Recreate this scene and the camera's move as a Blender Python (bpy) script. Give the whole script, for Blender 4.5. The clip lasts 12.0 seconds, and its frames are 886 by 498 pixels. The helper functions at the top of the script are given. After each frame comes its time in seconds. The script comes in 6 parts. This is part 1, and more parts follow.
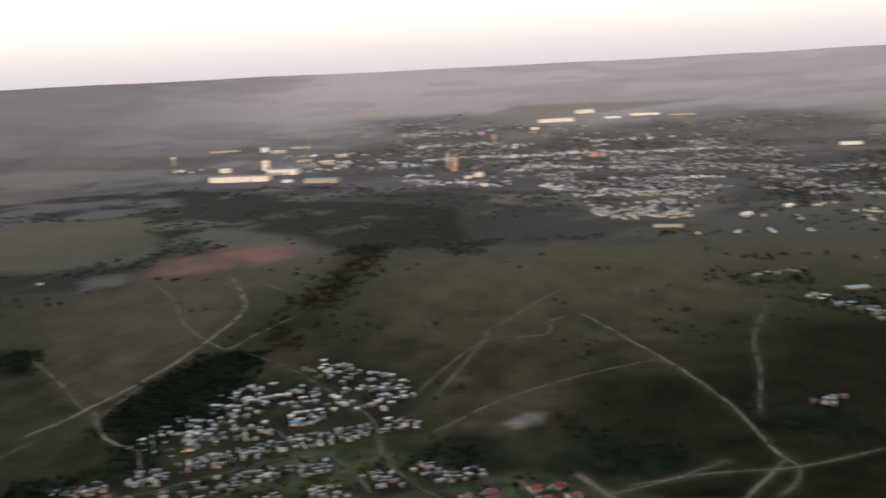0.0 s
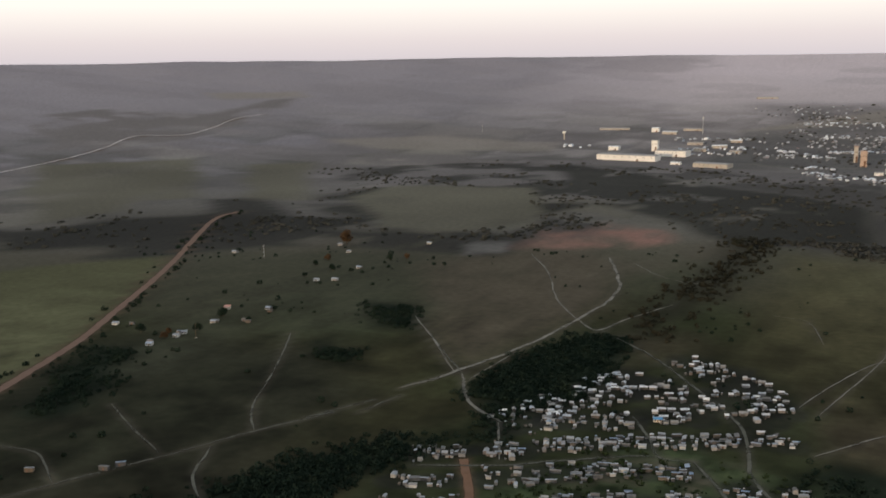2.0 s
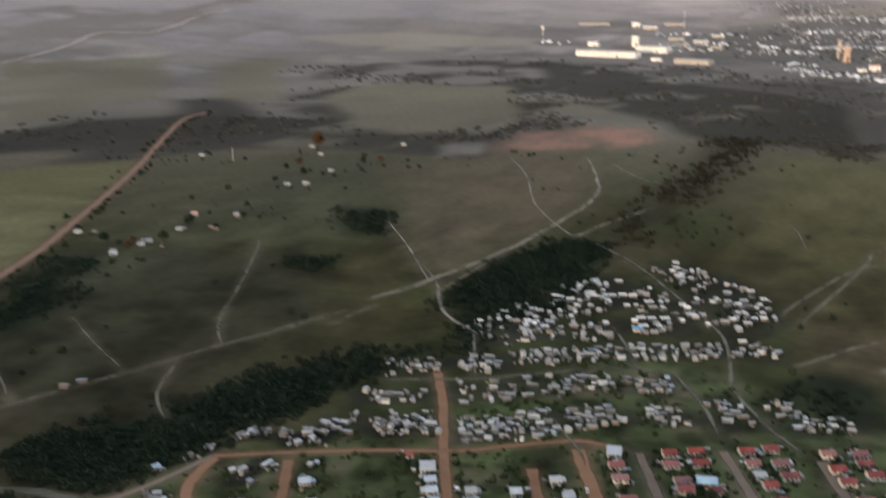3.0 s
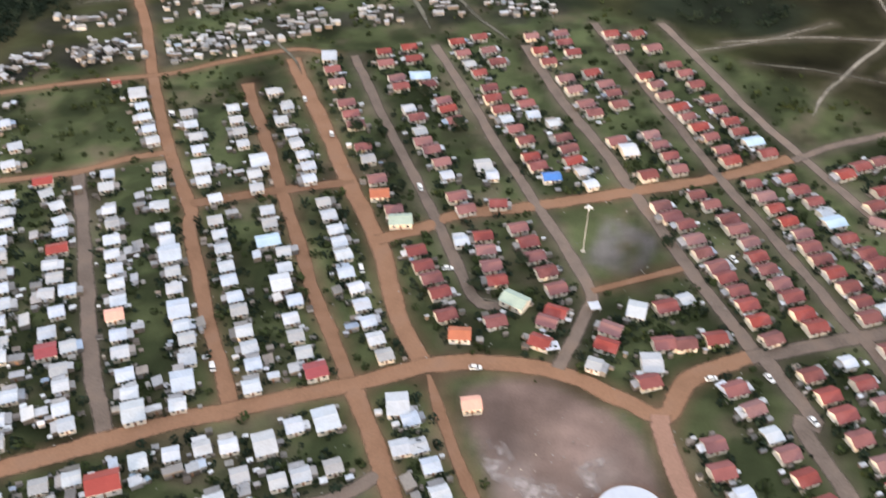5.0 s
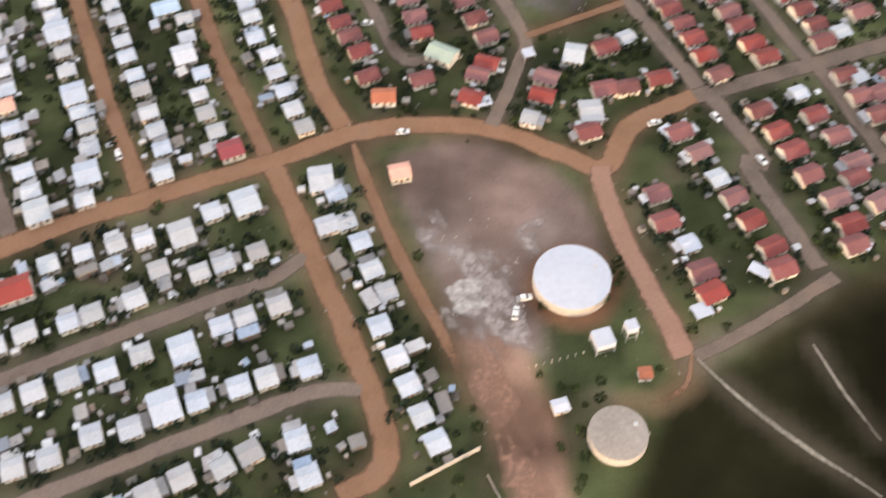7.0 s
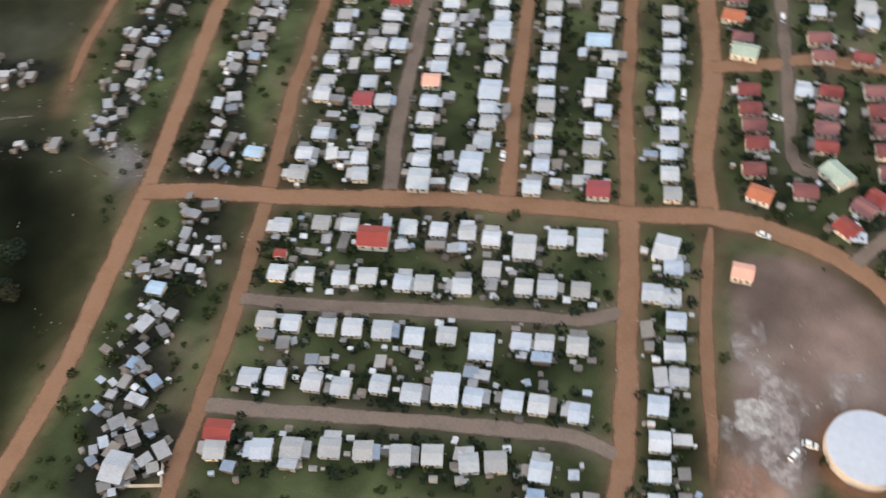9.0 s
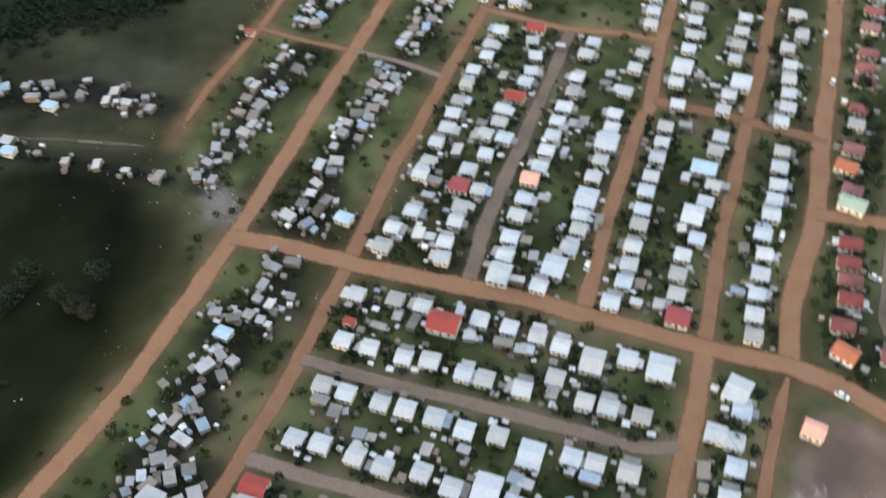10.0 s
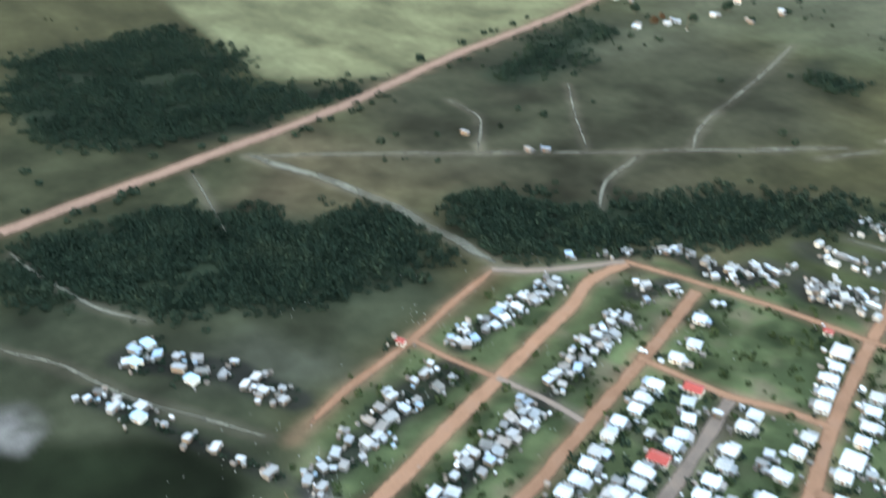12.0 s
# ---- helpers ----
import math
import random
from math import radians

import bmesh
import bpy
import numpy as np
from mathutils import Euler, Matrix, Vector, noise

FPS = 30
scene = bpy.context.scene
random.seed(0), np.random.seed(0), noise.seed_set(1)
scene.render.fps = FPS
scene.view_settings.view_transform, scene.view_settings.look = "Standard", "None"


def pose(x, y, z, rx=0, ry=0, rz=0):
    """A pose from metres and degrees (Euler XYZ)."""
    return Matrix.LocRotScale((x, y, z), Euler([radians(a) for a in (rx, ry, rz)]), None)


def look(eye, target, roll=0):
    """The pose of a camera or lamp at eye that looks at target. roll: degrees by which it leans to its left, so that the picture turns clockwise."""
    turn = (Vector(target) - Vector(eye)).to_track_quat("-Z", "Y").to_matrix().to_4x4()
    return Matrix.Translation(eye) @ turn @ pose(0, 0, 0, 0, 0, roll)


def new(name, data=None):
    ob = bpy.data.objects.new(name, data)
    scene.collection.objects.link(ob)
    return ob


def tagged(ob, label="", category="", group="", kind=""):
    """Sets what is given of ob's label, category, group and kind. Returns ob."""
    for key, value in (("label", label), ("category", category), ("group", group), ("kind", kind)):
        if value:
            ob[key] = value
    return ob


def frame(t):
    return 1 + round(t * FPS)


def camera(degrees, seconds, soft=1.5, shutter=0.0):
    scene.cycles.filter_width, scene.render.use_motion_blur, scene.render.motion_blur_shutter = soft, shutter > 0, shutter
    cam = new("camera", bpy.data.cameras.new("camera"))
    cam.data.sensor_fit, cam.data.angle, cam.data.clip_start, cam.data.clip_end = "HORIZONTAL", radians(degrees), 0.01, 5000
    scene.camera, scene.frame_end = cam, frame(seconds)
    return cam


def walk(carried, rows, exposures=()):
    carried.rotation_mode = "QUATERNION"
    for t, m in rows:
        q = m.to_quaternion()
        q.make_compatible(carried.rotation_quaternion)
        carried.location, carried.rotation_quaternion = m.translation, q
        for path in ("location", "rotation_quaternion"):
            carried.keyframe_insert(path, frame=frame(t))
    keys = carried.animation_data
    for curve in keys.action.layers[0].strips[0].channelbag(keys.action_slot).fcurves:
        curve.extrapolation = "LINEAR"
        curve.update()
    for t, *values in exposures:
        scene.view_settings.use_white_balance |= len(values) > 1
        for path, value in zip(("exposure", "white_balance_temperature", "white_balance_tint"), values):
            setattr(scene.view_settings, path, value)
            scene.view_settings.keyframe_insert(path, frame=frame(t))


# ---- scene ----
import itertools

cam = camera(48.5, 12.0, soft=1.5, shutter=0.6)
PATH = [
    (0, pose(7.38, -13.73, 247.98, 79.699, 2.904, 0.661)),
    (0.5, pose(6.45, -6.34, 247.28, 80.174, 2.579, 8.547)),
    (1, pose(3.81, 1.36, 246.82, 80.468, 1.818, 15.569)),
    (1.5, pose(0.46, 8.63, 247.12, 80.220, 1.087, 20.599)),
    (2, pose(-0.64, 16.05, 246.28, 79.196, 0.780, 23.162)),
    (2.5, pose(-4.46, 30.00, 245.91, 77.071, 0.644, 23.857)),
    (3, pose(-9.44, 45.19, 245.29, 73.258, 0.857, 21.818)),
    (3.3, pose(-11.48, 50.94, 243.68, 69.829, 0.927, 18.908)),
    (3.5, pose(-12.53, 54.16, 242.98, 66.462, 1.193, 15.935)),
    (3.7, pose(-13.08, 56.90, 242.44, 63.360, 1.117, 13.433)),
    (5.3, pose(1.49, 57.41, 247.11, 48.805, -1.420, 4.504)),
    (5.5, pose(2.76, 61.65, 245.72, 48.291, -1.676, 3.451)),
    (6, pose(6.42, 70.96, 241.16, 45.853, -1.328, 0.388)),
    (6.5, pose(8.01, 74.64, 237.88, 40.771, -0.870, -0.881)),
    (7, pose(10.27, 79.45, 234.20, 35.088, 0.825, 0.977)),
    (7.5, pose(12.27, 79.62, 237.15, 33.108, 2.827, 6.336)),
    (7.7, pose(12.92, 79.97, 239.08, 32.767, 3.502, 9.386)),
    (9.3, pose(18.99, 84.06, 253.00, 38.172, 3.080, 35.766)),
    (9.5, pose(18.67, 84.83, 252.89, 39.054, 2.494, 37.919)),
    (10, pose(18.41, 86.66, 252.48, 42.229, 0.842, 42.865)),
    (10.5, pose(19.30, 89.69, 252.65, 46.664, -0.854, 47.379)),
    (11, pose(18.29, 96.70, 251.83, 51.013, -2.074, 51.476)),
    (11.5, pose(14.68, 104.62, 249.69, 55.142, -2.190, 54.442)),
    (12, pose(12.70, 110.35, 246.76, 60.291, -1.051, 57.139)),
]
EXPOSURES = [(0.0, -0.9, 6500, 5), (1.0, -1.06, 6500, 6), (2.0, -1.02, 6500, 5), (2.5, -0.66, 6450, 6), (3.0, -0.31, 6600, 7), (3.3, 0.0, 6600, 7), (3.5, 0.96, 6500, 8), (5.3, 0.66, 7000, 13), (5.6, 0.82, 7000, 13), (6.0, 1.1, 7000, 12), (6.4, 0.82, 7250, 15), (7.0, 0.58, 7500, 15), (7.5, 0.45, 7500, 15), (9.5, 0.38, 6850, 7), (10.5, 0.72, 6450, 2), (12.0, 1.34, 5750, -4)]
walk(cam, PATH, EXPOSURES)

# ---- sky and sun: the last low sun behind the camera, a pale hazy sky all round ----
SUN_ELEV, SUN_HEAD = radians(3.2), Vector((0.22, 0.98, 0)).normalized()
world = bpy.data.worlds.new("sky")
scene.world = world
world.use_nodes = True
wn, wl = world.node_tree.nodes, world.node_tree.links
sky = wn.new("ShaderNodeTexSky")
sky.sky_type, sky.sun_disc = "NISHITA", False
sky.sun_elevation = SUN_ELEV
sky.sun_rotation = math.atan2(-SUN_HEAD.x, -SUN_HEAD.y)
sky.air_density, sky.dust_density, sky.ozone_density = 1.0, 1.0, 2.0
# evening haze: pink over the horizon, cream above it, paling to blue-grey overhead
towards = wn.new("ShaderNodeTexCoord")
height = wn.new("ShaderNodeSeparateXYZ")
wl.new(towards.outputs["Generated"], height.inputs[0])
haze = wn.new("ShaderNodeValToRGB")
for k, (at, colour) in enumerate(((0.0, (12.0, 10.6, 11.4)), (0.022, (14.0, 12.2, 12.5)), (0.055, (18.2, 16.4, 15.6)), (0.09, (20.0, 18.5, 16.8)), (0.15, (20.0, 19.0, 17.3)), (0.33, (8.6, 9.0, 9.6)), (1.0, (5.4, 6.2, 7.4)))):
    stop = haze.color_ramp.elements[k] if k < 2 else haze.color_ramp.elements.new(at)
    stop.position, stop.color = at, (*colour, 1)
wl.new(height.outputs["Z"], haze.inputs[0])
both = wn.new("ShaderNodeMix")
both.data_type = "RGBA"
both.inputs["Factor"].default_value = 0.8
wl.new(sky.outputs[0], both.inputs["A"])
wl.new(haze.outputs[0], both.inputs["B"])
wl.new(both.outputs["Result"], wn["Background"].inputs[0])
wn["Background"].inputs[1].default_value = 0.15
sun_data = bpy.data.lights.new("sun", "SUN")
sun_data.energy, sun_data.angle, sun_data.color = 3.6, radians(0.8), (1.0, 0.75, 0.52)
sun = new("sun", sun_data)
sun.matrix_world = look((0, 0, 600), Vector((0, 0, 600)) + SUN_HEAD * math.cos(SUN_ELEV) - Vector((0, 0, math.sin(SUN_ELEV))))


# ---- materials ----
def material(name, colour, rough=0.8, metal=0.0, spread=0.25, tint=None, scale=0.6, bump=0.3, attribute="", per_object=0.0, ramp=None, gloss=0.2, worn_edge=False, broken=0.0):
    """A weathered surface: base colour, varied by coarse and fine noise and from object to object."""
    m = bpy.data.materials.new(name)
    m.use_nodes = True
    n, l = m.node_tree.nodes, m.node_tree.links
    bsdf = n["Principled BSDF"]
    bsdf.inputs["Roughness"].default_value, bsdf.inputs["Metallic"].default_value = rough, metal
    bsdf.inputs["Specular IOR Level"].default_value = gloss if rough < 0.9 else gloss * 0.2
    place = n.new("ShaderNodeNewGeometry")
    coarse, fine = n.new("ShaderNodeTexNoise"), n.new("ShaderNodeTexNoise")
    coarse.inputs["Scale"].default_value, fine.inputs["Scale"].default_value = scale * 0.15, scale * 2.2
    coarse.inputs["Detail"].default_value, fine.inputs["Detail"].default_value = 5, 4
    for tex in (coarse, fine):
        l.new(place.outputs["Position"], tex.inputs["Vector"])
    add = n.new("ShaderNodeMath")
    add.operation = "ADD"
    l.new(coarse.outputs["Fac"], add.inputs[0])
    l.new(fine.outputs["Fac"], add.inputs[1])
    level = n.new("ShaderNodeMapRange")
    level.inputs["From Min"].default_value, level.inputs["From Max"].default_value = 0.7, 1.3
    level.inputs["To Min"].default_value, level.inputs["To Max"].default_value = 1 - spread, 1 + spread
    l.new(add.outputs[0], level.inputs["Value"])
    if attribute:
        source = n.new("ShaderNodeAttribute")
        source.attribute_name = attribute
        base = source.outputs["Color"]
    else:
        info = n.new("ShaderNodeObjectInfo")
        cr = n.new("ShaderNodeValToRGB")
        stops = ramp or [colour, tuple(c * (1 - per_object) for c in colour)]
        while len(cr.color_ramp.elements) < len(stops):
            cr.color_ramp.elements.new(0.5)
        for k, (e, c) in enumerate(zip(cr.color_ramp.elements, stops)):
            e.position, e.color = k / max(1, len(stops) - 1), (*c, 1)
        l.new(info.outputs["Random"], cr.inputs[0])
        base = cr.outputs[0]
    vary = n.new("ShaderNodeVectorMath")
    vary.operation = "SCALE"
    l.new(base, vary.inputs[0])
    l.new(level.outputs[0], vary.inputs["Scale"])
    end = vary.outputs[0]
    if tint:
        mix = n.new("ShaderNodeMix")
        mix.data_type = "RGBA"
        mix.inputs["B"].default_value = (*tint, 1)
        amount = n.new("ShaderNodeMapRange")
        amount.inputs["From Min"].default_value, amount.inputs["From Max"].default_value = 0.5, 0.75
        amount.inputs["To Max"].default_value = 0.6
        l.new(coarse.outputs["Fac"], amount.inputs["Value"])
        l.new(amount.outputs[0], mix.inputs["Factor"])
        l.new(end, mix.inputs["A"])
        end = mix.outputs["Result"]
    l.new(end, bsdf.inputs["Base Color"])
    if worn_edge:
        core = n.new("ShaderNodeAttribute")
        core.attribute_name = "core"
        ragged = n.new("ShaderNodeTexNoise")
        ragged.inputs["Scale"].default_value, ragged.inputs["Detail"].default_value = 0.55, 6
        l.new(place.outputs["Position"], ragged.inputs["Vector"])
        if broken:
            faint = n.new("ShaderNodeTexNoise")
            faint.inputs["Scale"].default_value, faint.inputs["Detail"].default_value = 0.035, 3
            l.new(place.outputs["Position"], faint.inputs["Vector"])
        sums = n.new("ShaderNodeMath")
        sums.operation = "MULTIPLY_ADD"
        sums.inputs[1].default_value = 2.2
        l.new(core.outputs["Fac"], sums.inputs[0])
        l.new(ragged.outputs["Fac"], sums.inputs[2])
        cut = n.new("ShaderNodeMapRange")
        cut.interpolation_type = "SMOOTHSTEP"
        cut.inputs["From Min"].default_value, cut.inputs["From Max"].default_value = 0.75, 1.75
        l.new(sums.outputs[0], cut.inputs["Value"])
        shown = cut.outputs[0]
        if broken:
            thin = n.new("ShaderNodeMapRange")
            thin.inputs["From Min"].default_value, thin.inputs["From Max"].default_value = 0.38, 0.6
            thin.inputs["To Min"].default_value, thin.inputs["To Max"].default_value = 1 - broken, 1.0
            l.new(faint.outputs["Fac"], thin.inputs["Value"])
            times = n.new("ShaderNodeMath")
            times.operation = "MULTIPLY"
            l.new(shown, times.inputs[0])
            l.new(thin.outputs[0], times.inputs[1])
            shown = times.outputs[0]
        l.new(shown, bsdf.inputs["Alpha"])
    if bump:
        b = n.new("ShaderNodeBump")
        b.inputs["Strength"].default_value, b.inputs["Distance"].default_value = bump, 0.15
        l.new(fine.outputs["Fac"], b.inputs["Height"])
        l.new(b.outputs["Normal"], bsdf.inputs["Normal"])
    return m


GROUND = material("veld", (0.09, 0.08, 0.05), 0.95, spread=0.2, scale=0.8, bump=0.2, attribute="cover")
DIRT = material("red_dirt", (0.276, 0.153, 0.097), 0.95, spread=0.18, tint=(0.22, 0.135, 0.097), scale=0.7, per_object=0.25, worn_edge=True)
GRAVEL = material("grey_gravel", (0.215, 0.165, 0.138), 0.95, spread=0.25, tint=(0.20, 0.138, 0.106), scale=0.7, per_object=0.25, worn_edge=True)
FARM_ROAD = material("tan_dirt", (0.235, 0.148, 0.112), 0.95, spread=0.2, tint=(0.20, 0.13, 0.098), scale=0.4, worn_edge=True)
SOIL = material("trodden_soil", (0.32, 0.185, 0.138), 0.95, spread=0.15, tint=(0.27, 0.165, 0.13), scale=0.5, worn_edge=True)
CHALK = material("ash_and_rubble", (0.36, 0.31, 0.30), 0.95, spread=0.28, scale=0.6, worn_edge=True)
ASH_WHITE = material("white_ash", (0.50, 0.46, 0.44), 0.95, spread=0.25, scale=0.8, worn_edge=True)
TRACK = material("pale_footpath", (0.28, 0.25, 0.208), 0.95, spread=0.5, scale=0.5, tint=(0.12, 0.11, 0.075), worn_edge=True, broken=0.5)
TRAIL = material("faint_trail", (0.15, 0.14, 0.112), 0.95, spread=0.4, scale=0.5, tint=(0.085, 0.083, 0.058), worn_edge=True, broken=0.6)
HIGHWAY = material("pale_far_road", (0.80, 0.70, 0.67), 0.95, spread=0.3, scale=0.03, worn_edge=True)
WALL = material("painted_plaster", (0.7, 0.64, 0.55), 0.9, spread=0.12, scale=1.2,
                ramp=[(0.70, 0.67, 0.62), (0.64, 0.55, 0.44), (0.56, 0.54, 0.52), (0.72, 0.64, 0.52), (0.50, 0.46, 0.42)])
# blue in this ramp stands in for sky mirrored by the roofs
ROOF_PALE = material("pale_fibre_cement", (0.6, 0.6, 0.6), 0.55, spread=0.2, scale=0.9, tint=(0.25, 0.245, 0.255),
                     gloss=0.3, ramp=[(0.42, 0.47, 0.565), (0.36, 0.395, 0.45), (0.52, 0.56, 0.635), (0.28, 0.285, 0.30), (0.45, 0.495, 0.55), (0.40, 0.465, 0.575), (0.49, 0.535, 0.605), (0.335, 0.335, 0.345), (0.46, 0.515, 0.615)])
ROOF_RED = material("red_roof_tile", (0.32, 0.08, 0.06), 0.8, spread=0.22, scale=1.2, tint=(0.20, 0.095, 0.098),
                    ramp=[(0.205, 0.046, 0.043), (0.145, 0.055, 0.055), (0.20, 0.098, 0.103), (0.235, 0.046, 0.040), (0.125, 0.052, 0.053), (0.225, 0.13, 0.135), (0.175, 0.050, 0.050), (0.15, 0.07, 0.074)])
ROOF_BRIGHT = material("bright_red_paint", (0.26, 0.052, 0.046), 0.55, spread=0.12, scale=1.0)
# orange roof colour with the low sun's glow on end houses put in
ROOF_ORANGE = material("sunlit_orange_paint", (0.37, 0.13, 0.078), 0.6, spread=0.2, scale=1.0)
ROOF_MAROON = material("maroon_paint", (0.26, 0.06, 0.07), 0.6, spread=0.2, scale=1.0)
ROOF_BLUE = material("blue_painted_sheet", (0.05, 0.16, 0.45), 0.5, spread=0.2, scale=1.0)
ROOF_SKY = material("faded_blue_sheet", (0.35, 0.48, 0.62), 0.5, spread=0.15, scale=1.0)
ROOF_AZURE = material("azure_sheet", (0.13, 0.34, 0.58), 0.5, spread=0.15, scale=1.0)
ROOF_GREEN = material("grey_green_sheet", (0.30, 0.38, 0.34), 0.6, spread=0.2, scale=1.0)
ROOF_PINK = material("faded_pink_sheet", (0.62, 0.34, 0.28), 0.6, spread=0.15, scale=1.0)
SHEET = material("mixed_corrugated_iron", (0.4, 0.4, 0.4), 0.55, spread=0.3, scale=1.2, tint=(0.17, 0.16, 0.155), gloss=0.2,
                 ramp=[(0.36, 0.375, 0.42), (0.12, 0.115, 0.11), (0.50, 0.52, 0.57), (0.28, 0.285, 0.305), (0.08, 0.073, 0.07), (0.40, 0.42, 0.46), (0.23, 0.19, 0.165), (0.45, 0.47, 0.52), (0.18, 0.175, 0.18), (0.27, 0.36, 0.50), (0.58, 0.59, 0.62), (0.15, 0.13, 0.115), (0.31, 0.31, 0.33)])
SHACK_WALL = material("patched_shack_wall", (0.4, 0.35, 0.3), 0.85, spread=0.3, scale=1.5,
                      ramp=[(0.17, 0.15, 0.135), (0.095, 0.078, 0.064), (0.26, 0.25, 0.245), (0.11, 0.105, 0.105), (0.19, 0.145, 0.105)])
HUT_ROOF = material("pale_hut_iron", (0.5, 0.5, 0.5), 0.5, spread=0.25, scale=1.2, gloss=0.3,
                    ramp=[(0.42, 0.44, 0.47), (0.14, 0.14, 0.145), (0.60, 0.61, 0.63), (0.09, 0.085, 0.08), (0.18, 0.175, 0.17), (0.34, 0.36, 0.39), (0.23, 0.215, 0.20), (0.50, 0.50, 0.51), (0.27, 0.35, 0.45)])
HUT_WALL = material("whitewashed_hut_wall", (0.5, 0.45, 0.4), 0.85, spread=0.25, scale=1.5,
                    ramp=[(0.52, 0.50, 0.47), (0.17, 0.145, 0.13), (0.38, 0.36, 0.33), (0.24, 0.21, 0.18), (0.60, 0.58, 0.56), (0.13, 0.11, 0.10)])
DARK = material("dark_opening", (0.04, 0.04, 0.045), 0.25, spread=0.1, bump=0)
DOOR = material("door_paint", (0.25, 0.14, 0.09), 0.7, spread=0.2, per_object=0.5)
CONCRETE = material("cast_concrete", (0.50, 0.44, 0.38), 0.9, spread=0.15, scale=0.5)
LID_WHITE = material("white_tank_roof", (0.50, 0.53, 0.61), 0.6, spread=0.07, scale=0.3)
SHED_WHITE = material("white_painted_sheet", (0.88, 0.88, 0.89), 0.5, spread=0.08, scale=0.1)
LID_GREY = material("weathered_slab", (0.33, 0.29, 0.26), 0.9, spread=0.2, scale=0.5)
STEEL = material("galvanised_steel", (0.55, 0.55, 0.55), 0.5, metal=0.6, spread=0.1)
CAR_PAINT = material("white_car_paint", (0.78, 0.78, 0.78), 0.3, spread=0.03, bump=0)
RUBBER = material("tyre_rubber", (0.03, 0.03, 0.03), 0.9, spread=0.1)
LEAF = material("scrub_leaves", (0.020, 0.031, 0.021), 0.9, spread=0.4, scale=0.25, bump=0, tint=(0.030, 0.036, 0.021))
LEAF_GULLY = material("gully_leaves", (0.040, 0.036, 0.024), 0.9, spread=0.5, scale=0.2, bump=0, tint=(0.022, 0.028, 0.015))
# far leaves greyer and paler than near scrub: haze put into the colour
LEAF_FAR = material("hazed_bushland_leaves", (0.070, 0.068, 0.058), 0.95, spread=0.25, scale=0.05, bump=0, tint=(0.12, 0.108, 0.09))
LEAF_LIGHT = material("bush_leaves", (0.035, 0.048, 0.02), 0.9, spread=0.4, scale=0.4, bump=0)
LEAF_RUST = material("rust_leaves", (0.085, 0.052, 0.028), 0.9, spread=0.4, scale=0.4, bump=0)
BARK = material("bark", (0.12, 0.09, 0.06), 0.95, spread=0.3)
# orange of the low sun on the towers is put into this brick
BRICK_ORANGE = material("sunlit_orange_brick", (0.52, 0.38, 0.30), 0.9, spread=0.15)
FACADE = material("cream_facade", (0.90, 0.85, 0.79), 0.9, spread=0.08, scale=0.2)
FACTORY_ROOF = material("factory_roof_sheet", (0.40, 0.37, 0.35), 0.7, spread=0.15, scale=0.2)
TOWN_MIX = material("town_roofs_and_walls", (0.5, 0.5, 0.5), 0.8, spread=0.2, scale=0.3, attribute="tone", bump=0)
LITTER = material("scattered_rubbish", (0.26, 0.25, 0.24), 0.8, spread=0.8, scale=2.0, bump=0)


# ---- numbers: noise, terrain ----
def lattice(ix, iy, seed):
    h = (ix.astype(np.int64) * 374761393 + iy.astype(np.int64) * 668265263 + seed * 1442695041) & 0xFFFFFFFF
    h = ((h ^ (h >> 13)) * 1274126177) & 0xFFFFFFFF
    return ((h ^ (h >> 16)) & 0xFFFF) / 65535.0


def rough_field(x, y, size, seed=0, octaves=3):
    """Value noise from 0 to 1 with features of that size in metres."""
    total, weight, amp = 0.0, 0.0, 1.0
    for k in range(octaves):
        u, v = np.asarray(x, float) / size, np.asarray(y, float) / size
        iu, iv = np.floor(u), np.floor(v)
        fu, fv = u - iu, v - iv
        fu, fv = fu * fu * (3 - 2 * fu), fv * fv * (3 - 2 * fv)
        a, b = lattice(iu, iv, seed + k), lattice(iu + 1, iv, seed + k)
        c, d = lattice(iu, iv + 1, seed + k), lattice(iu + 1, iv + 1, seed + k)
        total = total + amp * ((a * (1 - fu) + b * fu) * (1 - fv) + (c * (1 - fu) + d * fu) * fv)
        weight, amp, size = weight + amp, amp * 0.5, size * 0.5
    return total / weight


def terrain(x, y):
    """Level round the township, rising to a long ridge that makes the skyline."""
    x, y = np.asarray(x, float), np.asarray(y, float)
    s = np.clip((np.hypot(x, y) - 2350) / 2250, 0, 1)
    return 257 * s ** 1.5 + s * 16 * (rough_field(x, y, 900, 5) - 0.5) * 2 + s ** 3 * 2 * (rough_field(x, y, 170, 6) - 0.5)


def inside(x, y, ring):
    """Which points lie within a ring of corners."""
    hit = np.zeros(np.shape(x), bool)
    for (ax, ay), (bx, by) in zip(ring, ring[1:] + ring[:1]):
        cross = (ay > y) != (by > y)
        hit ^= cross & (x < (bx - ax) * (y - ay) / ((by - ay) or 1e-9) + ax)
    return hit


def near_line(x, y, line):
    """Distance to a polyline."""
    best = np.full(np.shape(x), 1e9)
    for (ax, ay), (bx, by) in zip(line, line[1:]):
        dx, dy = bx - ax, by - ay
        k = np.clip(((x - ax) * dx + (y - ay) * dy) / (dx * dx + dy * dy + 1e-9), 0, 1)
        best = np.minimum(best, np.hypot(x - ax - k * dx, y - ay - k * dy))
    return best


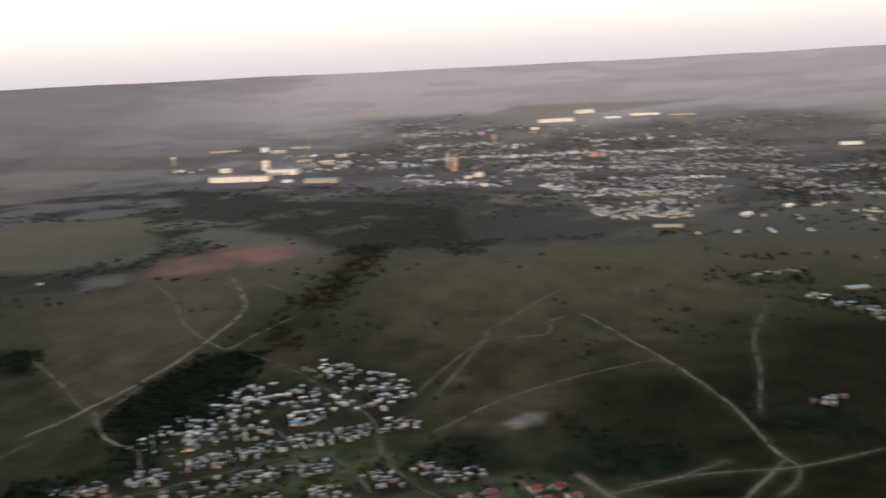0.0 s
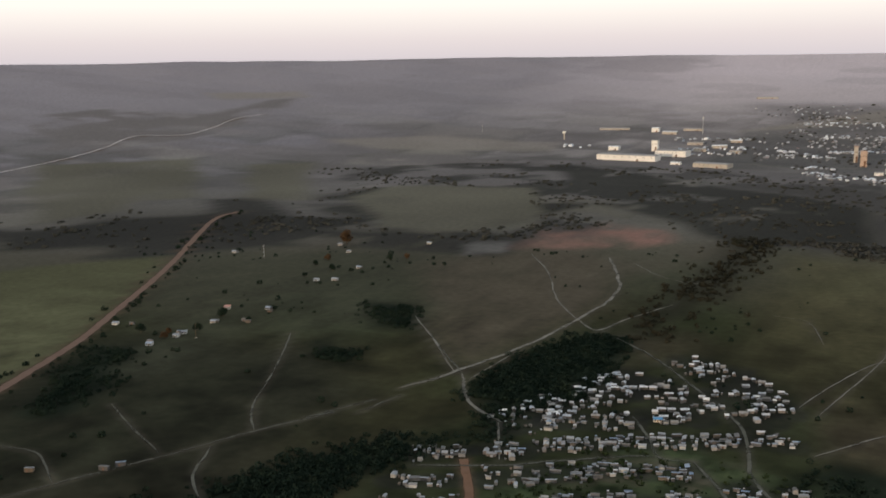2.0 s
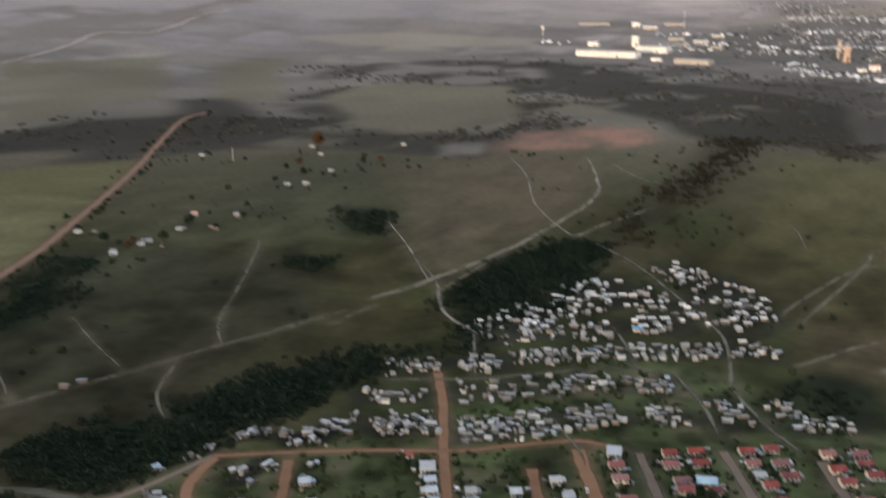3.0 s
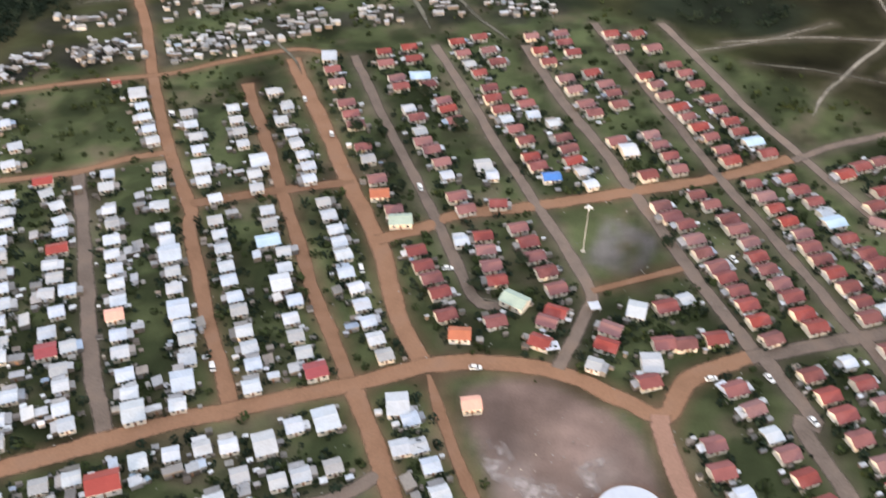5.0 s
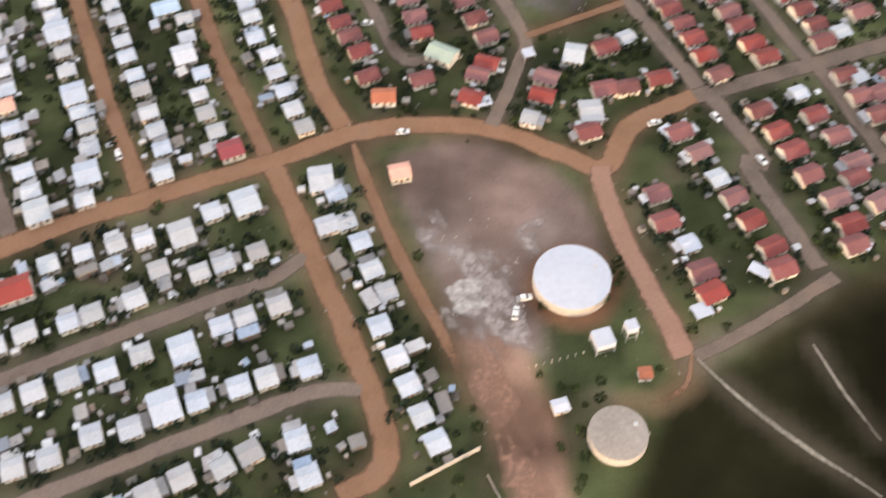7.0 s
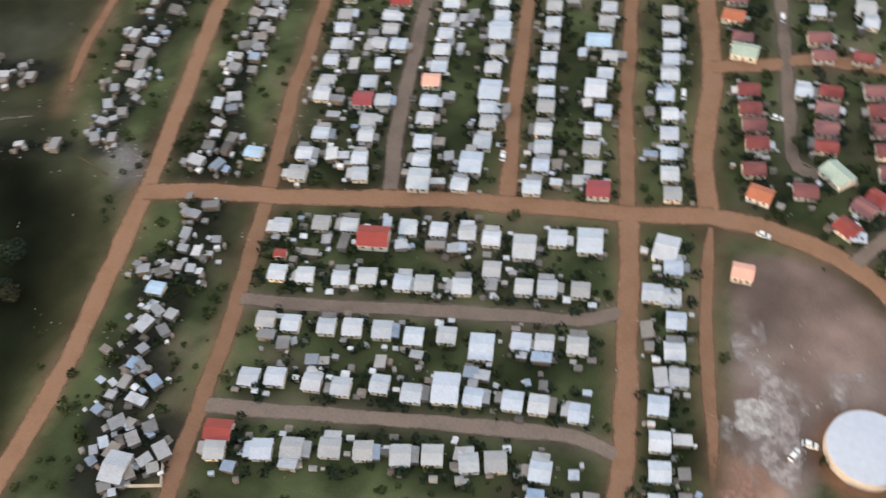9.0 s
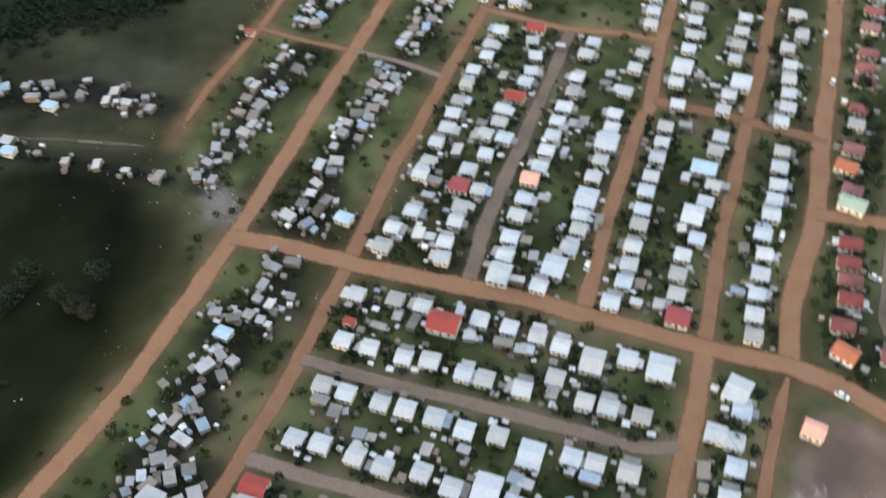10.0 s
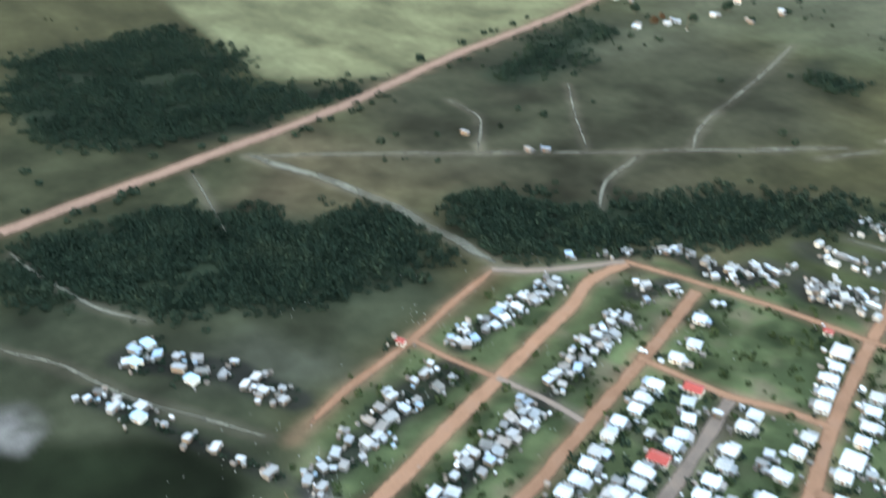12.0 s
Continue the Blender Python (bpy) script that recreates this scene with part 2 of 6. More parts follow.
def zone(x, y, ring, edge):
    """How far points lie within a ring of corners, from 0 to 1 over a soft edge that many metres wide."""
    out = np.zeros(np.shape(x))
    xs, ys = [p[0] for p in ring], [p[1] for p in ring]
    pick = (x > min(xs) - edge) & (x < max(xs) + edge) & (y > min(ys) - edge) & (y < max(ys) + edge)
    if pick.any():
        px, py = x[pick], y[pick]
        gap = near_line(px, py, ring + ring[:1])
        k = np.clip(0.5 + np.where(inside(px, py, ring), gap, -gap) / edge, 0, 1)
        out[pick] = k * k * (3 - 2 * k)
    return out


# ---- mesh helpers ----
def mesh_of(name, verts, faces, mats, face_mats=None, smooth=False):
    me = bpy.data.meshes.new(name)
    me.from_pydata(verts, [], faces)
    for m in mats if isinstance(mats, (list, tuple)) else [mats]:
        me.materials.append(m)
    if face_mats is not None:
        me.polygons.foreach_set("material_index", face_mats)
    if smooth:
        me.polygons.foreach_set("use_smooth", [True] * len(me.polygons))
    me.update()
    return me


def box_data(x0, x1, y0, y1, z0, z1, at=0):
    v = [(x, y, z) for z in (z0, z1) for x, y in ((x0, y0), (x1, y0), (x1, y1), (x0, y1))]
    f = [(3, 2, 1, 0), (4, 5, 6, 7), (0, 1, 5, 4), (1, 2, 6, 5), (2, 3, 7, 6), (3, 0, 4, 7)]
    return v, [tuple(i + at for i in q) for q in f]


def boxes(name, mat, *dims):
    v, f = [], []
    for d in dims:
        bv, bf = box_data(*d, at=len(v))
        v += bv
        f += bf
    return mesh_of(name, v, f, mat)


def part(name, mesh, parent, label="", at=(0, 0, 0), turn=0.0):
    ob = new(name, mesh)
    ob.parent = parent
    ob.location = at
    ob.rotation_euler = (0, 0, turn)
    if label:
        tagged(ob, label)
    return ob


def thing(name, x, y, turn, label, category, group=""):
    ob = new(name)
    ob.empty_display_size = 0.5
    ob.location = (x, y, float(terrain(x, y)))
    ob.rotation_euler = (0, 0, turn)
    return tagged(ob, label, category, group)


def lathe_mesh(name, mat, profile, sides=48, smooth=False):
    v = [(r * math.cos(2 * math.pi * k / sides), r * math.sin(2 * math.pi * k / sides), z) for r, z in profile for k in range(sides)]
    f = []
    for j in range(len(profile) - 1):
        for k in range(sides):
            a, b = j * sides + k, j * sides + (k + 1) % sides
            f.append((a, b, b + sides, a + sides))
    f.append(tuple(range((len(profile) - 1) * sides, len(profile) * sides)))
    return mesh_of(name, v, f, mat, smooth=smooth)


# ---- roads and paths: plan lines ----
ROADS = []


STRIPS, FAR_STRIPS = [], []


def shack_strip(start, end, gap, wide):
    STRIPS.append((start, end, gap, wide))


def far_strip(start, end, count, wide):
    FAR_STRIPS.append((start, end, count, wide))


def road(kind, width, line):
    ROADS.append((kind, width * (0.37 if kind in ("path", "trail") else 0.69), line))


# roads
road("dirt", 8, [(-151.0, 65.0), (-157.2, 83.3), (-162.3, 100.2), (-170.5, 133.2), (-186.9, 177.3), (-198.4, 206.0), (-217.0, 246.4), (-245.2, 307.2), (-271.8, 368.5), (-285.5, 392.7), (-289.4, 418.9)])
road("dirt", 7, [(-106.8, 98.4), (-113.5, 116.2), (-119.5, 130.1), (-130.1, 158.2), (-142.1, 187.5), (-160.0, 225.6), (-180.9, 267.0), (-189.9, 289.1), (-206.6, 327.1), (-224.3, 369.4), (-251.9, 430.3)])
road("gravel", 7, [(-124.6, 248.0), (-137.7, 272.9), (-149.5, 298.6), (-153.4, 308.1), (-169.8, 346.0), (-186.4, 383.2)])
road("dirt", 7, [(-86.8, 261.7), (-102.8, 294.4), (-128.2, 350.9), (-132.0, 364.6), (-153.9, 404.5), (-171.4, 443.1), (-188.4, 482.9), (-200.9, 514.1), (-221.8, 556.5)])
road("dirt", 7, [(-50.7, 277.7), (-70.3, 317.6), (-93.6, 371.0), (-111.7, 413.3), (-133.5, 464.3)])
road("dirt", 9, [(-27.1, 287.8), (-39.5, 313.9), (-51.7, 349.3), (-73.4, 396.2), (-92.7, 438.8), (-117.4, 491.2)])
road("dirt", 7, [(-132.8, 367.6), (-101.3, 379.7), (-68.7, 390.5)])
road("gravel", 4, [(-246.8, 310.0), (-226.9, 317.3), (-206.8, 322.4)])
road("dirt", 5, [(-226.7, 370.0), (-206.6, 376.2), (-186.4, 383.2), (-170.6, 394.7), (-153.1, 402.3)])
road("gravel", 5, [(-319.0, 358.6), (-305.2, 380.0), (-290.7, 420.1)])
road("dirt", 4.5, [(-290.7, 420.1), (-252.7, 438.3), (-210.6, 456.2), (-174.3, 468.4), (-152.3, 482.5), (-119.2, 500.5), (-96.2, 497.9)])
road("lane", 5, [(-317.7, 357.6), (-302.9, 323.7), (-288.2, 293.9), (-271.0, 251.2), (-255.8, 222.5)])
road("dirt", 4, [(-288.2, 293.9), (-267.5, 301.0), (-247.8, 309.3)])
road("gravel", 6, [(-141.3, 188.1), (-116.3, 198.9), (-90.5, 211.6), (-62.3, 225.2), (-45.2, 232.9), (-35.7, 241.2)])
road("gravel", 6, [(-126.4, 153.4), (-103.4, 164.0), (-79.1, 175.7), (-52.2, 187.7), (-30.4, 197.0), (-16.7, 198.2)])
road("dirt", 8, [(-50.1, 276.7), (-38.5, 252.8), (-29.4, 230.3), (-24.5, 220.9), (-14.3, 196.6), (-9.2, 183.8), (-10.9, 174.7), (-20.4, 168.7)])
road("lane", 5, [(-24.9, 284.2), (-17.4, 262.8), (-6.2, 236.1), (4.8, 213.9), (11.7, 196.9)])
road("dirt", 9, [(-198.8, 206.4), (-180.4, 217.3), (-160.0, 225.6), (-124.9, 243.8), (-86.8, 261.7), (-50.1, 276.7), (-28.7, 287.4), (-7.7, 292.0), (17.7, 290.6), (40.5, 280.7), (53.3, 275.3), (63.0, 292.0), (87.0, 306.6)])
road("gravel", 7, [(-0.6, 520.6), (19.0, 467.1), (37.0, 428.3), (51.6, 392.1), (69.0, 348.7), (87.1, 307.5)])
road("dirt", 8, [(-53.4, 353.3), (-35.6, 363.5), (-22.8, 373.0), (9.2, 383.4), (47.1, 397.5), (84.2, 412.0), (120.0, 431.2)])
road("gravel", 6, [(-87.0, 497.9), (-62.7, 439.9), (-41.2, 391.6), (-25.7, 355.6), (-12.1, 324.1), (-2.5, 321.1)])
road("gravel", 6, [(-47.2, 514.8), (-28.8, 471.7), (-9.7, 425.2), (11.7, 378.0), (29.7, 334.8), (28.5, 320.7), (18.6, 292.2)])
road("gravel", 6, [(35.0, 550.4), (48.9, 514.8), (68.3, 462.8), (88.7, 408.4), (107.9, 363.1), (124.6, 321.9)])
road("gravel", 6, [(71.8, 555.1), (86.8, 519.5), (110.7, 462.9), (130.0, 424.5), (147.1, 391.1), (159.3, 368.7)])
road("gravel", 8, [(84.8, 305.0), (116.4, 316.1), (149.0, 328.3), (163.2, 334.5), (177.5, 339.5), (193.1, 345.2)])
road("gravel", 7, [(89.8, 305.5), (103.1, 276.0), (97.1, 277.8), (111.5, 238.0)])
road("gravel", 7, [(127.0, 319.2), (138.0, 285.6), (139.7, 276.9)])
road("soil", 8, [(52.3, 275.3), (52.8, 267.5), (56.3, 248.5), (63.9, 227.1), (70.3, 209.2)])
road("lane", 3.5, [(71.9, 210.1), (69.2, 200.7), (61.2, 195.4), (53.1, 195.3)])
road("gravel", 5, [(72.5, 208.9), (84.0, 215.0), (101.3, 225.6), (115.7, 235.1)])
road("gravel", 5, [(148.2, 406.9), (173.0, 422.1)])
road("gravel", 5, [(121.1, 430.0), (143.9, 445.3), (183.7, 464.1)])
road("dirt", 4, [(30.8, 333.3), (48.0, 341.6), (65.8, 350.1)])
road("path", 3.2, [(73.2, 208.4), (85.3, 194.3), (98.9, 181.9), (113.1, 170.2)])
road("path", 4.5, [(136.6, 468.4), (146.0, 490.2), (175.3, 530.5), (201.1, 565.1)])
road("path", 3.5, [(87.4, 525.5), (124.7, 542.5), (165.0, 567.1)])
road("trail", 3, [(112.4, 516.8), (148.8, 512.6), (186.0, 503.1)])
road("path", 3.2, [(105.0, 213.0), (110.8, 197.8), (116.6, 185.2)])
road("mainroad", 11.5, [(-479.5, 163.2), (-497.9, 226.6), (-519.0, 301.8), (-546.3, 393.4), (-596.6, 517.6), (-646.9, 670.1), (-691.3, 771.7), (-792.9, 988.5), (-954.8, 1297.5), (-975.9, 1397.8)])
road("trail", 4.4, [(-502.8, 309.6), (-474.8, 363.7), (-435.3, 432.3), (-399.5, 496.4), (-373.0, 548.1), (-339.6, 601.5), (-353.1, 584.8), (-324.1, 636.3)])
road("trail", 14, [(-502.8, 309.6), (-455.4, 331.2), (-401.4, 352.3), (-353.6, 357.9), (-322.9, 364.5)])
road("trail", 4.1, [(-373.0, 548.1), (-401.7, 591.6), (-435.3, 672.6), (-478.3, 766.8), (-482.7, 770.0)])
road("trail", 3.4, [(-519.5, 464.6), (-486.7, 465.6), (-465.9, 453.5), (-439.0, 432.7)])
road("trail", 3, [(-502.7, 555.9), (-449.4, 519.7), (-408.7, 494.2)])
road("trail", 3.4, [(-495.2, 271.4), (-456.4, 266.6), (-420.7, 261.4)])
road("trail", 5, [(-383.9, 514.7), (-366.2, 474.2), (-341.3, 446.3)])
road("trail", 5, [(-453.8, 163.2), (-424.8, 169.8), (-387.7, 183.4), (-361.1, 200.7)])
road("trail", 4.2, [(-372.3, 141.3), (-346.6, 160.4), (-307.8, 180.9), (-275.9, 203.4), (-262.0, 213.6)])
road("trail", 4, [(-322.6, 607.1), (-317.4, 627.3), (-310.4, 651.1)])
road("path", 9, [(-317.9, 665.3), (-293.0, 719.8), (-268.0, 796.3), (-244.8, 908.3), (-236.3, 1019.8), (-248.3, 1097.4), (-289.5, 1214.2)])
road("path", 3, [(-276.9, 696.9), (-265.5, 788.8)])
road("trail", 4, [(-400.8, 871.2), (-343.2, 791.8), (-286.3, 714.7)])
road("path", 7, [(-286.3, 714.7), (-264.7, 668.4), (-248.6, 646.9), (-221.5, 624.0)])
road("path", 4, [(-244.8, 908.3), (-287.3, 981.3), (-335.1, 1104.1), (-388.6, 1206.8)])
road("path", 5, [(-244.8, 908.3), (-218.2, 878.0), (-200.7, 926.7), (-170.9, 996.5)])
road("path", 2.6, [(-252.5, 1189.4), (-199.1, 1119.1), (-156.1, 1102.0)])
road("trail", 6, [(-215.8, 878.7), (-176.3, 839.3), (-139.0, 793.7), (-98.4, 729.7), (-65.7, 670.5), (-50.7, 595.5), (-35.0, 561.2), (-10.9, 524.3)])
road("trail", 5, [(-139.6, 670.1), (-120.5, 633.6), (-107.1, 601.8), (-86.9, 604.3)])
road("trail", 6, [(-86.9, 604.3), (-67.1, 570.4), (-51.5, 531.4)])
road("path", 3, [(-18.3, 638.9), (27.6, 695.6), (93.4, 747.0), (169.6, 786.9)])
road("path", 5, [(124.0, 951.7), (152.2, 851.7), (175.4, 769.8), (194.4, 669.6), (199.7, 578.0), (205.1, 552.3)])
road("path", 3, [(-33.3, 726.5), (-11.6, 790.4), (24.3, 863.8), (80.4, 879.7), (90.0, 924.1), (109.3, 947.6)])
road("path", 2.6, [(-19.7, 713.8), (18.8, 851.5), (28.3, 903.1)])
road("path", 2.6, [(25.2, 893.3), (90.2, 1020.6), (127.8, 1083.1)])
road("path", 2, [(182.7, 994.1), (195.7, 1039.6), (195.8, 1068.3)])
road("path", 3, [(209.1, 644.1), (237.5, 737.5), (261.5, 833.1), (308.2, 951.7)])
road("path", 4, [(101.3, 536.5), (147.7, 548.2), (205.1, 552.3), (266.9, 575.0)])
road("path", 4, [(205.1, 552.3), (196.7, 530.7), (180.4, 513.0)])
road("path", 2, [(-72.7, 989.1), (-39.4, 970.8), (-23.4, 901.8)])
road("path", 3, [(-398.2, 866.9), (-344.3, 792.1), (-293.5, 714.7)])
road("trail", 5, [(-247.3, 535.8), (-197.0, 555.3), (-167.1, 573.0), (-124.2, 599.3), (-103.8, 602.8)])
road("path", 4, [(-223.4, 623.5), (-199.8, 563.1)])
road("trail", 4, [(-138.0, 518.7), (-117.0, 491.5), (-110.0, 475.2)])
road("path", 2.5, [(-10.0, 324.3), (-1.5, 322.1), (6.9, 319.4)])
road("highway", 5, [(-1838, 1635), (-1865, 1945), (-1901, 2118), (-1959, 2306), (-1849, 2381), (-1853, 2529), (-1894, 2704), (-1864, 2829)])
# crowded strips of shacks
shack_strip((-227.8, 215.9), (-248.2, 258.8), 1.1, 10)
shack_strip((-249.4, 256.9), (-260.7, 294.8), 1.1, 15)
shack_strip((-273.6, 309.7), (-295.4, 379.2), 1.1, 9)
shack_strip((-186.6, 226.3), (-191.9, 245.2), 1.1, 13)
shack_strip((-199.1, 250.1), (-223.9, 314.9), 1.1, 9)
shack_strip((-228.8, 324.9), (-253.5, 386.1), 1.1, 10)
shack_strip((-265.4, 404.4), (-262.8, 422.8), 1.1, 12)
shack_strip((-339.0, 184.2), (-305.7, 219.9), 1.7, 13)
shack_strip((-297.8, 221.2), (-276.2, 233.2), 1.7, 11)
shack_strip((-320.6, 164.9), (-299.7, 178.9), 1.7, 8)
shack_strip((-289.5, 181.7), (-237.6, 209.5), 1.7, 3)
shack_strip((-175.8, 212.7), (-162.5, 183.6), 1.1, 10)
shack_strip((-173.6, 184.1), (-169.8, 175.5), 1.1, 10)
shack_strip((-158.1, 173.1), (-157.7, 152.6), 1.1, 10)
shack_strip((-147.5, 152.6), (-148.9, 133.7), 1.1, 11)
shack_strip((-129.3, 139.1), (-138.9, 119.8), 1.1, 15)
shack_strip((-259.7, 447.6), (-246.6, 470.9), 1.7, 12)
shack_strip((-219.4, 475.3), (-207.7, 493.3), 1.7, 12)
shack_strip((-309.5, 398.2), (-284.9, 450.6), 1.1, 4)
shack_strip((-238.3, 427.3), (-237.4, 436.1), 1.7, 6)
far_strip((-253.6, 549.5), (-227.6, 568.1), 14, 12)
far_strip((-214.0, 576.8), (-190.7, 579.2), 11, 14)
far_strip((-182.5, 593.8), (-123.8, 622.8), 30, 12)
far_strip((-197.4, 532.2), (-150.1, 562.8), 22, 16)
far_strip((-143.7, 564.8), (-119.2, 576.4), 14, 12)
far_strip((-108.8, 575.4), (-85.5, 585.0), 13, 12)
far_strip((-249.4, 509.3), (-216.6, 523.2), 11, 12)
far_strip((-249.2, 474.0), (-222.8, 482.1), 10, 14)
far_strip((-221.4, 479.1), (-197.7, 493.3), 11, 16)
far_strip((-181.0, 488.1), (-160.0, 501.4), 18, 16)
far_strip((-157.6, 498.8), (-138.0, 518.7), 19, 18)
far_strip((-129.5, 522.8), (-105.6, 535.9), 19, 14)
far_strip((-92.0, 538.6), (-68.6, 547.3), 11, 12)
far_strip((-214.5, 620.9), (-196.6, 658.9), 22, 26)
far_strip((-190.5, 638.6), (-140.5, 656.7), 27, 20)
far_strip((-200.8, 672.7), (-153.2, 713.6), 27, 24)
far_strip((-184.3, 710.9), (-163.6, 750.3), 14, 20)
far_strip((-166.0, 771.0), (-143.4, 716.5), 8, 14)
far_strip((-139.9, 740.9), (-101.7, 698.5), 19, 26)
far_strip((-127.7, 679.3), (-96.5, 677.4), 14, 20)
far_strip((-115.6, 627.3), (-64.6, 645.5), 29, 14)
far_strip((-126.5, 812.6), (-78.8, 768.1), 21, 26)
far_strip((-81.9, 795.3), (-37.8, 711.6), 19, 16)
far_strip((-87.6, 739.2), (-54.7, 689.8), 18, 26)
far_strip((-58.8, 657.1), (-31.9, 650.4), 10, 14)
far_strip((-56.5, 575.2), (-41.4, 548.4), 10, 12)
far_strip((-27.1, 578.7), (-9.2, 551.3), 10, 10)
far_strip((-8.0, 558.7), (13.7, 565.3), 10, 8)
shack_strip((-287.5, 445.2), (-243.9, 457.4), 1.7, 8)


ROAD_LOOK = {"dirt": (DIRT, "road", "red-brown dirt road between the house blocks"),
             "gravel": (GRAVEL, "road", "grey gravel street between the house blocks"),
             "soil": (SOIL, "road", "wide trodden reddish dirt track beside the tanks"),
             "lane": (DIRT, "road", "red-brown dirt lane that fades into grass"),
             "mainroad": (FARM_ROAD, "road", "long straight reddish dirt road through the veld"),
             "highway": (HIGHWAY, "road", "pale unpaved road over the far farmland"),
             "trail": (TRAIL, "footpath", "faint grey-green worn trail through scrub"),
             "path": (TRACK, "footpath", "pale worn footpath across dry grass")}


def smooth_line(line, step):
    """A rounded, evenly divided version of a plan line."""
    p = [Vector((x, y)) for x, y in line]
    p = [p[0] * 2 - p[1]] + p + [p[-1] * 2 - p[-2]]
    out = []
    for k in range(1, len(p) - 2):
        n = max(2, int((p[k + 1] - p[k]).length / step))
        for j in range(n):
            t = j / n
            a, b, c, d = p[k - 1], p[k], p[k + 1], p[k + 2]
            out.append(0.5 * (2 * b + (c - a) * t + (2 * a - 5 * b + 4 * c - d) * t * t + (3 * b - a - 3 * c + d) * t ** 3))
    return out + [p[-2]]


def build_road(index, kind, width, line):
    mat, name, label = ROAD_LOOK[kind]
    pts = smooth_line(line, 2.5 if kind not in ("path", "trail") else 3.5)
    lift = 0.05 + 0.004 * index + (0.15 if kind in ("path", "trail") else 0.0)
    v, f = [], []
    for k, p in enumerate(pts):
        d = (pts[min(k + 1, len(pts) - 1)] - pts[max(k - 1, 0)]).normalized()
        side = Vector((-d.y, d.x))
        wob = float(rough_field(p.x + index * 37, p.y, 9, 11))
        wl_, wr = width * (0.30 + 0.22 * wob), width * (0.30 + 0.22 * float(rough_field(p.x, p.y + index * 53, 9, 12)))
        drift = side * (float(rough_field(p.x, p.y, 25, 13)) - 0.5) * width * (1.6 if kind in ("path", "trail") else 0.2)
        reach = min(1.0, 0.35 + min(k, len(pts) - 1 - k) / 8) if kind in ("lane", "path", "trail") else 1.0
        for off, drop in ((wl_ * 1.85 * reach, 0.03), (wl_ * 0.5 * reach, 0.0), (-wr * 0.5 * reach, 0.0), (-wr * 1.85 * reach, 0.03)):
            q = p + side * off + drift
            v.append((q.x, q.y, float(terrain(q.x, q.y)) + lift - drop + (1.5 if q.length > 2300 else 0)))
        if k:
            a = 4 * (k - 1)
            f += [(a + j, a + j + 1, a + j + 5, a + j + 4) for j in range(3)]
    me = mesh_of(name, v, [q[::-1] for q in f], mat)
    core = me.color_attributes.new("core", "FLOAT_COLOR", "POINT")
    core.data.foreach_set("color", [c for k in range(len(pts)) for w in (0, 1, 1, 0) for c in [w * (min(1.0, (len(pts) - 1 - k) / 12) if kind == "lane" else 1.0)] * 3 + [1]])
    ob = new(name, me)
    tagged(ob, label, name, kind="structure")


for i, (kind, width, line) in enumerate(ROADS):
    build_road(i, kind, width, line)

# ---- the ground ----
FOREST = {}
FOREST["slope"] = [(-450, 160), (-465, 232), (-445, 278), (-411, 323), (-392, 354), (-355, 355), (-341, 330), (-329, 280), (-341, 243), (-350, 215), (-384, 185), (-422, 150)]
FOREST["valley"] = [(-395, 402), (-372, 420), (-350, 440), (-336, 478), (-313, 530), (-279, 571), (-238, 594), (-225, 612), (-245, 644), (-272, 679), (-262, 736), (-252, 809), (-232, 863), (-197, 865), (-172, 801), (-188, 692), (-222, 652), (-219, 605), (-267, 571), (-264, 519), (-282, 476), (-300, 435), (-310, 402), (-328, 372), (-365, 366), (-390, 378)]
FOREST["gully"] = [(-203, 868), (-194, 909), (-178, 1049), (-165, 1195), (-172, 1330), (-150, 1420), (-95, 1400), (-112, 1300), (-122, 1207), (-146, 1031), (-160, 950), (-162, 860)]
FOREST["plantation"] = [(-752, 219), (-761, 270), (-779, 357), (-714, 367), (-682, 381), (-638, 345), (-588, 397), (-573, 434), (-556, 398), (-552, 335), (-545, 258), (-586, 205), (-649, 198)]
FOREST["roadside"] = [(-640, 300), (-560, 372), (-520, 340), (-545, 290), (-600, 215), (-640, 215)]
FOREST["hedge"] = [(-631, 666), (-602, 672), (-521, 600), (-515, 520), (-550, 520), (-570, 580)]
FOREST["copse"] = [(-478, 905), (-419, 899), (-377, 818), (-420, 816)]
FOREST["scrub"] = [(-442, 764), (-394, 744), (-381, 709), (-423, 720)]
FOREST["hollow"] = [(-300, 140), (-292, 150), (-272, 168), (-246, 184), (-226, 184), (-212, 172), (-203, 149), (-190, 123), (-198, 90), (-270, 80)]
FOREST["thicket"] = [(75, 661), (113, 602), (153, 583), (139, 549), (64, 566)]
FOREST["verge"] = [(-25, 602), (-1, 632), (35, 620), (35, 572), (6, 564), (-11, 583)]
FOREST["clump"] = [(241, 676), (273, 653), (274, 598), (246, 582), (221, 626)]
FAR_BELTS = []
FAR_BELTS.append([(-930, 1040), (-930, 1200), (-875, 1290), (-674, 1270), (-548, 1340), (-441, 1330), (-400, 1200), (-456, 1170), (-634, 1180), (-737, 1120), (-820, 1060)])
FAR_BELTS.append([(-1072, 984), (-946, 1146), (-741, 1289), (-561, 1302), (-490, 1472), (-453, 1671), (-348, 1638), (-132, 1328), (13, 1401), (15, 1816), (-701, 2310), (-1131, 2066), (-1028, 1835), (-868, 1837), (-923, 1526), (-781, 1388), (-1019, 1375), (-1157, 1223), (-1214, 1076)])
FAR_BELTS.append([(13, 1390), (250, 1354), (399, 1426), (247, 1534), (212, 1893), (80, 2021), (-334, 2275), (-634, 2291), (13, 1810)])
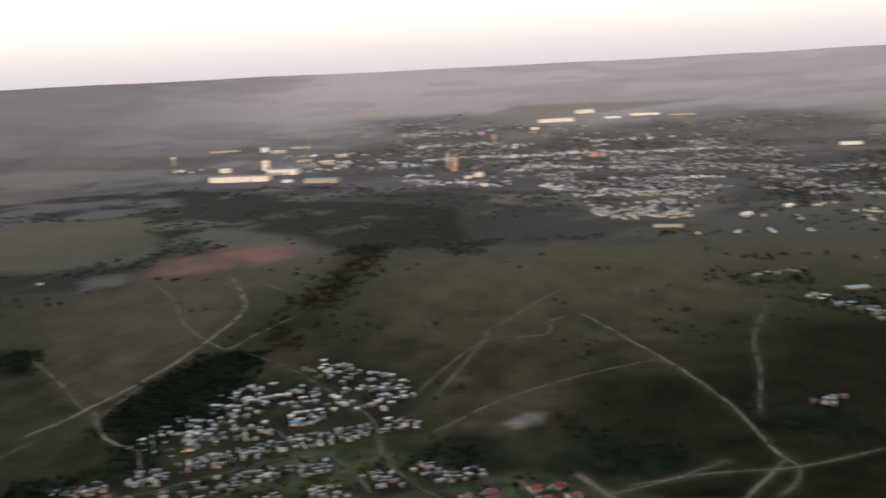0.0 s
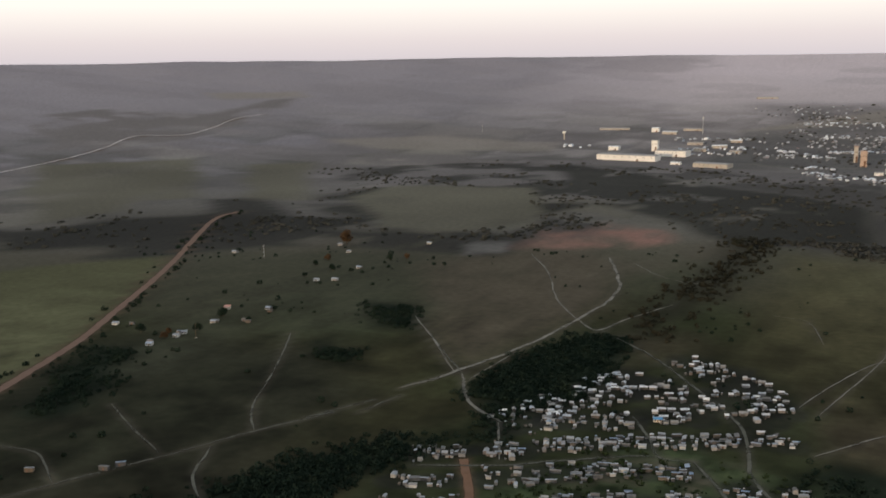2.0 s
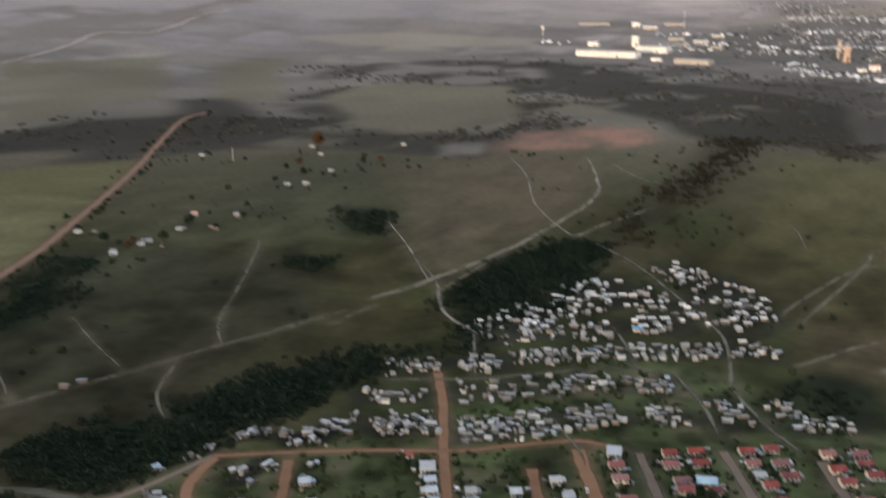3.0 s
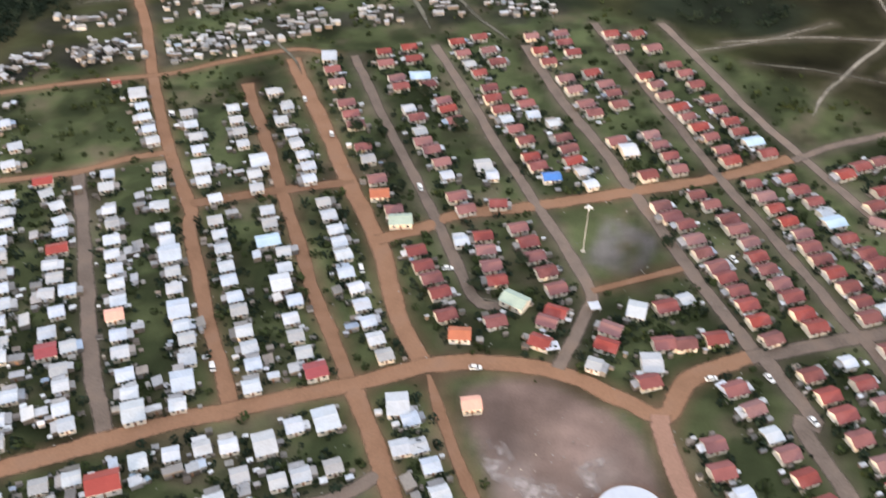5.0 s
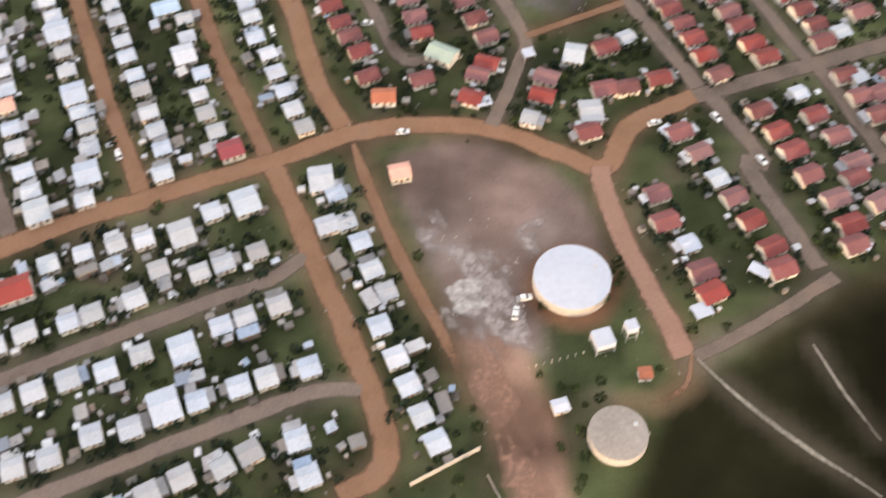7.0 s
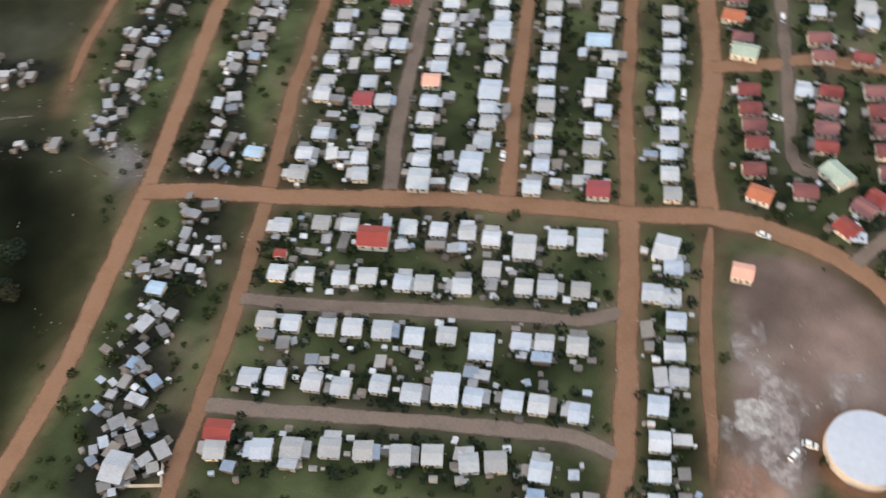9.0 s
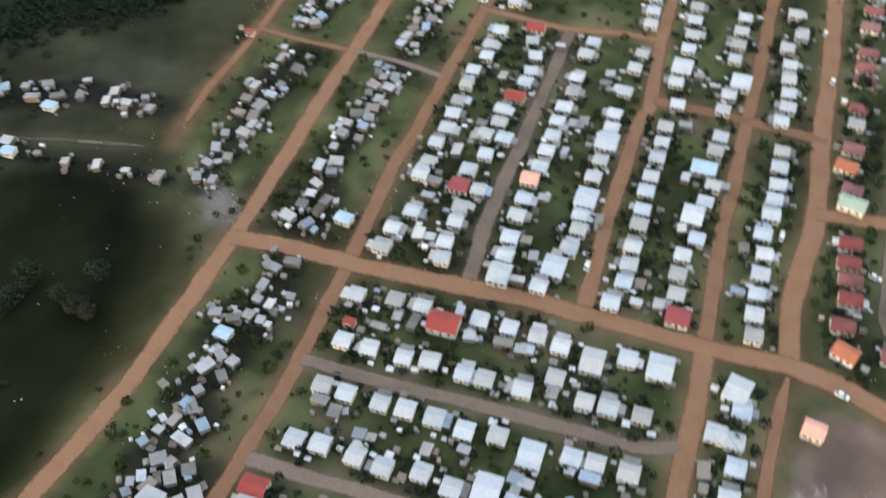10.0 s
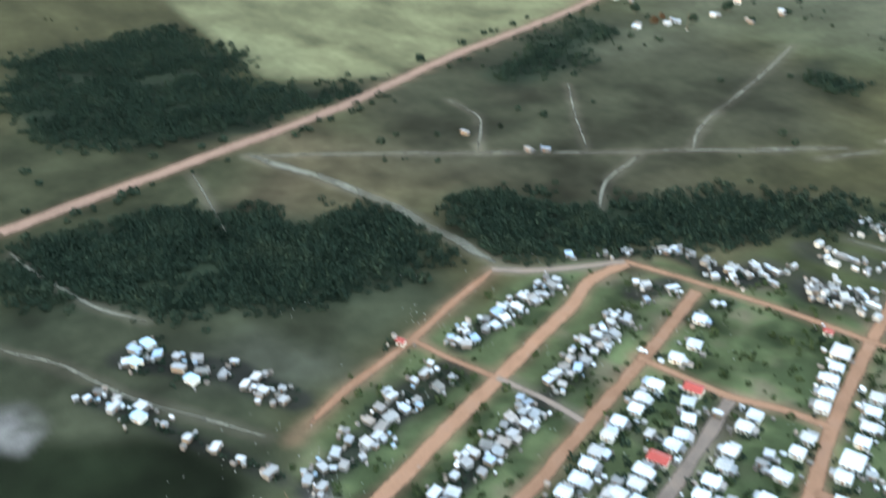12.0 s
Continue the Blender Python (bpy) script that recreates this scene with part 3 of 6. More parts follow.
FAR_BELTS.append([(456, 1627), (594, 1709), (776, 1612), (1274, 1719), (1273, 1819), (771, 1912), (572, 1859)])
FAR_BELTS.append([(602, 1209), (880, 1363), (1080, 1316), (883, 1163)])
FAR_BELTS.append([(-1716, 1054), (-1169, 1148), (-1148, 1277), (-1021, 1364), (-1071, 1483), (-985, 1537), (-788, 1307), (-775, 1191), (-914, 1091), (-1078, 1039), (-1715, 984)])
FAR_BELTS.append([(-1337, 2067), (-1141, 2116), (-819, 1536), (-966, 1506)])
FAR_BELTS.append([(-2458, 2431), (-2333, 2682), (-2052, 2710), (-1993, 3103), (-1925, 3191), (-1870, 2610), (-1836, 2340), (-1961, 2133), (-1968, 1937)])
FAR_BELTS.append([(-1235, 2293), (-763, 2499), (-568, 1858), (-894, 1752)])
FAR_BELTS.append([(-635, 1299), (-758, 1566), (-523, 1430), (-443, 1554), (-348, 1499), (-333, 1358), (-457, 1240)])
FAR_BELTS.append([(-151, 1331), (-92, 1416), (35, 1413), (155, 1353), (246, 1373), (350, 1379), (334, 1302), (224, 1291), (72, 1334), (-71, 1330)])
FAR_BELTS.append([(375, 1459), (489, 1707), (693, 1975), (1017, 2266), (892, 1986), (599, 1702), (438, 1495)])
PASTURES = [[(-1577, 1856), (-1430, 1897), (-1137, 1504), (-1223, 1451)], [(-1407, 2048), (-1279, 2133), (-920, 1550), (-1039, 1526)],
            [(-853, 1600), (-868, 1801), (-613, 1848), (-450, 1437), (-577, 1307), (-691, 1329)], [(-1840, 1808), (-1706, 1949), (-1574, 2092), (-1474, 1934), (-1171, 1330), (-1231, 1202)]]
CROP = [(-835, 377), (-695, 373), (-621, 373), (-595, 419), (-585, 460), (-628, 594), (-630, 639), (-703, 785), (-803, 985), (-838, 1042), (-909, 966), (-972, 889), (-1700, 1080), (-1500, 600)]
PALE_FIELDS = [[(-1420, 2500), (-1168, 2669), (-807, 2643), (-763, 2499), (-1220, 2396)], [(-2296, 3109), (-1988, 3297), (-1905, 3199), (-2166, 3033)], [(-344, 2945), (246, 3604), (847, 3513), (251, 3254)]]
RIGHT_FIELD = [(-80, 1300), (300, 1260), (330, 1050), (250, 760), (60, 700), (-60, 760), (-80, 1040)]
SCAR = [(-432, 1225), (-417, 1386), (-343, 1452), (-248, 1427), (-236, 1322), (-285, 1270), (-342, 1264), (-389, 1244)]
ASH_HEAP = [(-341, 130), (-330, 141), (-312, 148), (-306, 136), (-316, 124)]
TRODDEN = [(-322, 203), (-320, 238), (-292, 257), (-274, 258), (-283, 226), (-297, 208)]
ASH = [(-503, 1255), (-444, 1270), (-419, 1199), (-472, 1178)]
PALE = [(30, 646), (44, 666), (60, 664), (55, 645), (39, 640)]
BARE = [(-11, 276), (1, 283), (18, 285), (38, 277), (48, 268), (52, 253), (54, 240), (33, 238), (29, 212), (12, 210), (4, 225), (-2, 245), (-9, 260)]
RUBBLE = [(-7, 259), (7, 261), (15, 250), (23, 246), (34, 259), (42, 259), (33, 246), (28, 238), (27, 214), (16, 216), (5, 221), (7, 236), (-3, 246)]
SMEAR = [(26, 252), (41, 262), (44, 256), (31, 245)]
ASH_CORE = [(5, 229), (9, 235), (16, 234), (20, 226), (15, 219), (8, 220)]
TRACKLAND = [(6, 216), (18, 217), (25, 212), (31, 194), (35, 169), (40, 148), (24, 148), (22, 169), (14, 190)]
DUMP = [(-231, 214), (-224, 222), (-207, 216), (-202, 207), (-211, 203)]
PARK = [(27, 349), (37, 380), (55, 364), (48, 342)]
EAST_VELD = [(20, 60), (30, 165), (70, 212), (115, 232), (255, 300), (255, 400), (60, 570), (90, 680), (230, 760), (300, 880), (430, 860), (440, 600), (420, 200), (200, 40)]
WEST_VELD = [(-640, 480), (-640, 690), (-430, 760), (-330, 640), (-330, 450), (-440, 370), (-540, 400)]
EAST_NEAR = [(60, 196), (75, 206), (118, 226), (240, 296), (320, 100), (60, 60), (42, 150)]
MID_FIELD = [(-401, 871), (-502, 1076), (-465, 1180), (-338, 1249), (-285, 1181), (-239, 1032), (-244, 904), (-287, 729)]
FARMLAND = [(-673, 775), (-806, 1064), (-642, 1142), (-522, 1137), (-406, 870), (-417, 789), (-514, 761), (-537, 614)]
SETTLEMENT = [(-265, 470), (-270, 580), (-228, 690), (-180, 735), (-120, 835), (-15, 730), (-10, 560), (-140, 480)]
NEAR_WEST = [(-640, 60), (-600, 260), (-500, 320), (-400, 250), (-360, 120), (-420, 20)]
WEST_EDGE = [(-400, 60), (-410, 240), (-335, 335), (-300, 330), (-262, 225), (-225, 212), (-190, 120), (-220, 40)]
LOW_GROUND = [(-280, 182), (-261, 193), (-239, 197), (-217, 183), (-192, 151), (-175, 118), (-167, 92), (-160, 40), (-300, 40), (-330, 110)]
TOWNSHIP = [(-318, 405), (-240, 470), (-215, 470), (-120, 640), (60, 560), (250, 400), (240, 300), (90, 225), (60, 170), (-20, 150), (-120, 100), (-160, 100), (-205, 190), (-250, 225), (-282, 300)]


TOWN = [[(164, 2357), (220, 1899), (250, 1541), (368, 1501), (453, 1761), (553, 1891), (757, 2054), (845, 2408), (830, 2679), (342, 2913), (149, 2572)],
        [(-413, 2753), (-298, 2519), (92, 2026), (204, 2337), (112, 3109), (-193, 3334), (-191, 2994)],
        [(430, 1470), (755, 1677), (1090, 2430), (816, 2145)],
        [(-354, 3424), (7, 3488), (292, 3102), (732, 3125), (1115, 3032), (1225, 2737), (1090, 2430), (876, 2496), (345, 2936), (94, 3094), (-212, 3051)],
        [(515, 1957), (726, 2069), (1147, 2557), (739, 1643), (610, 1736)],
        [(430, 1497), (727, 1614), (576, 1275), (425, 1368), (316, 1353)]]


def axis(lo, hi, fine, far):
    """Grid lines: close together from lo to hi, ever wider out to far."""
    mid = list(np.arange(lo, hi, fine))
    out, step, p = [], fine, hi
    while p < far:
        out.append(p)
        step = min(step * 1.06, 27)
        p += step
    left, step, p = [], fine, lo
    while p > -far:
        step = min(step * 1.06, 27)
        p -= step
        left.append(p)
    return np.array(left[::-1] + mid + out)


def cover(x, y):
    """Land colours: dry grass, green grass, scrub, fields, bare soil, painted haze and shade."""
    wx = x + 30 * (rough_field(x, y, 60, 21) - 0.5)
    wy = y + 30 * (rough_field(x, y, 60, 22) - 0.5)
    fx = x + 160 * (rough_field(x, y, 300, 23) - 0.5)
    fy = y + 160 * (rough_field(x, y, 300, 24) - 0.5)
    lx_, ly_ = x + (wx - x) * 0.4, y + (wy - y) * 0.4
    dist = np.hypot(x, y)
    mix = lambda c, target, k: c + (np.array(target) - c) * np.clip(k, 0, 1)[..., None]
    c = np.zeros(x.shape + (3,)) + (0.046, 0.042, 0.020)
    c = mix(c, (0.042, 0.048, 0.020), (rough_field(x, y, 240, 31) - 0.42) * 5)
    c = mix(c, (0.075, 0.060, 0.036), (rough_field(x, y, 170, 32) - 0.52) * 4)
    # open farmland, then uplands paled with distance: haze put into the colour
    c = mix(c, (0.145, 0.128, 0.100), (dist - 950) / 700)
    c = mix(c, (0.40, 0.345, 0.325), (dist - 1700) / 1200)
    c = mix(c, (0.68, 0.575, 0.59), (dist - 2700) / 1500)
    wild = rough_field(x, y * 1.5, 420, 33)
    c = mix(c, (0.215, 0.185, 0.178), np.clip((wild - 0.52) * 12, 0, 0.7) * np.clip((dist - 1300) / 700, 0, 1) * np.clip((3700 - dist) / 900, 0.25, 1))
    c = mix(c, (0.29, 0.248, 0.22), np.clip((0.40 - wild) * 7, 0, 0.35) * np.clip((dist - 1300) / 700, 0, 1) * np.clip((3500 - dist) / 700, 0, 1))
    # western far land tinted blue-grey, haze put into the colour
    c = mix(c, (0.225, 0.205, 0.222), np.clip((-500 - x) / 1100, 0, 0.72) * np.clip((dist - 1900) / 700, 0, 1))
    # tree lines and ploughed strips across the far land, paled by the painted haze
    ci, cj = np.floor(fx / 310), np.floor((fy + 0.25 * fx) / 200)
    tone, grown = lattice(ci, cj, 201), lattice(ci, cj, 202)
    rim = np.clip(np.minimum(np.minimum(fx / 310 - ci, ci + 1 - fx / 310) * 310, np.minimum((fy + 0.25 * fx) / 200 - cj, cj + 1 - (fy + 0.25 * fx) / 200) * 200) / 30, 0, 1)
    inland = np.clip((dist - 1350) / 500, 0, 1) * np.clip((3600 - dist) / 1000, 0, 1)
    c = mix(c, (0.170, 0.152, 0.140), inland * np.clip((grown - 0.5) * 8, 0, 0.7))
    c = mix(c, (0.27, 0.238, 0.195), inland * rim * np.clip((tone - 0.72) * 8, 0, 0.55))
    c = mix(c, (0.075, 0.072, 0.064), inland * (1 - rim) * 0.4)
    scrubby = rough_field(x, y * 1.3, 120, 203, 4)
    c = mix(c, (0.135, 0.122, 0.110), inland * np.clip((scrubby - 0.56) * 16, 0, 0.65))
    strip = rough_field(x * 0.34 + 900, y * 0.8 + 0.1 * x, 150, 71, 4)
    away = np.clip((dist - 1500) / 700, 0, 1) * np.clip((3700 - dist) / 900, 0.3, 1)
    c = mix(c, (0.21, 0.18, 0.175), np.clip((strip - 0.58) * 16, 0, 0.55) * away)
    c = mix(c, (0.42, 0.35, 0.32), np.clip((0.36 - strip) * 14, 0, 0.25) * away)
    # dark veld east and west; part of its depth is lens falloff painted in
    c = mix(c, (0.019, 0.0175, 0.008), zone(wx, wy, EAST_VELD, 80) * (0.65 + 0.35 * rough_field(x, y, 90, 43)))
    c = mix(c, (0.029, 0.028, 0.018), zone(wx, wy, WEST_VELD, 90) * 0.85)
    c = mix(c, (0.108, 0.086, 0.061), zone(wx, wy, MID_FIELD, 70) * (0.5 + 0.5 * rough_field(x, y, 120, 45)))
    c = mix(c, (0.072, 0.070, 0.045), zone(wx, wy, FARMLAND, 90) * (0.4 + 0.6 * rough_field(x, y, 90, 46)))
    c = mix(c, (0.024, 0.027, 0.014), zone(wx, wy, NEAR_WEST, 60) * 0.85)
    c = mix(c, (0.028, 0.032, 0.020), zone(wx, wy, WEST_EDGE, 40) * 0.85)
    # low ground taken near black: its shade is put into the colour
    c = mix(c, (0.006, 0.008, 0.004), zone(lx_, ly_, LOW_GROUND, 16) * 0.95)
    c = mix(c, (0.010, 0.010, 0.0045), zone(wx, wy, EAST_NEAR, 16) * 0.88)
    c = mix(c, (0.034, 0.040, 0.017), zone(wx, wy, SETTLEMENT, 30) * 0.8)
    town = zone(wx, wy, TOWNSHIP, 16) * (1 - zone(wx, wy, EAST_NEAR, 16))
    c = mix(c, (0.072, 0.086, 0.040), town * 0.9)
    c = mix(c, (0.105, 0.083, 0.059), town * np.clip((rough_field(x, y, 16, 41) - 0.54) * 4, 0, 0.7))
    c = mix(c, (0.026, 0.034, 0.016), town * np.clip((rough_field(x, y, 13, 42) - 0.47) * 5, 0, 0.7))
    c = mix(c, (0.118, 0.112, 0.060), zone(x + 4 * (wx - x) / 15, y, CROP, 14))
    # field and its surroundings darkened southward, lens falloff put into the colour
    c = mix(c, (0.112, 0.096, 0.048), zone(wx, wy, RIGHT_FIELD, 90) * np.clip((y - 600) / 450, 0.3, 1) * (0.45 + 0.55 * rough_field(x, y, 130, 38)))
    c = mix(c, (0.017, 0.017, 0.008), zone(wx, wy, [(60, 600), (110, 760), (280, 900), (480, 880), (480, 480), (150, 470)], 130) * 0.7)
    # belt floors carry the bushes' shade, paled with distance by painted haze
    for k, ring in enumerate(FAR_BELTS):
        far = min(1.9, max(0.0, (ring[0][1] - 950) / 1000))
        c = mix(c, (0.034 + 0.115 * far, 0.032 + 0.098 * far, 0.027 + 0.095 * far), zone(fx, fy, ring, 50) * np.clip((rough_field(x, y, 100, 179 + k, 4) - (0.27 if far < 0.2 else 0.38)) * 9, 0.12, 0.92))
    for ring in TOWN:
        c = mix(c, (0.115, 0.105, 0.100), zone(fx, fy, ring, 200) * np.clip(0.2 + rough_field(x, y, 90, 211), 0, 0.65))
    for k, ring in enumerate(PASTURES):
        c = mix(c, (0.160, 0.142, 0.106), zone(wx + 0.5 * (fx - x), wy + 0.5 * (fy - y), ring, 40) * np.clip(0.5 + rough_field(x, y, 160, 190 + k), 0, 0.95))
    for ring in PALE_FIELDS:
        c = mix(c, (0.31, 0.265, 0.225), zone(wx + 0.4 * (fx - x), wy, ring, 60) * 0.75)
    # floors darkened under the woods as their shade; the hollow is deepest
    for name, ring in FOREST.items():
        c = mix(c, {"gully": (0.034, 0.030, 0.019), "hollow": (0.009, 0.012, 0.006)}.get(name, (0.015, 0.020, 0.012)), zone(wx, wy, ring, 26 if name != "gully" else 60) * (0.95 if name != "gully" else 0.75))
    c = mix(c, (0.275, 0.150, 0.118), zone(wx + (fx - x) * 0.45, wy + (fy - y) * 0.3, SCAR, 45) * np.clip((rough_field(x, y, 45, 34, 4) - 0.22) * 2.4, 0, 1))
    c = mix(c, (0.20, 0.18, 0.165), zone(wx, wy, ASH, 24) * 0.8)
    c = mix(c, (0.17, 0.15, 0.148), zone(lx_, ly_, DUMP, 9) * np.clip(0.35 + rough_field(x, y, 5, 57), 0, 1))
    c = mix(c, (0.125, 0.115, 0.110), zone(wx, wy, ASH_HEAP, 11) * np.clip(0.2 + rough_field(x, y, 7, 58) * 1.3, 0, 1))
    c = mix(c, (0.062, 0.060, 0.048), zone(wx, wy, TRODDEN, 24) * 0.4)
    c = mix(c, (0.34, 0.31, 0.28), zone(lx_, ly_, PALE, 10) * 0.9)
    c = mix(c, (0.162, 0.113, 0.100), zone(lx_, ly_, BARE, 8) * 0.95)
    c = mix(c, (0.30, 0.178, 0.132), zone(lx_, ly_, TRACKLAND, 7) * np.clip(0.45 + rough_field(x, y, 11, 53), 0, 0.95))
    c = mix(c, (0.20, 0.155, 0.14), zone(wx, wy, RUBBLE, 16) * np.clip((rough_field(x, y, 8, 39) - 0.32) * 3, 0, 0.8))
    c = mix(c, (0.20, 0.155, 0.14), zone(wx, wy, SMEAR, 12) * np.clip((rough_field(x, y, 7, 54) - 0.35) * 4, 0, 0.8))
    c = mix(c, (0.21, 0.11, 0.068), np.clip((16 - np.hypot(x - 41.1, y - 231.0) + 3 * (rough_field(x, y, 9, 47) - 0.5)) / 4, 0, 1) * 0.9)
    c = mix(c, (0.13, 0.118, 0.118), zone(lx_, ly_, PARK, 6) * np.clip((rough_field(x, y, 9, 35) - 0.2) * 2.2, 0, 0.9))
    for kind, width, line in ROADS:
        lx, ly = [p[0] for p in line], [p[1] for p in line]
        pick = (x > min(lx) - 15) & (x < max(lx) + 15) & (y > min(ly) - 15) & (y < max(ly) + 15)
        if pick.any():
            d = near_line(x[pick], y[pick], line)
            verge = np.clip(1.15 - (d - width * 0.4) / (2.5 + 4 * rough_field(x[pick], y[pick], 10, 36)), 0, 1) * (0.35 if kind in ("path", "trail") else 0.6)
            c[pick] = mix(c[pick], (0.115, 0.095, 0.072) if kind in ("path", "trail", "gravel") else (0.135, 0.085, 0.055), verge)
    # trodden soil, with the shade between the shacks put into its colour
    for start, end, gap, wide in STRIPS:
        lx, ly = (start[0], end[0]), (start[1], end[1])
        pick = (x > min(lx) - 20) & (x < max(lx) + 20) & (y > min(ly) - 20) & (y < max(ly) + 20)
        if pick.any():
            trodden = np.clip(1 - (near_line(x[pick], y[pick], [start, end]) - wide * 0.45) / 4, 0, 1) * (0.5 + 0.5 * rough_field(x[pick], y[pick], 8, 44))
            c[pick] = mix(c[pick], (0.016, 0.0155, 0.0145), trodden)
    # dark gaps among the huts, likewise painted into the ground as shade
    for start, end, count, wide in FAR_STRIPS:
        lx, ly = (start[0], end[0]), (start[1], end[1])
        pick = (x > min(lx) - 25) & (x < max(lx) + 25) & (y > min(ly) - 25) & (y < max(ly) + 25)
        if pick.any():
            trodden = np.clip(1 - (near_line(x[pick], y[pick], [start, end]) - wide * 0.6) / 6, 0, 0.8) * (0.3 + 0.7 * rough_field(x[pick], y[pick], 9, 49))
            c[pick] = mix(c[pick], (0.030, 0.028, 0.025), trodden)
    # mottling weakens far off, as if washed out by haze
    near = np.clip((1500 - dist) / 900, 0, 1)
    mottle = near * (rough_field(x, y, 26, 37, 4) - 0.5) * 1.7 + (1 - near) * (rough_field(x, y, 260, 48, 2) - 0.5) * 0.5 * np.clip((3600 - dist) / 1200, 0.15, 1)
    return c * (1 + mottle)[..., None]


gx, gy = axis(-480, 200, 2.5, 4950), axis(90, 560, 2.5, 4950)
X, Y = np.meshgrid(gx, gy)
Z = terrain(X, Y)
nx, ny = len(gx), len(gy)
idx = np.arange(nx * ny).reshape(ny, nx)
quads = np.stack([idx[:-1, :-1], idx[:-1, 1:], idx[1:, 1:], idx[1:, :-1]], -1).reshape(-1, 4)
ground_mesh = bpy.data.meshes.new("ground")
ground_mesh.vertices.add(nx * ny)
ground_mesh.vertices.foreach_set("co", np.stack([X, Y, Z], -1).ravel())
ground_mesh.loops.add(quads.size)
ground_mesh.loops.foreach_set("vertex_index", quads.ravel())
ground_mesh.polygons.add(len(quads))
ground_mesh.polygons.foreach_set("loop_start", np.arange(0, quads.size, 4))
ground_mesh.update(calc_edges=True)
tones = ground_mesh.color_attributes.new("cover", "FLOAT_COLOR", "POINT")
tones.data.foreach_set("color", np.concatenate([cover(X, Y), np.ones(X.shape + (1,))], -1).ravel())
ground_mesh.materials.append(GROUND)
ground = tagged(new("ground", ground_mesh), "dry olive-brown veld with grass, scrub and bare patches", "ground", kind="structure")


def soft_patch(name, ring, mat, cell, edge, grain, seed, label, turn=0.0):
    """A thin spread of loose material on the ground, fading out in streaks at its edges."""
    xs, ys = [p[0] for p in ring], [p[1] for p in ring]
    px, py = np.meshgrid(np.arange(min(xs) - edge, max(xs) + edge, cell), np.arange(min(ys) - edge, max(ys) + edge, cell))
    u, w = px * math.cos(turn) + py * math.sin(turn), py * math.cos(turn) - px * math.sin(turn)
    streak = rough_field(u / 2.2, w, grain, seed, 4)
    k = zone(px + 5 * (rough_field(px, py, 9, seed + 9) - 0.5), py + 5 * (rough_field(px, py, 9, seed + 8) - 0.5), ring, edge)
    core = np.clip(k * 0.62 + (streak - 0.5) * 1.5 - 0.34, 0, 0.40)
    h, n = px.shape
    pid = np.arange(h * n).reshape(h, n)
    f = np.stack([pid[:-1, :-1], pid[:-1, 1:], pid[1:, 1:], pid[1:, :-1]], -1).reshape(-1, 4)
    keep = core.ravel()[f].max(1) > 0.02
    z = terrain(px, py) + 0.28 + 0.06 * streak
    me = mesh_of(name, np.stack([px, py, z], -1).reshape(-1, 3).tolist(), f[keep].tolist(), mat)
    layer = me.color_attributes.new("core", "FLOAT_COLOR", "POINT")
    layer.data.foreach_set("color", np.repeat(core.ravel(), 4))
    tagged(new(name, me), label, "ground", kind="structure")


soft_patch("trodden_ground", TRACKLAND, SOIL, 1.0, 7, 7, 61, "reddish trodden soil of a wide track", 1.9)
soft_patch("rubble_spread", RUBBLE, CHALK, 0.6, 14, 6, 62, "pale grey-white rubble and ash strewn on bare soil", 2.2)
soft_patch("rubble_spread", SMEAR, CHALK, 0.6, 8, 4, 63, "faint pale rubble smears on bare soil", 0.5)
soft_patch("ash_pile", ASH_CORE, ASH_WHITE, 0.6, 6, 5, 64, "whitest heap of ash and rubble")


# ---- houses ----
def gable_walls(name, mat, w, d, h, rise):
    """Plastered walls with two gables (ridge along x) on a low plinth."""
    a, b = w / 2, d / 2
    v = [(-a, -b, -0.2), (a, -b, -0.2), (a, b, -0.2), (-a, b, -0.2), (-a, -b, h), (a, -b, h), (a, b, h), (-a, b, h), (-a, 0, h + rise), (a, 0, h + rise)]
    f = [(0, 1, 5, 4), (1, 2, 6, 9, 5), (2, 3, 7, 6), (3, 0, 4, 8, 7), (4, 5, 9, 8), (6, 7, 8, 9)]
    pv, pf = box_data(-a - 0.08, a + 0.08, -b - 0.08, b + 0.08, -0.2, 0.18, at=len(v))
    return mesh_of(name, v + pv, f + pf, mat)


def gable_roof(name, mat, w, d, h, rise, over=0.36, thick=0.09):
    """One folded sheet of two slopes with thickness, eaves and a proud ridge cap."""
    a, b = w / 2 + over, d / 2 + over
    slope = rise / (d / 2)
    low, top = h - slope * over + 0.03, h + rise + 0.03
    fold = [(-b, low), (0, top), (b, low), (b, low + thick), (0.22, top + thick - 0.22 * slope), (0.18, top + thick + 0.05), (-0.18, top + thick + 0.05), (-0.22, top + thick - 0.22 * slope), (-b, low + thick)]
    n = len(fold)
    v = [(x, y, z) for x in (-a, a) for y, z in fold]
    f = [(k, (k + 1) % n, n + (k + 1) % n, n + k)[::-1] for k in range(n)] + [tuple(range(n)), tuple(range(n, 2 * n))[::-1]]
    return mesh_of(name, v, [q[::-1] for q in f], mat)


def framed_pane(name, w, h, inner, outer, rim=0.08):
    """A pane set back in a proud frame, facing -y, in one piece."""
    def ring(k, y):
        return [(-w / 2 - k, y, -k), (w / 2 + k, y, -k), (w / 2 + k, y, h + k), (-w / 2 - k, y, h + k)]
    v = ring(rim, 0.05) + ring(rim, -0.07) + ring(0, -0.07) + ring(0, -0.02)
    f, m = [(12, 13, 14, 15)], [0]
    for a in (0, 4, 8):
        for k in range(4):
            f.append((a + k, a + (k + 1) % 4, a + 4 + (k + 1) % 4, a + 4 + k))
            m.append(1)
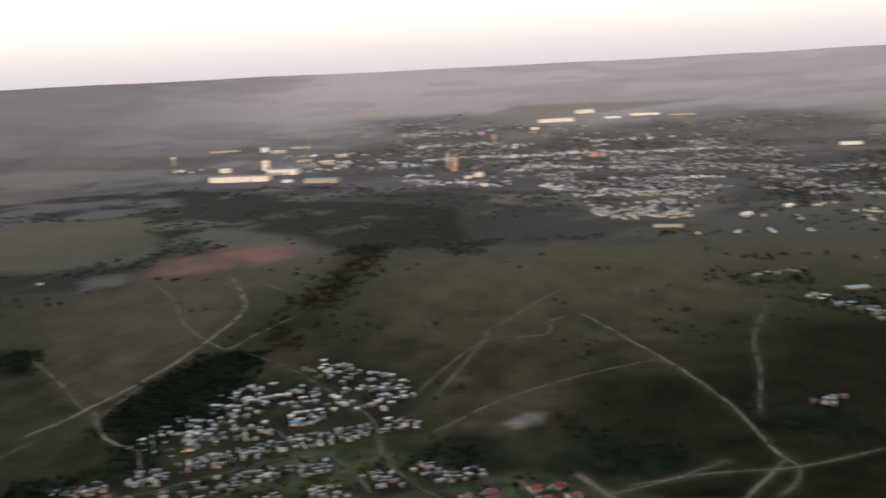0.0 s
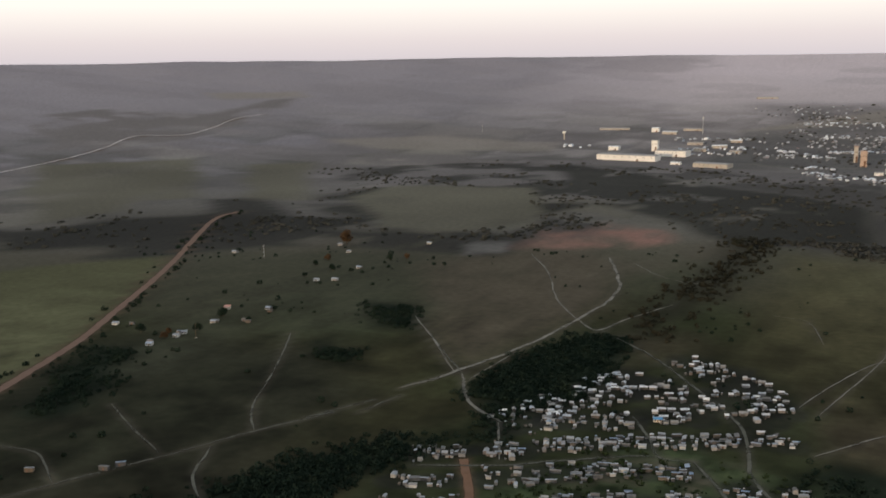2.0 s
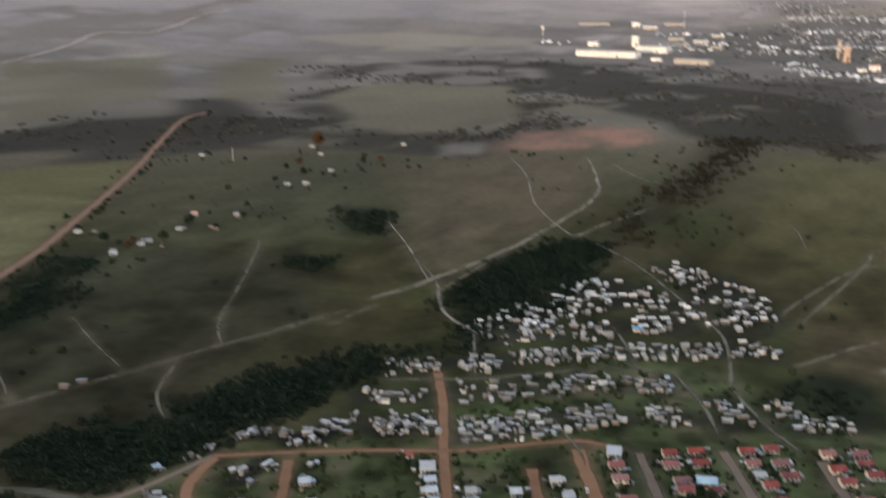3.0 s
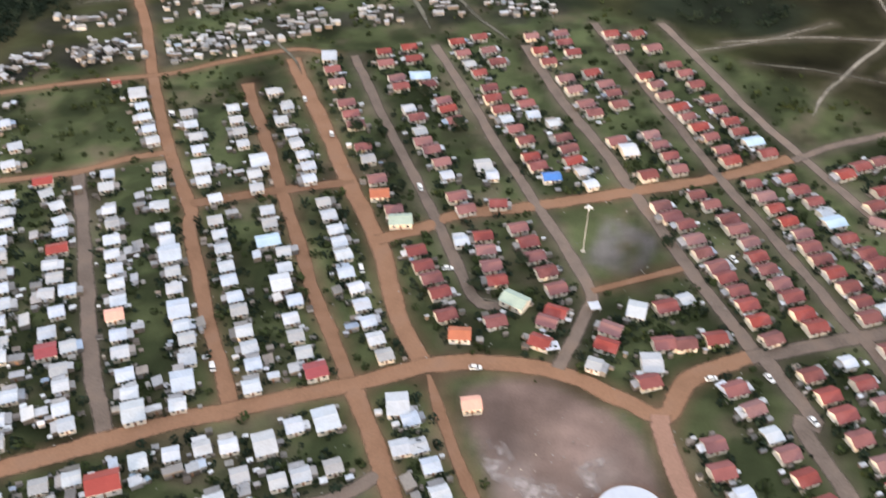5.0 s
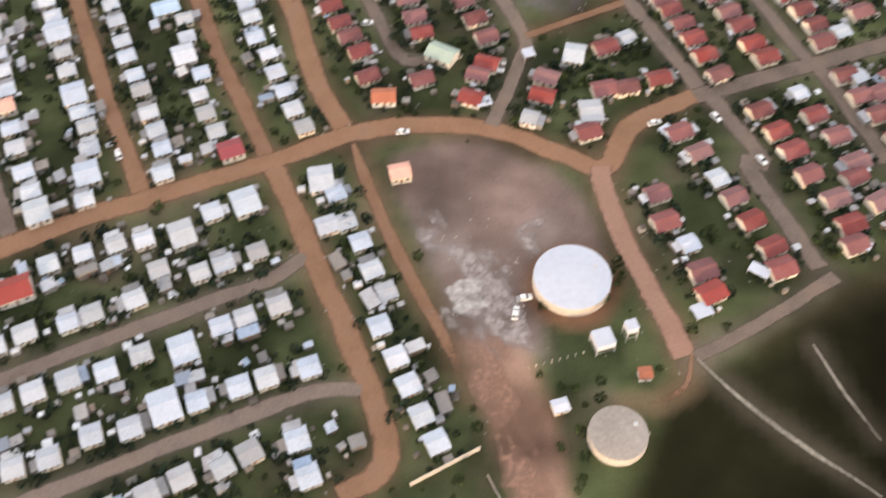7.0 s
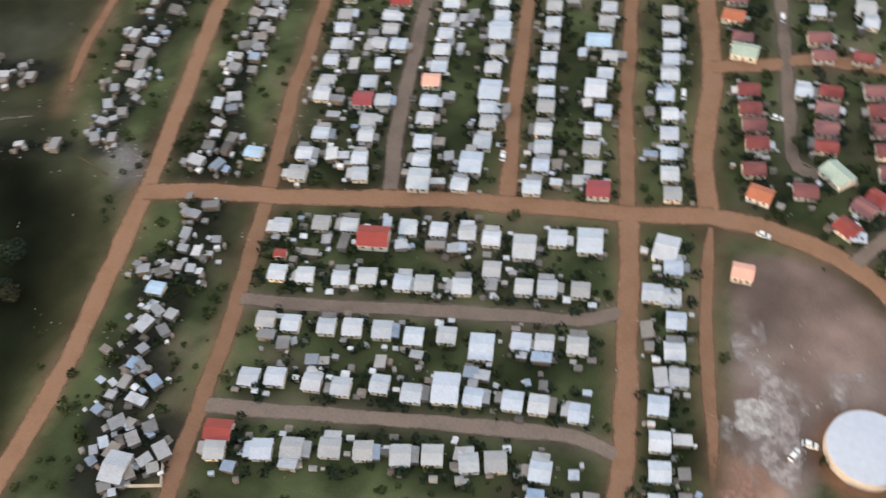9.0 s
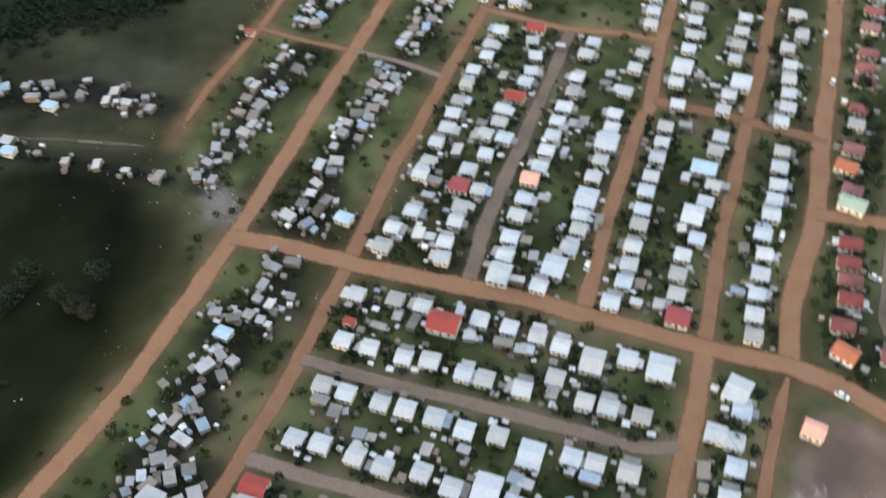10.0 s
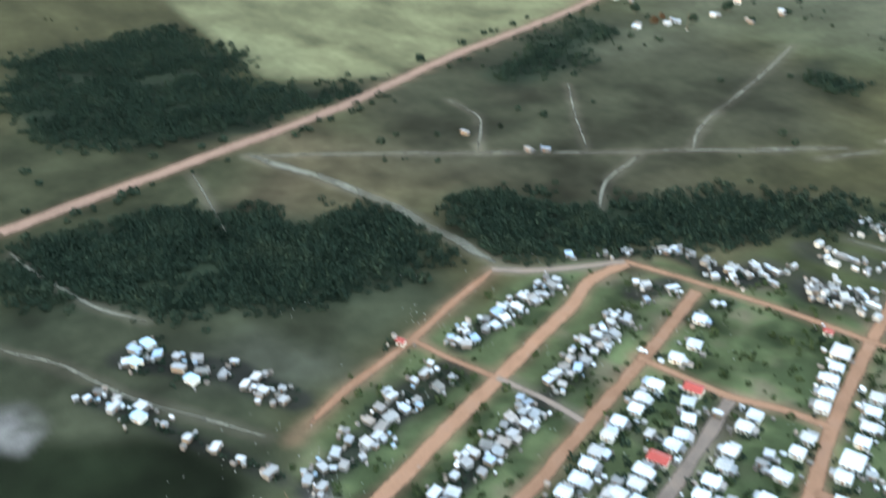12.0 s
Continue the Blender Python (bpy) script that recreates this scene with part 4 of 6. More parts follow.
    return mesh_of(name, v, f, [inner, outer], m)


WINDOW = framed_pane("window", 1.1, 0.95, DARK, WALL)
DOOR_LEAF = framed_pane("door", 0.85, 2.0, DOOR, WALL)
KINDS = {
    # width along the ridge, depth, wall height, rise, roof, words
    "white": (5.2, 5.5, 2.2, 0.75, ROOF_PALE, "small plastered house with a pale fibre-cement roof"),
    "red": (7.3, 5.9, 2.2, 1.35, ROOF_RED, "small cream-walled house with a red tiled roof"),
    "redbig": (9.4, 8.0, 2.9, 2.0, ROOF_BRIGHT, "large cream house with a bright red roof"),
    "redbright": (7.5, 6.0, 2.5, 1.0, ROOF_BRIGHT, "house with a freshly painted bright red roof"),
    "maroon": (6.6, 6.4, 2.6, 0.9, ROOF_MAROON, "house with a maroon painted roof"),
    "orange": (7.4, 6.0, 2.6, 1.2, ROOF_ORANGE, "house with a sun-toned orange roof and warm walls"),
    "blue": (7.6, 6.0, 2.5, 1.1, ROOF_BLUE, "house with a strong blue sheet roof"),
    "sky": (8.5, 6.6, 2.5, 1.0, ROOF_SKY, "house with a faded light-blue sheet roof"),
    "green": (9.5, 7.0, 2.7, 1.5, ROOF_GREEN, "large house with a grey-green sheet roof"),
    "pink": (6.0, 5.6, 2.8, 1.2, ROOF_PINK, "lone cream house with a faded pink roof on bare soil"),
    "redsmall": (3.6, 3.0, 2.0, 0.5, ROOF_BRIGHT, "tiny hut with a bright red sheet roof"),
    "skysmall": (5.2, 4.2, 2.1, 0.4, ROOF_SKY, "low shack with a faded light-blue sheet roof"),
    "bluesmall": (5.6, 4.4, 2.2, 0.5, ROOF_AZURE, "low hut with a bright azure sheet roof"),
    "shedwhite": (3.9, 3.4, 2.2, 0.4, LID_WHITE, "small white-roofed shed beside the water tanks"),
    "shedorange": (3.2, 3.0, 2.2, 0.4, ROOF_ORANGE, "small orange-walled shed beside the water tanks"),
    "broad": (6.8, 9.0, 2.5, 1.1, ROOF_PALE, "enlarged house with a broad pale sheet roof"),
}
MESHES = {}
for kind, (w, d, h, rise, roof, words) in KINDS.items():
    MESHES[kind] = (gable_walls("wall", WALL, w, d, h, rise), gable_roof("roof", roof, w, d, h, rise))
dice = random.Random(7)


def lean_to_mesh(w, d, low, high):
    """Walls and a single sloping sheet roof of an addition, its high side against the house."""
    a, b = w / 2, d / 2
    v = [(-a, -b, -0.1), (a, -b, -0.1), (a, b, -0.1), (-a, b, -0.1), (-a, -b, low), (a, -b, low), (a, b, high), (-a, b, high)]
    f = [(0, 1, 5, 4), (1, 2, 6, 5), (2, 3, 7, 6), (3, 0, 4, 7)]
    o, n = 0.18, len(v)
    v += [(-a - o, -b - o, low), (a + o, -b - o, low), (a + o, b, high + 0.02), (-a - o, b, high + 0.02)]
    v += [(x, y, z + 0.06) for x, y, z in v[n:n + 4]]
    g = [(3, 2, 1, 0), (4, 5, 6, 7), (0, 1, 5, 4), (1, 2, 6, 5), (2, 3, 7, 6), (3, 0, 4, 7)]
    f += [tuple(i + n for i in q) for q in g]
    return mesh_of("lean_to", v, f, [SHACK_WALL, SHEET], [0] * 4 + [1] * 6)


LEAN_TO = [lean_to_mesh(4.4, 2.4, 1.9, 2.4), lean_to_mesh(3.0, 2.2, 1.9, 2.3)]


HOUSE_SPOTS = []


def house_at(kind, place, turn):
    """One house, its ridge along turn (radians)."""
    w, d, h, rise, roof, words = KINDS[kind]
    walls, cap = MESHES[kind]
    HOUSE_SPOTS.append((place[0], place[1], turn))
    group = {"white": "pale-roofed houses", "red": "red-roofed houses"}.get(kind, "")
    house = thing("tiled_house" if kind == "red" else "house", place[0], place[1], turn, words, "house", group)
    size = dice.uniform(0.94, 1.05)
    house.scale = (size * dice.uniform(0.96, 1.05), size, dice.uniform(0.95, 1.06))
    part("wall", walls, house)
    part("roof", cap, house)
    b = d / 2 + 0.03
    shift = dice.choice((-1, 1))
    part("door", DOOR_LEAF, house, at=(0.1 * shift, -b, 0.18))
    part("window", WINDOW, house, at=(shift * w * 0.3, -b, 1.1))
    part("window", WINDOW, house, at=(-shift * w * 0.3, -b, 1.1))
    if kind == "white" and dice.random() < 0.22:
        part("lean_to", LEAN_TO[0], house, "lean-to of pale corrugated iron at the back", at=(dice.uniform(-0.6, 0.6), d / 2 + 1.15, 0), turn=math.pi)
    if kind in ("white", "red") and dice.random() < (0.4 if kind == "white" else 0.4):
        side = dice.choice((-1, 1))
        part("lean_to", LEAN_TO[dice.randrange(2)], house, "lean-to of grey corrugated iron", at=(side * (w / 2 + 1.1), dice.uniform(-0.8, 0.8), 0), turn=side * math.pi / 2)
    return house


def house_row(kind, start, end, where, aside=()):
    """Houses at fractions of the way from start to end, each some metres aside of the line; ridges lie across the long streets."""
    a, b = Vector(start), Vector(end)
    d = b - a
    turn = 0.4 if d.length < 6 else math.atan2(d.y, d.x) - (math.pi / 2 if abs(d.y) > abs(d.x) else 0)
    turn = (turn + math.pi / 2) % math.pi - math.pi / 2
    side = Vector((-d.y, d.x)).normalized()
    for k, off in itertools.zip_longest(where, aside, fillvalue=0.0):
        p = a + d * k + side * off
        pick = "white" if kind == "red" and dice.random() < 0.05 else kind
        house_at(pick, p, turn + dice.uniform(-0.04, 0.04))


# ---- shacks and sheds ----
def lean_meshes(w, d, low, high):
    a, b = w / 2, d / 2
    v = [(-a, -b, -0.1), (a, -b, -0.1), (a, b, -0.1), (-a, b, -0.1), (-a, -b, high), (a, -b, high), (a, b, low), (-a, b, low)]
    f = [(0, 1, 5, 4), (1, 2, 6, 5), (2, 3, 7, 6), (3, 0, 4, 7), (4, 5, 6, 7)]
    walls = mesh_of("wall", v, f, SHACK_WALL)
    a, b = a + 0.2, b + 0.2
    k = (high - low) / d * 0.2
    rv, rf = [], []
    for j in range(3):
        x0, x1 = -a + 2 * a * j / 3, -a + 2 * a * (j + 1) / 3 + 0.08
        up = 0.03 + 0.03 * (j % 2)
        n = len(rv)
        rv += [(x0, -b, high + k + up), (x1, -b, high + k + up), (x1, b, low - k + up), (x0, b, low - k + up),
               (x0, -b, high + k + up + 0.05), (x1, -b, high + k + up + 0.05), (x1, b, low - k + up + 0.05), (x0, b, low - k + up + 0.05)]
        rf += [tuple(i + n for i in q) for q in ((3, 2, 1, 0), (4, 5, 6, 7), (0, 1, 5, 4), (1, 2, 6, 5), (2, 3, 7, 6), (3, 0, 4, 7))]
    return walls, mesh_of("roof", rv, rf, SHEET)


SHACKS = [((w, d), lean_meshes(w, d, lo, hi)) for w, d, lo, hi in ((4.2, 3.0, 2.0, 2.4), (3.0, 2.6, 1.9, 2.2), (5.2, 3.3, 2.1, 2.6), (2.2, 1.8, 1.8, 2.1), (3.6, 3.2, 2.0, 2.3))]
SHACK_DOOR = framed_pane("door", 0.75, 1.75, DOOR, SHACK_WALL, 0.05)


SHACK_SPOTS = []


def shack_at(x, y, turn, pick, name="shack", words="patched corrugated-iron shack with a flat sloping roof", group="iron shacks"):
    (w, d), (walls, cap) = SHACKS[pick]
    SHACK_SPOTS.append((x, y, turn))
    ob = thing(name, x, y, turn, words, name, group)
    ob.scale = (dice.uniform(0.85, 1.15), dice.uniform(0.85, 1.15), dice.uniform(0.92, 1.1))
    part("wall", walls, ob)
    part("roof", cap, ob)
    part("door", SHACK_DOOR, ob, at=(dice.uniform(-0.2, 0.2) * w, -d / 2 - 0.02, 0))


def shed_group(places):
    for x, y in places:
        shack_at(x, y, dice.choice((0.43, 0.43 + math.pi / 2)) + dice.uniform(-0.1, 0.1), dice.choice((0, 0, 2, 4, 1)), "backyard_shed",
                 "grey corrugated-iron backyard shed beside a house", "backyard sheds")


def crowd_shacks(start, end, gap, width):
    """Two uneven rows of shacks back to back along a strip, with smaller ones between; a thin strip is one loose row, a sparse one stands wider."""
    a, b = Vector(start), Vector(end)
    d = b - a
    side = Vector((-d.y, d.x)).normalized()
    turn = math.atan2(d.y, d.x)
    made = []

    def put(p, picks):
        pick = dice.choice(picks)
        r = max(SHACKS[pick][0]) * 0.5
        if all((p - q).length > (r + s) * 0.86 for q, s in made):
            made.append((p, r))
            shack_at(p.x, p.y, turn + dice.choice((0, 0.5, 0.5, 1)) * math.pi + dice.gauss(0, 0.22), pick)

    for row in (1, -1) if width > 6 else (0,):
        way = dice.uniform(0, 3)
        while way < d.length:
            p = a + d.normalized() * way + side * (row * width * 0.30 + dice.uniform(-1.0, 1.0))
            if dice.random() < 0.85:
                put(p, (0, 0, 2, 2, 4, 4, 1))
            if dice.random() < 0.45:
                put(p + side * row * dice.uniform(2.6, 4.2) + d.normalized() * dice.uniform(-2.5, 2.5), (1, 3, 3))
            way += dice.uniform(4.4, 8.0) * gap if width > 6 else dice.uniform(11, 19)


FAR_SHACKS = []


def crowd_far(start, end, count, width):
    """Places of shacks in the settlement beyond, too far to tell their parts."""
    a, b = Vector(start), Vector(end)
    d = b - a
    side = Vector((-d.y, d.x)).normalized()
    made, tries = [], 0
    while len(made) < count and tries < count * 30:
        tries += 1
        p = a + d * dice.uniform(-0.03, 1.03) + side * dice.uniform(-0.85, 0.85) * width
        if all((p - q).length > 5.2 for q in made):
            made.append(p)
            FAR_SHACKS.append((p.x, p.y, 0.25 + dice.choice((0, 0, 0, 0.5)) * math.pi + dice.gauss(0, 0.1)))


# west blocks
house_row("white", (-147.2, 218.2), (-64.9, 255.6), (0.000, 0.145, 0.250, 0.466, 0.576, 0.680, 0.768, 1.000), (-1.3, 0.6, 0.6, 0.9, 0.6, 0.1, -1.5, 0.1))
house_row("white", (-135.9, 200.6), (-49.9, 242.1), (0.000, 0.096, 0.217, 0.303, 0.423, 0.494, 0.619, 0.711, 0.819, 0.894, 1.000), (0.5, -0.1, -0.5, 0.6, -1.0, -1.1, -1.5, 5.3, -0.7, -0.6, -0.8))
house_row("white", (-128.1, 184.6), (-41.2, 223.1), (0.000, 0.085, 0.203, 0.287, 0.384, 0.488, 0.591, 0.825, 0.898, 1.000), (0.5, -0.1, -0.1, 0.2, 0.2, -1.3, 0.1, 0.0, 0.2, 0.3))
house_row("white", (-120.4, 167.1), (-31.4, 204.9), (0.000, 0.081, 0.197, 0.289, 0.404, 0.504, 0.688, 0.805, 0.882, 1.000), (-0.6, 0.3, 0.0, -0.7, 1.4, -0.4, 0.5, 0.5, 0.2, -1.1))
house_row("white", (-114.5, 143.9), (-60.0, 172.7), (0.000, 0.219, 0.357, 0.531, 0.685, 0.856, 1.000), (-0.6, -0.2, 0.4, 1.0, 0.3, -0.6, -0.3))
house_row("white", (-43.8, 179.4), (-50.0, 175.4), (0.000, 1.000), (0.0, 0.0))
house_row("white", (-28.2, 173.3), (-32.0, 183.1), (0.000, 1.000), (0.0, -0.0))
house_row("white", (-29.7, 262.3), (-10.1, 218.1), (0.000, 0.209, 0.230, 0.409, 0.625, 0.802, 1.000), (1.2, -5.0, 0.6, 2.0, 1.5, 2.7, -3.0))
house_row("white", (-8.0, 206.9), (3.3, 182.6), (0.000, 0.330, 0.683, 1.000), (0.1, 0.0, -0.3, 0.2))
shed_group([(-131.7, 212.5), (-107.6, 229.4), (-97.7, 234.4), (-90.5, 237.4), (-130.1, 219.4), (-124.4, 221.2), (-74.4, 229.8), (-116.3, 234.6), (-124.8, 180.8), (-118.5, 180.9), (-107.4, 180.5), (-104.0, 182.0), (-89.1, 190.0), (-81.2, 197.4), (-43.8, 206.7), (-54.1, 212.3), (-48.6, 214.5), (-60.7, 200.9), (-64.1, 200.1)])
shed_group([(-107.7, 141.2), (-93.5, 150.3), (-53.6, 176.4), (-26.1, 238.1), (-23.1, 233.3), (-15.9, 225.2)])
shed_group([(-2.8, 210.5), (1.7, 201.5), (5.1, 193.7), (-23.7, 186.6), (-16.7, 182.8), (-92.0, 236.0), (-62.1, 198.3)])
# north-west columns
house_row("white", (-154.9, 238.6), (-172.9, 280.0), (0.000, 0.202, 0.419, 0.846, 1.000), (1.1, 0.7, -3.0, 0.9, 0.3))
house_row("white", (-177.9, 290.1), (-197.4, 332.6), (0.000, 0.195, 0.388, 0.558, 0.802, 1.000), (0.7, -0.7, -0.2, 0.0, 0.1, 0.1))
house_row("white", (-200.3, 343.4), (-207.6, 360.8), (0.000, 0.436, 1.000), (-0.5, 0.9, -0.4))
house_row("white", (-136.9, 247.7), (-160.8, 297.1), (0.000, 0.132, 0.324, 0.463, 0.645, 0.818, 1.000), (-0.4, 0.8, 0.2, 0.4, -3.4, 3.1, -0.7))
house_row("white", (-164.8, 306.9), (-177.4, 340.2), (0.000, 0.016, 0.238, 0.459, 1.000), (3.0, -4.5, 0.3, 2.2, -1.0))
house_row("white", (-179.0, 347.9), (-191.9, 364.6), (0.000, 0.495, 1.000), (0.5, -1.0, 0.5))
house_row("white", (-122.2, 262.7), (-159.1, 348.3), (0.000, 0.094, 0.212, 0.306, 0.500, 0.599, 0.694, 0.793, 0.887, 1.000), (-1.0, -0.1, 0.8, 0.8, -0.2, -0.1, -0.1, 0.5, 0.1, -0.7))
house_row("white", (-163.0, 356.6), (-172.6, 380.7), (0.000, 0.644, 1.000), (-0.2, 0.5, -0.3))
house_row("white", (-101.2, 261.5), (-136.6, 349.1), (0.000, 0.208, 0.313, 0.388, 0.602, 0.706, 0.908, 1.000), (3.3, -1.5, -2.2, -0.8, -0.1, -0.3, 0.3, 1.4))
house_row("white", (-143.1, 362.7), (-152.3, 387.5), (0.000, 0.616, 1.000), (-0.1, 0.3, -0.2))
house_row("white", (-81.0, 271.2), (-118.5, 355.4), (0.000, 0.107, 0.197, 0.287, 0.408, 0.488, 0.596, 0.683, 0.803, 0.899, 1.000), (1.6, -0.7, -0.8, -0.4, -0.4, -0.1, 0.5, 0.3, -0.0, -0.1, 0.2))
house_row("white", (-68.7, 287.5), (-99.1, 364.7), (0.000, 0.108, 0.217, 0.326, 0.555, 0.668, 0.898, 1.000), (-0.3, 1.1, 1.4, -1.5, -0.7, -1.7, 1.0, 0.7))
house_row("white", (-41.6, 289.4), (-78.4, 372.6), (0.000, 0.094, 0.195, 0.295, 0.398, 0.501, 0.615, 0.704, 0.791, 0.901, 1.000), (-0.9, 0.0, 0.3, 0.2, 0.0, 1.6, -0.0, -0.3, -0.6, -0.2, -0.1))
house_row("white", (-162.0, 407.9), (-176.1, 434.7), (0.000, 0.327, 0.679, 1.000), (-0.1, 0.0, 0.2, -0.1))
house_row("white", (-123.7, 369.3), (-153.6, 431.8), (0.000, 0.204, 0.548, 0.693, 0.851, 1.000), (-1.0, 1.6, -0.2, -0.6, -0.2, 0.3))
house_row("white", (-107.5, 379.1), (-134.0, 438.5), (0.000, 0.150, 0.529, 0.686, 0.839, 1.000), (0.3, -0.6, 0.3, 0.1, 0.1, -0.2))
house_row("white", (-86.6, 388.4), (-118.4, 455.5), (0.000, 0.121, 0.243, 0.368, 0.499, 0.653, 0.797, 1.000), (0.9, -0.9, -0.6, -0.0, 0.3, 2.2, -2.9, 0.9))
house_row("white", (-231.6, 412.8), (-215.2, 382.6), (0.000, 0.603, 1.000), (-1.0, 2.5, -1.5))
shed_group([(-161.2, 266.7), (-146.5, 252.2), (-169.6, 291.7), (-173.2, 310.1), (-169.9, 302.4), (-157.7, 277.0), (-164.6, 273.9), (-150.3, 250.5)])
shed_group([(-129.1, 293.7), (-120.5, 273.2), (-113.9, 269.1), (-146.5, 332.8), (-143.8, 336.7), (-138.9, 318.3), (-107.9, 298.3), (-108.4, 274.7), (-111.3, 257.4), (-133.0, 332.3)])
shed_group([(-79.8, 283.2), (-76.3, 276.0), (-70.3, 280.3), (-97.1, 336.4), (-113.4, 360.9), (-83.8, 313.8), (-81.2, 319.1), (-83.9, 342.0), (-54.4, 302.5), (-62.9, 320.3)])
shed_group([(-185.9, 337.6), (-147.3, 328.3), (-143.7, 319.3), (-152.2, 361.8), (-154.1, 367.9), (-144.0, 334.5), (-181.1, 369.2), (-126.5, 390.8), (-118.1, 389.4)])
# red-roofed blocks
house_row("red", (-95.3, 479.8), (-50.2, 371.3), (0.000, 0.109, 0.277, 0.364, 0.440, 0.599, 0.684, 0.813, 1.000), (0.4, -0.1, 0.2, 0.0, 0.3, -0.7, -0.6, -0.5, 1.1))
house_row("red", (-36.8, 346.6), (-21.2, 312.5), (0.000, 0.244, 0.452, 0.677, 1.000), (-0.3, -0.3, 0.5, 1.0, -0.8))
house_row("red", (-73.1, 500.7), (-59.5, 468.0), (0.000, 0.320, 0.768, 1.000), (0.8, -1.2, 0.3, 0.1))
house_row("red", (-52.8, 448.3), (-20.2, 374.9), (0.000, 0.099, 0.246, 0.348, 0.436, 0.570, 0.693, 0.882, 1.000), (0.0, 1.2, -0.6, -1.8, -0.1, 1.1, 0.4, -0.5, 0.2))
house_row("red", (-60.3, 507.3), (-56.5, 496.0), (0.000, 1.000), (-0.0, -0.0))
house_row("red", (-46.2, 472.0), (-30.3, 441.4), (0.000, 0.483, 0.704, 1.000), (-0.5, 1.0, -0.0, -0.5))
house_row("red", (-12.2, 358.5), (-5.0, 333.0), (0.000, 0.328, 0.688, 1.000), (0.3, -0.4, -0.2, 0.2))
house_row("red", (1.7, 365.5), (17.4, 331.0), (0.000, 0.250, 0.482, 0.735, 1.000), (-0.1, 0.4, -0.4, 0.2, -0.0))
house_row("red", (17.1, 318.6), (12.0, 302.9), (0.000, 0.369, 1.000), (0.5, -0.8, 0.3))
house_row("red", (-4.1, 311.1), (-4.1, 311.1), (0.0,))
house_row("red", (-36.9, 516.1), (-23.3, 485.7), (0.000, 0.366, 0.721, 1.000), (0.5, -0.4, -0.9, 0.8))
house_row("red", (-25.3, 522.6), (-14.7, 498.3), (0.000, 0.542, 1.000), (0.0, -0.1, 0.1))
house_row("red", (-17.4, 471.8), (8.4, 409.6), (0.000, 0.137, 0.294, 0.427, 0.556, 0.703, 0.898, 1.000), (0.8, -0.9, -0.3, -0.7, 0.3, 1.6, -0.7, -0.1))
house_row("red", (-10.7, 399.8), (-7.2, 380.2), (0.000, 1.000), (-0.0, -0.0))
house_row("red", (-1.2, 470.2), (32.4, 399.3), (0.000, 0.133, 0.386, 0.540, 0.655, 0.765, 0.880, 1.000), (-1.1, -2.0, 3.0, 2.3, 0.8, -1.0, -0.7, -1.3))
house_row("red", (1.8, 527.3), (11.1, 501.5), (0.000, 0.561, 1.000), (0.1, -0.3, 0.2))
house_row("red", (16.4, 532.3), (23.3, 512.9), (0.000, 0.454, 1.000), (0.3, -0.5, 0.2))
house_row("red", (19.7, 485.7), (33.0, 456.0), (0.000, 0.340, 0.753, 1.000), (0.2, -0.2, -0.3, 0.3))
house_row("red", (33.2, 493.2), (46.2, 465.5), (0.000, 0.393, 0.664, 1.000), (-0.8, 0.9, 0.8, -0.9))
house_row("red", (43.1, 433.4), (55.6, 408.6), (0.000, 1.000), (0.0, -0.0))
house_row("red", (58.8, 440.0), (69.2, 414.5), (0.000, 0.296, 0.636, 1.000), (-0.2, 0.1, 0.5, -0.3))
house_row("red", (43.4, 535.8), (48.2, 520.9), (0.000, 1.000), (0.0, 0.0))
house_row("red", (56.8, 537.5), (64.8, 523.0), (0.000, 1.000), (0.0, -0.0))
house_row("red", (59.4, 493.5), (93.1, 424.7), (0.000, 0.118, 0.258, 0.404, 0.518, 0.640, 0.753, 0.894, 1.000), (-0.5, 0.7, -0.7, 0.4, -0.2, 0.2, 0.9, 0.0, -0.8))
house_row("red", (74.3, 506.7), (108.0, 431.4), (0.000, 0.112, 0.251, 0.418, 0.542, 0.667, 0.773, 1.000), (-0.6, 0.7, 0.7, 0.6, -0.7, -0.8, -1.5, 1.6))
house_row("red", (61.1, 387.5), (94.3, 313.9), (0.000, 0.091, 0.170, 0.287, 0.392, 0.499, 0.583, 0.680, 0.775, 0.882, 1.000), (-1.5, -1.0, 1.9, 0.5, -0.5, 0.8, 0.5, 0.7, 0.3, -0.5, -1.1))
house_row("red", (77.5, 397.6), (110.5, 321.8), (0.000, 0.093, 0.221, 0.304, 0.407, 0.514, 0.606, 0.710, 0.800, 0.912, 1.000), (-2.8, -0.4, 1.5, 1.4, 2.0, 0.0, -0.4, -0.1, 0.2, -1.0, -0.5))
house_row("red", (100.0, 407.6), (131.8, 329.7), (0.000, 0.111, 0.212, 0.317, 0.420, 0.516, 0.609, 0.707, 0.809, 0.907, 1.000), (-0.7, -0.1, -0.3, 0.2, 1.4, -0.2, -0.4, 0.1, 0.7, 0.8, -1.6))
house_row("red", (115.4, 413.5), (146.7, 344.0), (0.000, 0.115, 0.229, 0.335, 0.558, 0.685, 0.774, 0.889, 1.000), (-0.8, -0.3, 0.8, 0.7, -0.9, 0.5, 1.3, -0.6, -0.7))
house_row("red", (139.9, 420.5), (176.4, 440.1), (0.000, 0.255, 0.495, 0.733, 1.000), (-1.1, 1.1, 0.9, -0.6, -0.3))
house_row("red", (148.0, 397.5), (159.1, 379.1), (0.000, 0.580, 1.000), (0.1, -0.2, 0.1))
house_row("red", (153.6, 408.6), (168.8, 415.3), (0.000, 0.535, 1.000), (-0.1, 0.2, -0.1))
